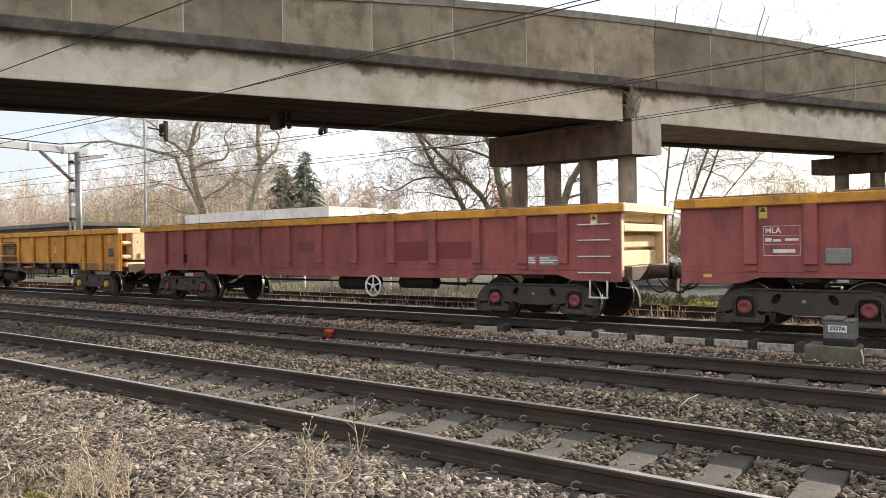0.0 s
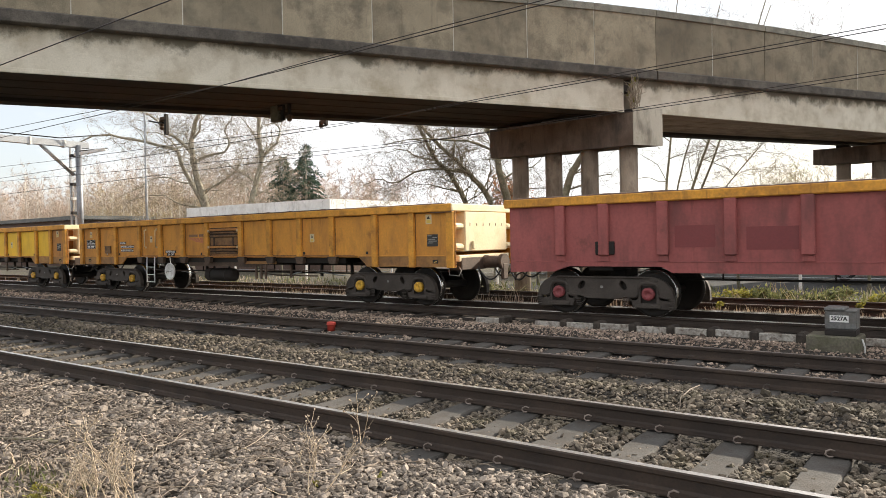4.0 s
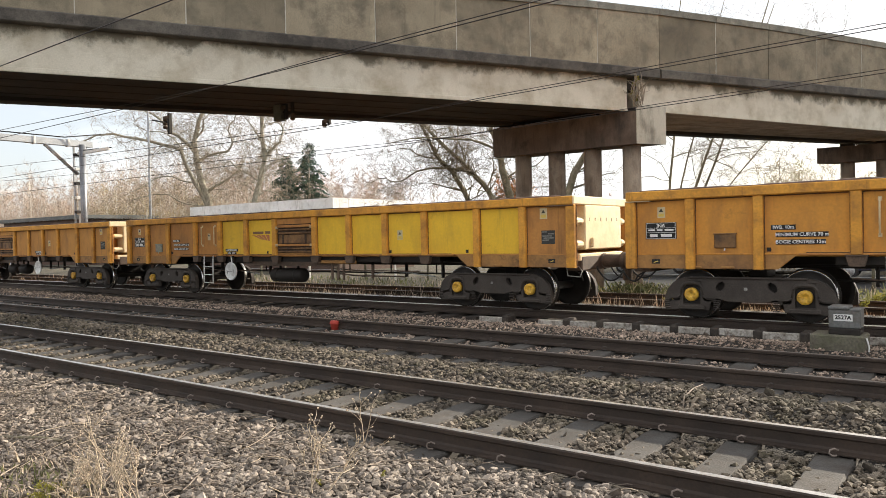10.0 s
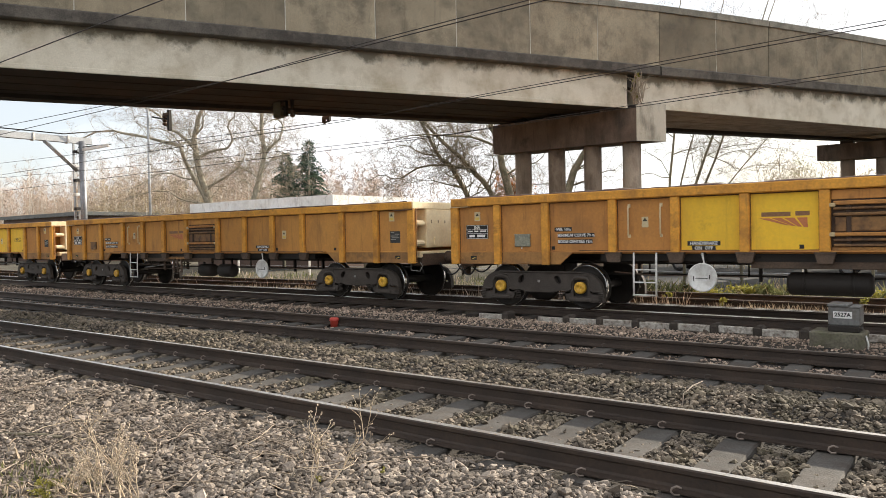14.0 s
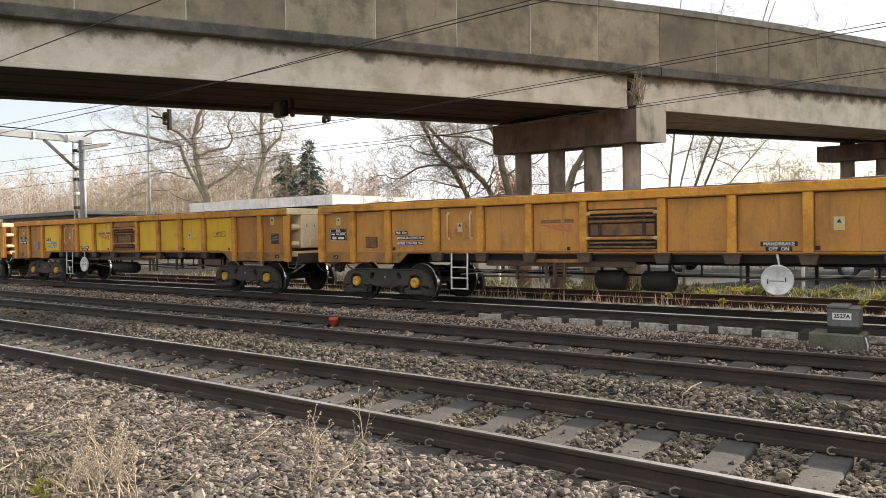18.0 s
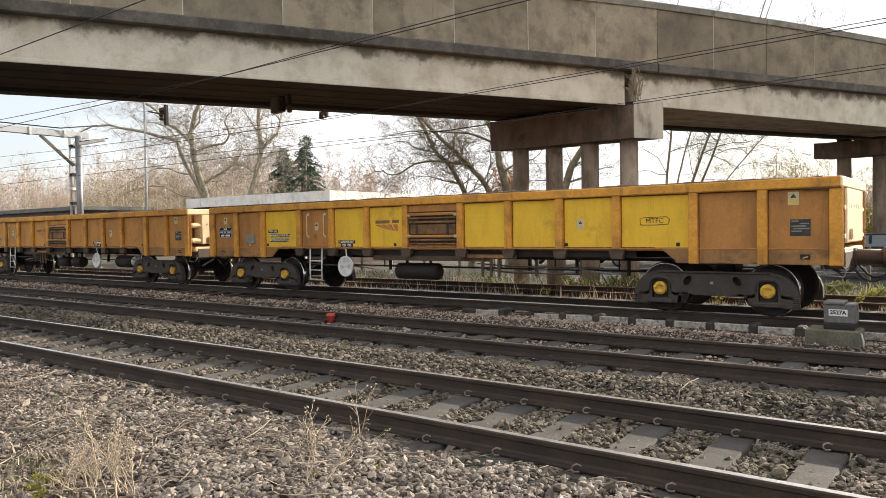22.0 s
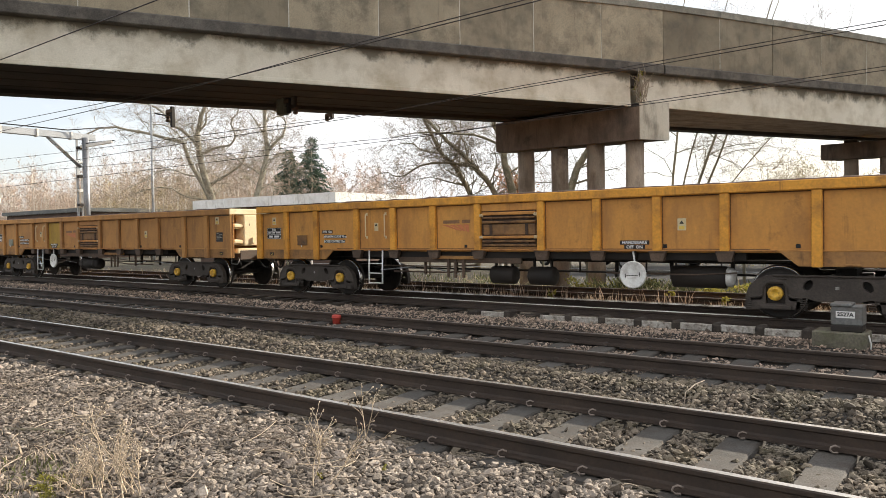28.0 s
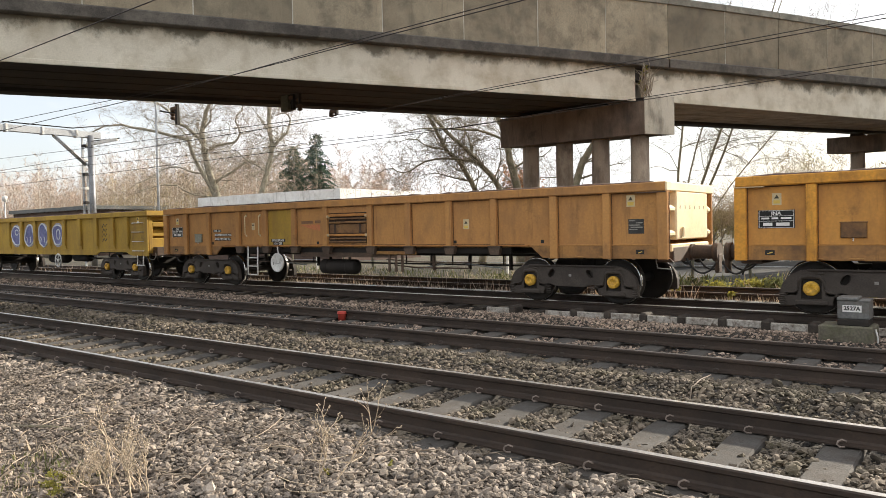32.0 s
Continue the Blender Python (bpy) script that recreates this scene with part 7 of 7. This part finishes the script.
def build_car(at, paint, label):
    """A hatchback: shaped shell, glass, wheels, lamps."""
    c = thing("car", at, label, "car", "cars in the car park")
    side = [(-2.05, 0.32), (-2.12, 0.55), (-2.08, 0.88), (-1.95, 0.98), (-1.0, 1.02), (1.0, 1.0), (1.85, 0.88), (2.05, 0.72), (2.1, 0.40), (1.95, 0.28)]
    g = Geo()
    rows_ = [(-0.86, 0.94), (-0.80, 1.0), (0.80, 1.0), (0.86, 0.94)]
    n = len(side)
    vs, fs = [], []
    for y, s in rows_:
        vs += [(x * (0.985 if abs(y) > 0.83 else 1.0), y, 0.62 + (z - 0.62) * s) for x, z in side]
    for i in range(3):
        for j in range(n):
            fs.append((i * n + j, i * n + (j + 1) % n, (i + 1) * n + (j + 1) % n, (i + 1) * n + j))
    fs += [tuple(range(n)), tuple(reversed(range(3 * n, 4 * n)))]
    g.add(vs, fs)
    part("shell", g, paint, c)
    cab = Geo()
    low = [(-1.95, -0.78), (1.15, -0.78), (1.15, 0.78), (-1.95, 0.78)]
    top = [(-1.62, -0.62), (0.35, -0.62), (0.35, 0.62), (-1.62, 0.62)]
    cab.add([(x, y, 0.985) for x, y in low] + [(x, y, 1.42) for x, y in top], [(0, 1, 5, 4), (1, 2, 6, 5), (2, 3, 7, 6), (3, 0, 4, 7)])
    part("windows", cab, M_GLASS, c, "dark tinted windows")
    part("roof", Geo().box(-1.66, 0.38, -0.65, 0.65, 1.40, 1.455, 0.025), paint, c)
    for (ax, ay), (bx, by) in zip(low, top):
        part("pillar", Geo().tube([(ax, ay, 0.98), (bx, by, 1.42)], 0.04, 6), paint, c)
    for y in (-0.72, 0.72):
        part("pillar", Geo().box(-0.55, -0.45, min(y, y * 0.98) - 0.02, max(y, y * 0.98) + 0.02, 0.99, 1.40, 0.01), paint, c)
    for x in (-1.3, 1.3):
        for s in (-1, 1):
            w = part("wheel", Geo().lathe([(-0.09, 0.2), (-0.09, 0.29), (-0.06, 0.315), (0.06, 0.315), (0.09, 0.29), (0.09, 0.2)], (x, s * 0.79, 0.315), 22, 1), M_RUBBER, c)
            part("rim", Geo().lathe([(-0.085, 0.02), (-0.085, 0.2), (0.085, 0.2), (0.085, 0.02)], (x, s * 0.80, 0.315), 18, 1), M_GALV, w)
    for s in (-1, 1):
        part("tail_lamp", Geo().box(-2.12, -2.02, s * 0.72 - 0.1, s * 0.72 + 0.1, 0.68, 0.9, 0.02), M_CONE, c)
        part("headlamp", Geo().box(1.9, 2.06, s * 0.66 - 0.14, s * 0.66 + 0.14, 0.66, 0.78, 0.02), M_GALV, c)
    return c


build_car(pose(-3.0, 30.2, -0.27, 0, 0, 4), M_BLUE, "dark blue hatchback parked beyond the fence")
build_car(pose(-12.36, 32.24, -0.27, 0, 0, 2), M_SILVER, "silver car parked beyond the fence")
build_car(pose(-17.35, 33.78, -0.27, 0, 0, -3), M_BLUE, "dark car parked beside the building")

# ---------------------------------------------------------------- overhead structure, lamp post and under-bridge fittings
mast = thing("overhead_line_mast", pose(-40.81, 20.47, -0.3), "galvanised overhead line mast with cross boom", "line mast")
part("post", Geo().lathe([(0, 0.17), (7.4, 0.17)], (0.12, 0, 0), 16, 2), M_POST, mast)
for dx, dy in ((-0.62, -0.12), (-0.38, 0.12)):
    part("channel", Geo().box(dx - 0.05, dx + 0.05, dy - 0.05, dy + 0.05, 0, 7.35, 0.006), M_GALV, mast)
for k in range(9):
    part("batten", Geo().box(-0.66, -0.34, -0.17, 0.17, 0.4 + k * 0.8, 0.55 + k * 0.8, 0.006), M_WHITE if k % 2 else M_GRIME, mast)
part("back_plate", Geo().box(-0.60, -0.40, 0.05, 0.09, 1.2, 5.4), M_WHITE, mast)
part("boom", Geo().box(-0.18, 0.12, -18.5, 0.6, 7.28, 7.62, 0.01), M_GALV, mast)
for k in range(10):
    part("boom_strap", Geo().box(-0.22, 0.16, -0.8 - k * 1.8, -0.7 - k * 1.8, 7.24, 7.66, 0.006), M_WHITE, mast)
part("brace", Geo().tube([(-0.1, -1.95, 7.28), (-0.1, -0.2, 5.75)], 0.085, 8), M_GALV, mast)
part("brace", Geo().tube([(0.1, -1.95, 7.28), (0.1, -0.2, 5.75)], 0.05, 8), M_GALV, mast)
arm = part("registration_arm", Geo().box(-0.35, 3.0, -0.06, 0.06, 6.86, 7.02, 0.01), M_WHITE, mast, "pale horizontal registration arm")
part("arm_tube", Geo().tube([(-0.3, 0, 7.1), (3.2, 0, 6.98)], 0.03, 8), M_GRIME, mast)
part("boom_tube", Geo().tube([(0.0, -4.5, 7.75), (0.2, -1.0, 7.72), (0.7, 0.8, 8.0)], 0.03, 8), M_GRIME, mast)
mast2 = thing("overhead_line_mast", pose(-38.99, 1.32, -0.3), "galvanised overhead line mast on the near side", "line mast")
part("post", Geo().lathe([(0, 0.17), (7.4, 0.17)], (0, 0, 0), 16, 2), M_GALV, mast2)

lamp = thing("lamp_post", pose(-51.61, 31.06, -0.35), "tall thin grey lighting column", "lamp post")
part("column", Geo().tube([(0, 0, 0), (0, 0, 5), (0, 0, 13)], [0.11, 0.10, 0.07], 10), M_GALV, lamp)
part("lamp_head", Geo().box(-0.15, 0.7, -0.12, 0.12, 12.95, 13.1, 0.03), M_GALV, lamp)
pole = thing("signal_lamp", pose(-79.16, 30.96, -0.35), "small pale lamp on a short pole by the depot", "lamp post")
part("column", Geo().tube([(0, 0, 0), (0, 0, 5.4)], 0.06, 8), M_GALV, pole)
part("lamp_head", Geo().lathe([(0, 0.02), (0.05, 0.22), (0.5, 0.25), (0.62, 0.03)], (0, 0, 5.4), 12, 2), M_WHITE, pole)

for x0, y0, x1, dz, nm in ((-19.35, 12.33, -17.4, 0.55, 0), (-15.68, 13.58, -13.7, 0.4, 1), (-16.46, 15.98, -14.4, 0.18, 2)):
    s_ = thing("wire_support", pose(x0, y0, 5.28), "rusty wire support bracket hung under the bridge deck", "bracket", "wire supports under the deck")
    part("hanger", Geo().box(-0.05, 0.05, -0.05, 0.05, -dz, 0.05, 0.008), M_GRIME, s_)
    part("arm", Geo().tube([(-0.9 + 0.3 * nm, 0, -0.05), (-0.3, 0, -0.18), (0.0, 0, -0.2)], 0.025, 6), M_GRIME, s_)
    for k in range(3):
        part("insulator", Geo().lathe([(-0.05, 0.03), (-0.03, 0.075), (0.03, 0.075), (0.05, 0.03)], (-0.22 + 0.0 * k, 0, -0.12 - 0.11 * k * (dz / 0.55)), 12, 2), M_RUST, s_)
    if nm == 1:
        part("mounting_block", Geo().box(-0.42, -0.12, -0.1, 0.1, -0.42, 0.02, 0.015), M_PLINTH, s_)
        part("hanger", Geo().box(0.24, 0.30, -0.05, 0.05, -0.30, 0.05, 0.008), M_GRIME, s_)
        part("insulator", Geo().lathe([(-0.10, 0.03), (-0.06, 0.08), (0.0, 0.05), (0.06, 0.08), (0.10, 0.03)], (0.27, 0, -0.36), 12, 2), M_RUST, s_)
    part("clamp", Geo().box(-0.26, 0.04, -0.06, 0.06, -0.12, -0.02, 0.01), M_RUST, s_)

# ivy twigs at the girder joint
ivy = thing("ivy", pose(-8.60, 20.90, 0), "dead ivy stems in the girder joint", "ivy")
rg = random.Random(4)
ig = Geo()
for _ in range(26):
    p0 = Vector((rg.uniform(-0.02, 0.3), -0.12, rg.uniform(5.2, 5.7)))
    ig.tube([p0, p0 + Vector((rg.gauss(0, 0.1), -0.08, rg.uniform(0.2, 0.45))), p0 + Vector((rg.gauss(0, 0.25), -0.1, rg.uniform(0.4, 0.8)))], [0.014, 0.01, 0.006], 4, cap=False)
part("stem", ig, M_TWIG, ivy)
leaf_cloud("foliage", (0.12, -0.14, 5.75), (0.22, 0.06, 0.30), 220, 0.03, M_LEAF_G, ivy, 77)

# ---------------------------------------------------------------- lineside things near the eye
cab = thing("points_cabinet", pose(-1.67, 11.22, 0), "grey lineside equipment case on a mossy concrete plinth", "equipment case")
part("plinth", Geo().box(-0.43, 0.24, -0.10, 0.40, -0.35, 0.09, 0.02), M_PLINTH, cab)
part("base_frame", Geo().box(-0.205, 0.18, -0.04, 0.32, 0.09, 0.175, 0.01), M_GRIME, cab)
part("case", Geo().box(-0.205, 0.185, -0.03, 0.31, 0.175, 0.43, 0.015), M_CASE, cab)
part("lid", Geo().box(-0.21, 0.05, -0.045, 0.325, 0.43, 0.475, 0.012), M_CASE, cab)
part("lid", Geo().box(0.054, 0.19, -0.04, 0.32, 0.415, 0.45, 0.012), M_CASE, cab)
pl_ = part("number_plate_panel", Geo().box(-0.14, 0.09, -0.036, -0.031, 0.278, 0.370), M_LETTER, cab, "white plate with black characters")
lettering("2527A", 0.074, M_BLACK, pl_, pose(-0.025, -0.0385, 0.3255, 90, 0, 0), bold=0.0025)
part("cable", Geo().tube([(0.25, -0.02, 0.06), (0.28, -0.03, -0.05), (0.27, 0.0, -0.25)], 0.012, 6), M_WHITE, cab)

pot = thing("red_marker_cap", pose(-10.10, 9.82, -0.19), "small red plastic marker cap beside the rail", "marker cap")
part("shell", Geo().lathe([(0, 0.075), (0.11, 0.078), (0.12, 0.088), (0.165, 0.088), (0.172, 0.078), (0.172, 0.01)], (0, 0, 0), 20, 2), M_CONE, pot)
part("collar", Geo().lathe([(0.116, 0.091), (0.128, 0.094), (0.134, 0.091)], (0, 0, 0), 20, 2), M_CONE, pot)


def dry_weed(at, h, n, seed, label):
    """A dead branching weed: fine straw stems with small seed heads."""
    rng = random.Random(seed)
    t = thing("dry_weed", at, label, "weed", "dry weeds in the ballast")
    st = Geo()

    def shoot(p, d, ln, r, depth):
        nonlocal st
        q, dd, pts = p.copy(), d.normalized(), [p.copy()]
        for i in range(4):
            dd = (dd + Vector((rng.gauss(0, 0.16), rng.gauss(0, 0.16), rng.gauss(0.05, 0.1)))).normalized()
            q = q + dd * ln / 4
            pts.append(q.copy())
            if depth and i:
                for _ in range(rng.choice((1, 1, 2))):
                    shoot(q, dd + Vector((rng.gauss(0, 0.55), rng.gauss(0, 0.55), rng.gauss(0.15, 0.3))), ln * rng.uniform(0.35, 0.6), r * 0.6, depth - 1)
        st.tube(pts, [r, r * 0.9, r * 0.75, r * 0.65, r * 0.5], 4, cap=False)
        if depth == 0:
            for _ in range(2):
                o = Vector((rng.gauss(0, 0.006), rng.gauss(0, 0.006), rng.gauss(0, 0.006)))
                st.tube([q + o, q + o + dd * 0.012], [0.003, 0.0045], 4)
    for _ in range(n):
        shoot(Vector((rng.gauss(0, 0.09), rng.gauss(0, 0.07), 0)), Vector((rng.gauss(0, 0.22), rng.gauss(0, 0.22), 1)), h * rng.uniform(0.55, 1.0), 0.0052, 2)
        part("stem", st, M_STRAW, t)
        st = Geo()
    return t


dry_weed(pose(-4.70, 2.54, -0.2), 0.58, 2, 91, "pale dry branching weed with seed heads")
dry_weed(pose(-4.62, 2.50, -0.2), 0.36, 6, 96, "bushy tuft of pale dry weed")
dry_weed(pose(-4.40, 2.52, -0.2), 0.32, 4, 92, "bushy tuft of pale dry weed")
dry_weed(pose(-3.69, 3.32, -0.2), 0.62, 3, 93, "thin dry branching weed beside the rail")
dry_weed(pose(-4.98, 2.40, -0.2), 0.22, 5, 95, "low tuft of pale dry weed")

for x, y, sx, h, n in ((-5.30, 2.36, 0.13, 0.07, 260), (-5.05, 2.25, 0.08, 0.06, 120), (-3.45, 3.80, 0.025, 0.04, 26), (-3.71, 3.42, 0.03, 0.03, 26)):
    spr = thing("leafy_weed", pose(x, y, ground_z(x, y)), "small yellow-green weed among the ballast stones", "weed", "green weeds in the ballast")
    part("stem", Geo().tube([(0, 0, -0.02), (0.005, 0, h * 1.3)], [0.003, 0.0015], 4, cap=False), M_LEAF_P, spr)
    leaf_cloud("foliage", (0, 0, h), (sx, sx, h * 0.8), n, 0.011, M_LEAF_G, spr, int(-x * 100))
branch = thing("fallen_branch", pose(-6.35, 3.05, -0.17), "dark dead branch lying on the trodden earth", "branch")
part("stem", Geo().tube([(-0.75, -0.28, 0.0), (-0.3, -0.12, 0.02), (0.1, 0.0, 0.015), (0.5, 0.1, 0.0)], [0.016, 0.015, 0.012, 0.006], 7), M_BARK_DARK, branch)

stick = thing("fallen_stick", pose(-2.41, 7.15, -0.06), "pale curved stick lying on the ballast heap", "stick")
part("stem", Geo().tube([(0.0, 0.36, 0.04), (-0.03, 0.15, 0.03), (-0.04, -0.1, -0.01), (0.03, -0.34, -0.08)], [0.004, 0.007, 0.007, 0.005], 5), M_TWIG_GROUND, stick)


def ground_twigs(count, seed, x0, x1, y0, y1, ln, r, material, label):
    rng = random.Random(seed)
    g = Geo()
    for _ in range(count):
        x, y = rng.uniform(x0, x1), rng.uniform(y0, y1)
        a, l_ = rng.uniform(0, 6.28) if rng.random() < 0.5 else rng.gauss(0.25, 0.3), ln * rng.lognormvariate(0, 0.5)
        p = []
        bend = rng.gauss(0, 0.6)
        for i in range(4):
            u = i / 3
            p.append((x, y, ground_z(x, y) + 0.035 + rng.uniform(0, 0.03)))
            x += math.cos(a + bend * u) * l_ / 3
            y += math.sin(a + bend * u) * l_ / 3
        g.tube(p, [r * rng.uniform(0.6, 1.5)] * 3 + [r * 0.5], 4, cap=False)
    return tagged(part("fallen_twigs", g, material), label, "twigs", kind="stuff")


ground_twigs(620, 101, -9.8, -3.6, 1.35, 4.06, 0.18, 0.0034, M_TWIG_GROUND, "thin fallen twigs and dead stems over the ballast")
ground_twigs(130, 102, -9.8, -3.5, 1.35, 3.64, 0.24, 0.0030, M_STRAW, "pale dead stalks lying on the ground")
ground_twigs(160, 103, -8.5, 0.1, 3.54, 4.58, 0.15, 0.0035, M_TWIG_GROUND, "twigs gathered along the rail foot")
weed_strip("grass_tuft", -6.2, -5.0, 2.03, 2.65, 300, 0.07, M_WEED, 85, "small tuft of green and pale grass", 0.5)
weed_strip("grass_tuft", -6.5, -4.9, 1.98, 2.71, 300, 0.09, M_STRAW, 86, "small tuft of dry grass", 0.6)


# ---------------------------------------------------------------- ballast stones
PHI = (1 + 5 ** 0.5) / 2
STONE_V = np.array([(-1, PHI, 0), (1, PHI, 0), (-1, -PHI, 0), (1, -PHI, 0), (0, -1, PHI), (0, 1, PHI), (0, -1, -PHI), (0, 1, -PHI), (PHI, 0, -1), (PHI, 0, 1), (-PHI, 0, -1), (-PHI, 0, 1)]) / 1.9
STONE_F = np.array([(0, 11, 5), (0, 5, 1), (0, 1, 7), (0, 7, 10), (0, 10, 11), (1, 5, 9), (5, 11, 4), (11, 10, 2), (10, 7, 6), (7, 1, 8),
                    (3, 9, 4), (3, 4, 2), (3, 2, 6), (3, 6, 8), (3, 8, 9), (4, 9, 5), (2, 4, 11), (6, 2, 10), (8, 6, 7), (9, 8, 1)])


BLOCK_V = np.array([(x, y, z) for x in (-1, 1) for y in (-1, 1) for z in (-1, 1)]) * 0.68
BLOCK_F = np.array([(0, 1, 3), (0, 3, 2), (4, 6, 7), (4, 7, 5), (0, 4, 5), (0, 5, 1), (2, 3, 7), (2, 7, 6), (0, 2, 6), (0, 6, 4), (1, 5, 7), (1, 7, 3)])


def stone_template(rng, base):
    """A sharp broken stone: a flattened lump with planes knocked off it."""
    v = base * rng.uniform(0.72, 1.15, (len(base), 1))
    for _ in range(5):
        n = rng.normal(0, 1, 3)
        n /= np.linalg.norm(n)
        over = np.maximum(0, v @ n - rng.uniform(0.35, 0.65))
        v = v - over[:, None] * n
    return v * np.array((1.15, rng.uniform(0.7, 1.0), rng.uniform(0.5, 0.75)))


def scatter_stones(name, count, y0, y1, size, material, label, seed, keep, reach=2.62, right=2.2, far=False):
    rng = np.random.default_rng(seed)
    base, faces = (BLOCK_V, BLOCK_F) if far else (STONE_V, STONE_F)
    forms = [stone_template(rng, base) for _ in range(40)]
    y = rng.uniform(y0, y1, count)
    x = rng.uniform(-reach * y1, right, count)
    ok = x > -reach * y - 0.4
    d = np.hypot(x, y)
    ok &= rng.uniform(0, 1, count) < np.minimum(1, ((7.5 if far else 6.5) / d) ** 1.25)
    x, y = x[ok], y[ok]
    pts = [(a, b) for a, b in zip(x, y) if keep(a, b, rng)]
    m, k, nf = len(pts), len(base), len(faces)
    V = np.empty((m, k, 3))
    for i, (a, b) in enumerate(pts):
        grown = max(1.0, math.hypot(a, b) / 9.0) ** 0.35
        s = size * rng.lognormal(0, 0.30) * grown
        q = Euler((rng.normal(0, 0.4), rng.normal(0, 0.4), rng.uniform(0, 6.3))).to_matrix()
        V[i] = forms[int(rng.integers(40))] @ np.array(q) * s + (a, b, ground_z(a, b) + s * rng.uniform(0.0, 0.6))
    F = (faces[None] + (np.arange(m) * k)[:, None, None]).reshape(-1)
    me = bpy.data.meshes.new(name)
    me.vertices.add(m * k)
    me.vertices.foreach_set("co", V.reshape(-1))
    me.loops.add(len(F))
    me.loops.foreach_set("vertex_index", F.astype(np.int32))
    me.polygons.add(m * nf)
    me.polygons.foreach_set("loop_start", np.arange(0, m * nf * 3, 3, dtype=np.int32))
    me.polygons.foreach_set("loop_total", np.full(m * nf, 3, dtype=np.int32))
    me.update(calc_edges=True)
    me.validate()
    me.shade_flat()
    me.materials.append(material)
    return tagged(part(name, me, None), label, "ballast", kind="stuff")


def off_track(a, b, rng):
    """Keeps stones off rails and sleepers."""
    for n, yn in enumerate(NEAR_RAILS):
        yc = yn + GAUGE / 2
        if abs(b - yc) < 1.29:
            if min(abs(b - yn), abs(b - yn - GAUGE)) < 0.10:
                return False
            step, ph = ((0.6565, -0.99), (0.652, -1.30), (0.686, -4.81), (0.686, -4.6))[n]
            u = (a - ph) / step
            if abs(u - round(u)) * step < 0.15:
                return rng.uniform() < 0.10
    return True


def front_ground(a, b, rng):
    """Fewer stones on the trodden earth in front."""
    if trodden(a, b):
        return rng.uniform() < 0.25
    return off_track(a, b, rng)


scatter_stones("ballast", 78000, 1.0, 4.5, 0.026, M_STONE, "loose grey-brown granite ballast stones beside the line", 3, front_ground)
scatter_stones("stone_chips", 70000, 1.3, 4.2, 0.0135, M_STONE, "small stone chips trodden into the brown earth", 8, lambda a, b, rng: a < -3.4 and trodden(a, b), far=True)
scatter_stones("ballast", 88000, 4.4, 8.4, 0.027, M_STONE_DARK, "dusty brown ballast between the rails and in the six-foot", 4, off_track)
scatter_stones("ballast", 112000, 8.2, 13.0, 0.0195, M_STONE_BROWN, "dark brown ballast between the further tracks", 5, off_track, far=True)

scatter_stones("ballast", 18000, 15.0, 18.6, 0.034, M_STONE_PALE, "sunlit pale ballast and litter along the siding", 6, off_track, 1.4, 1.5, far=True)

motions()
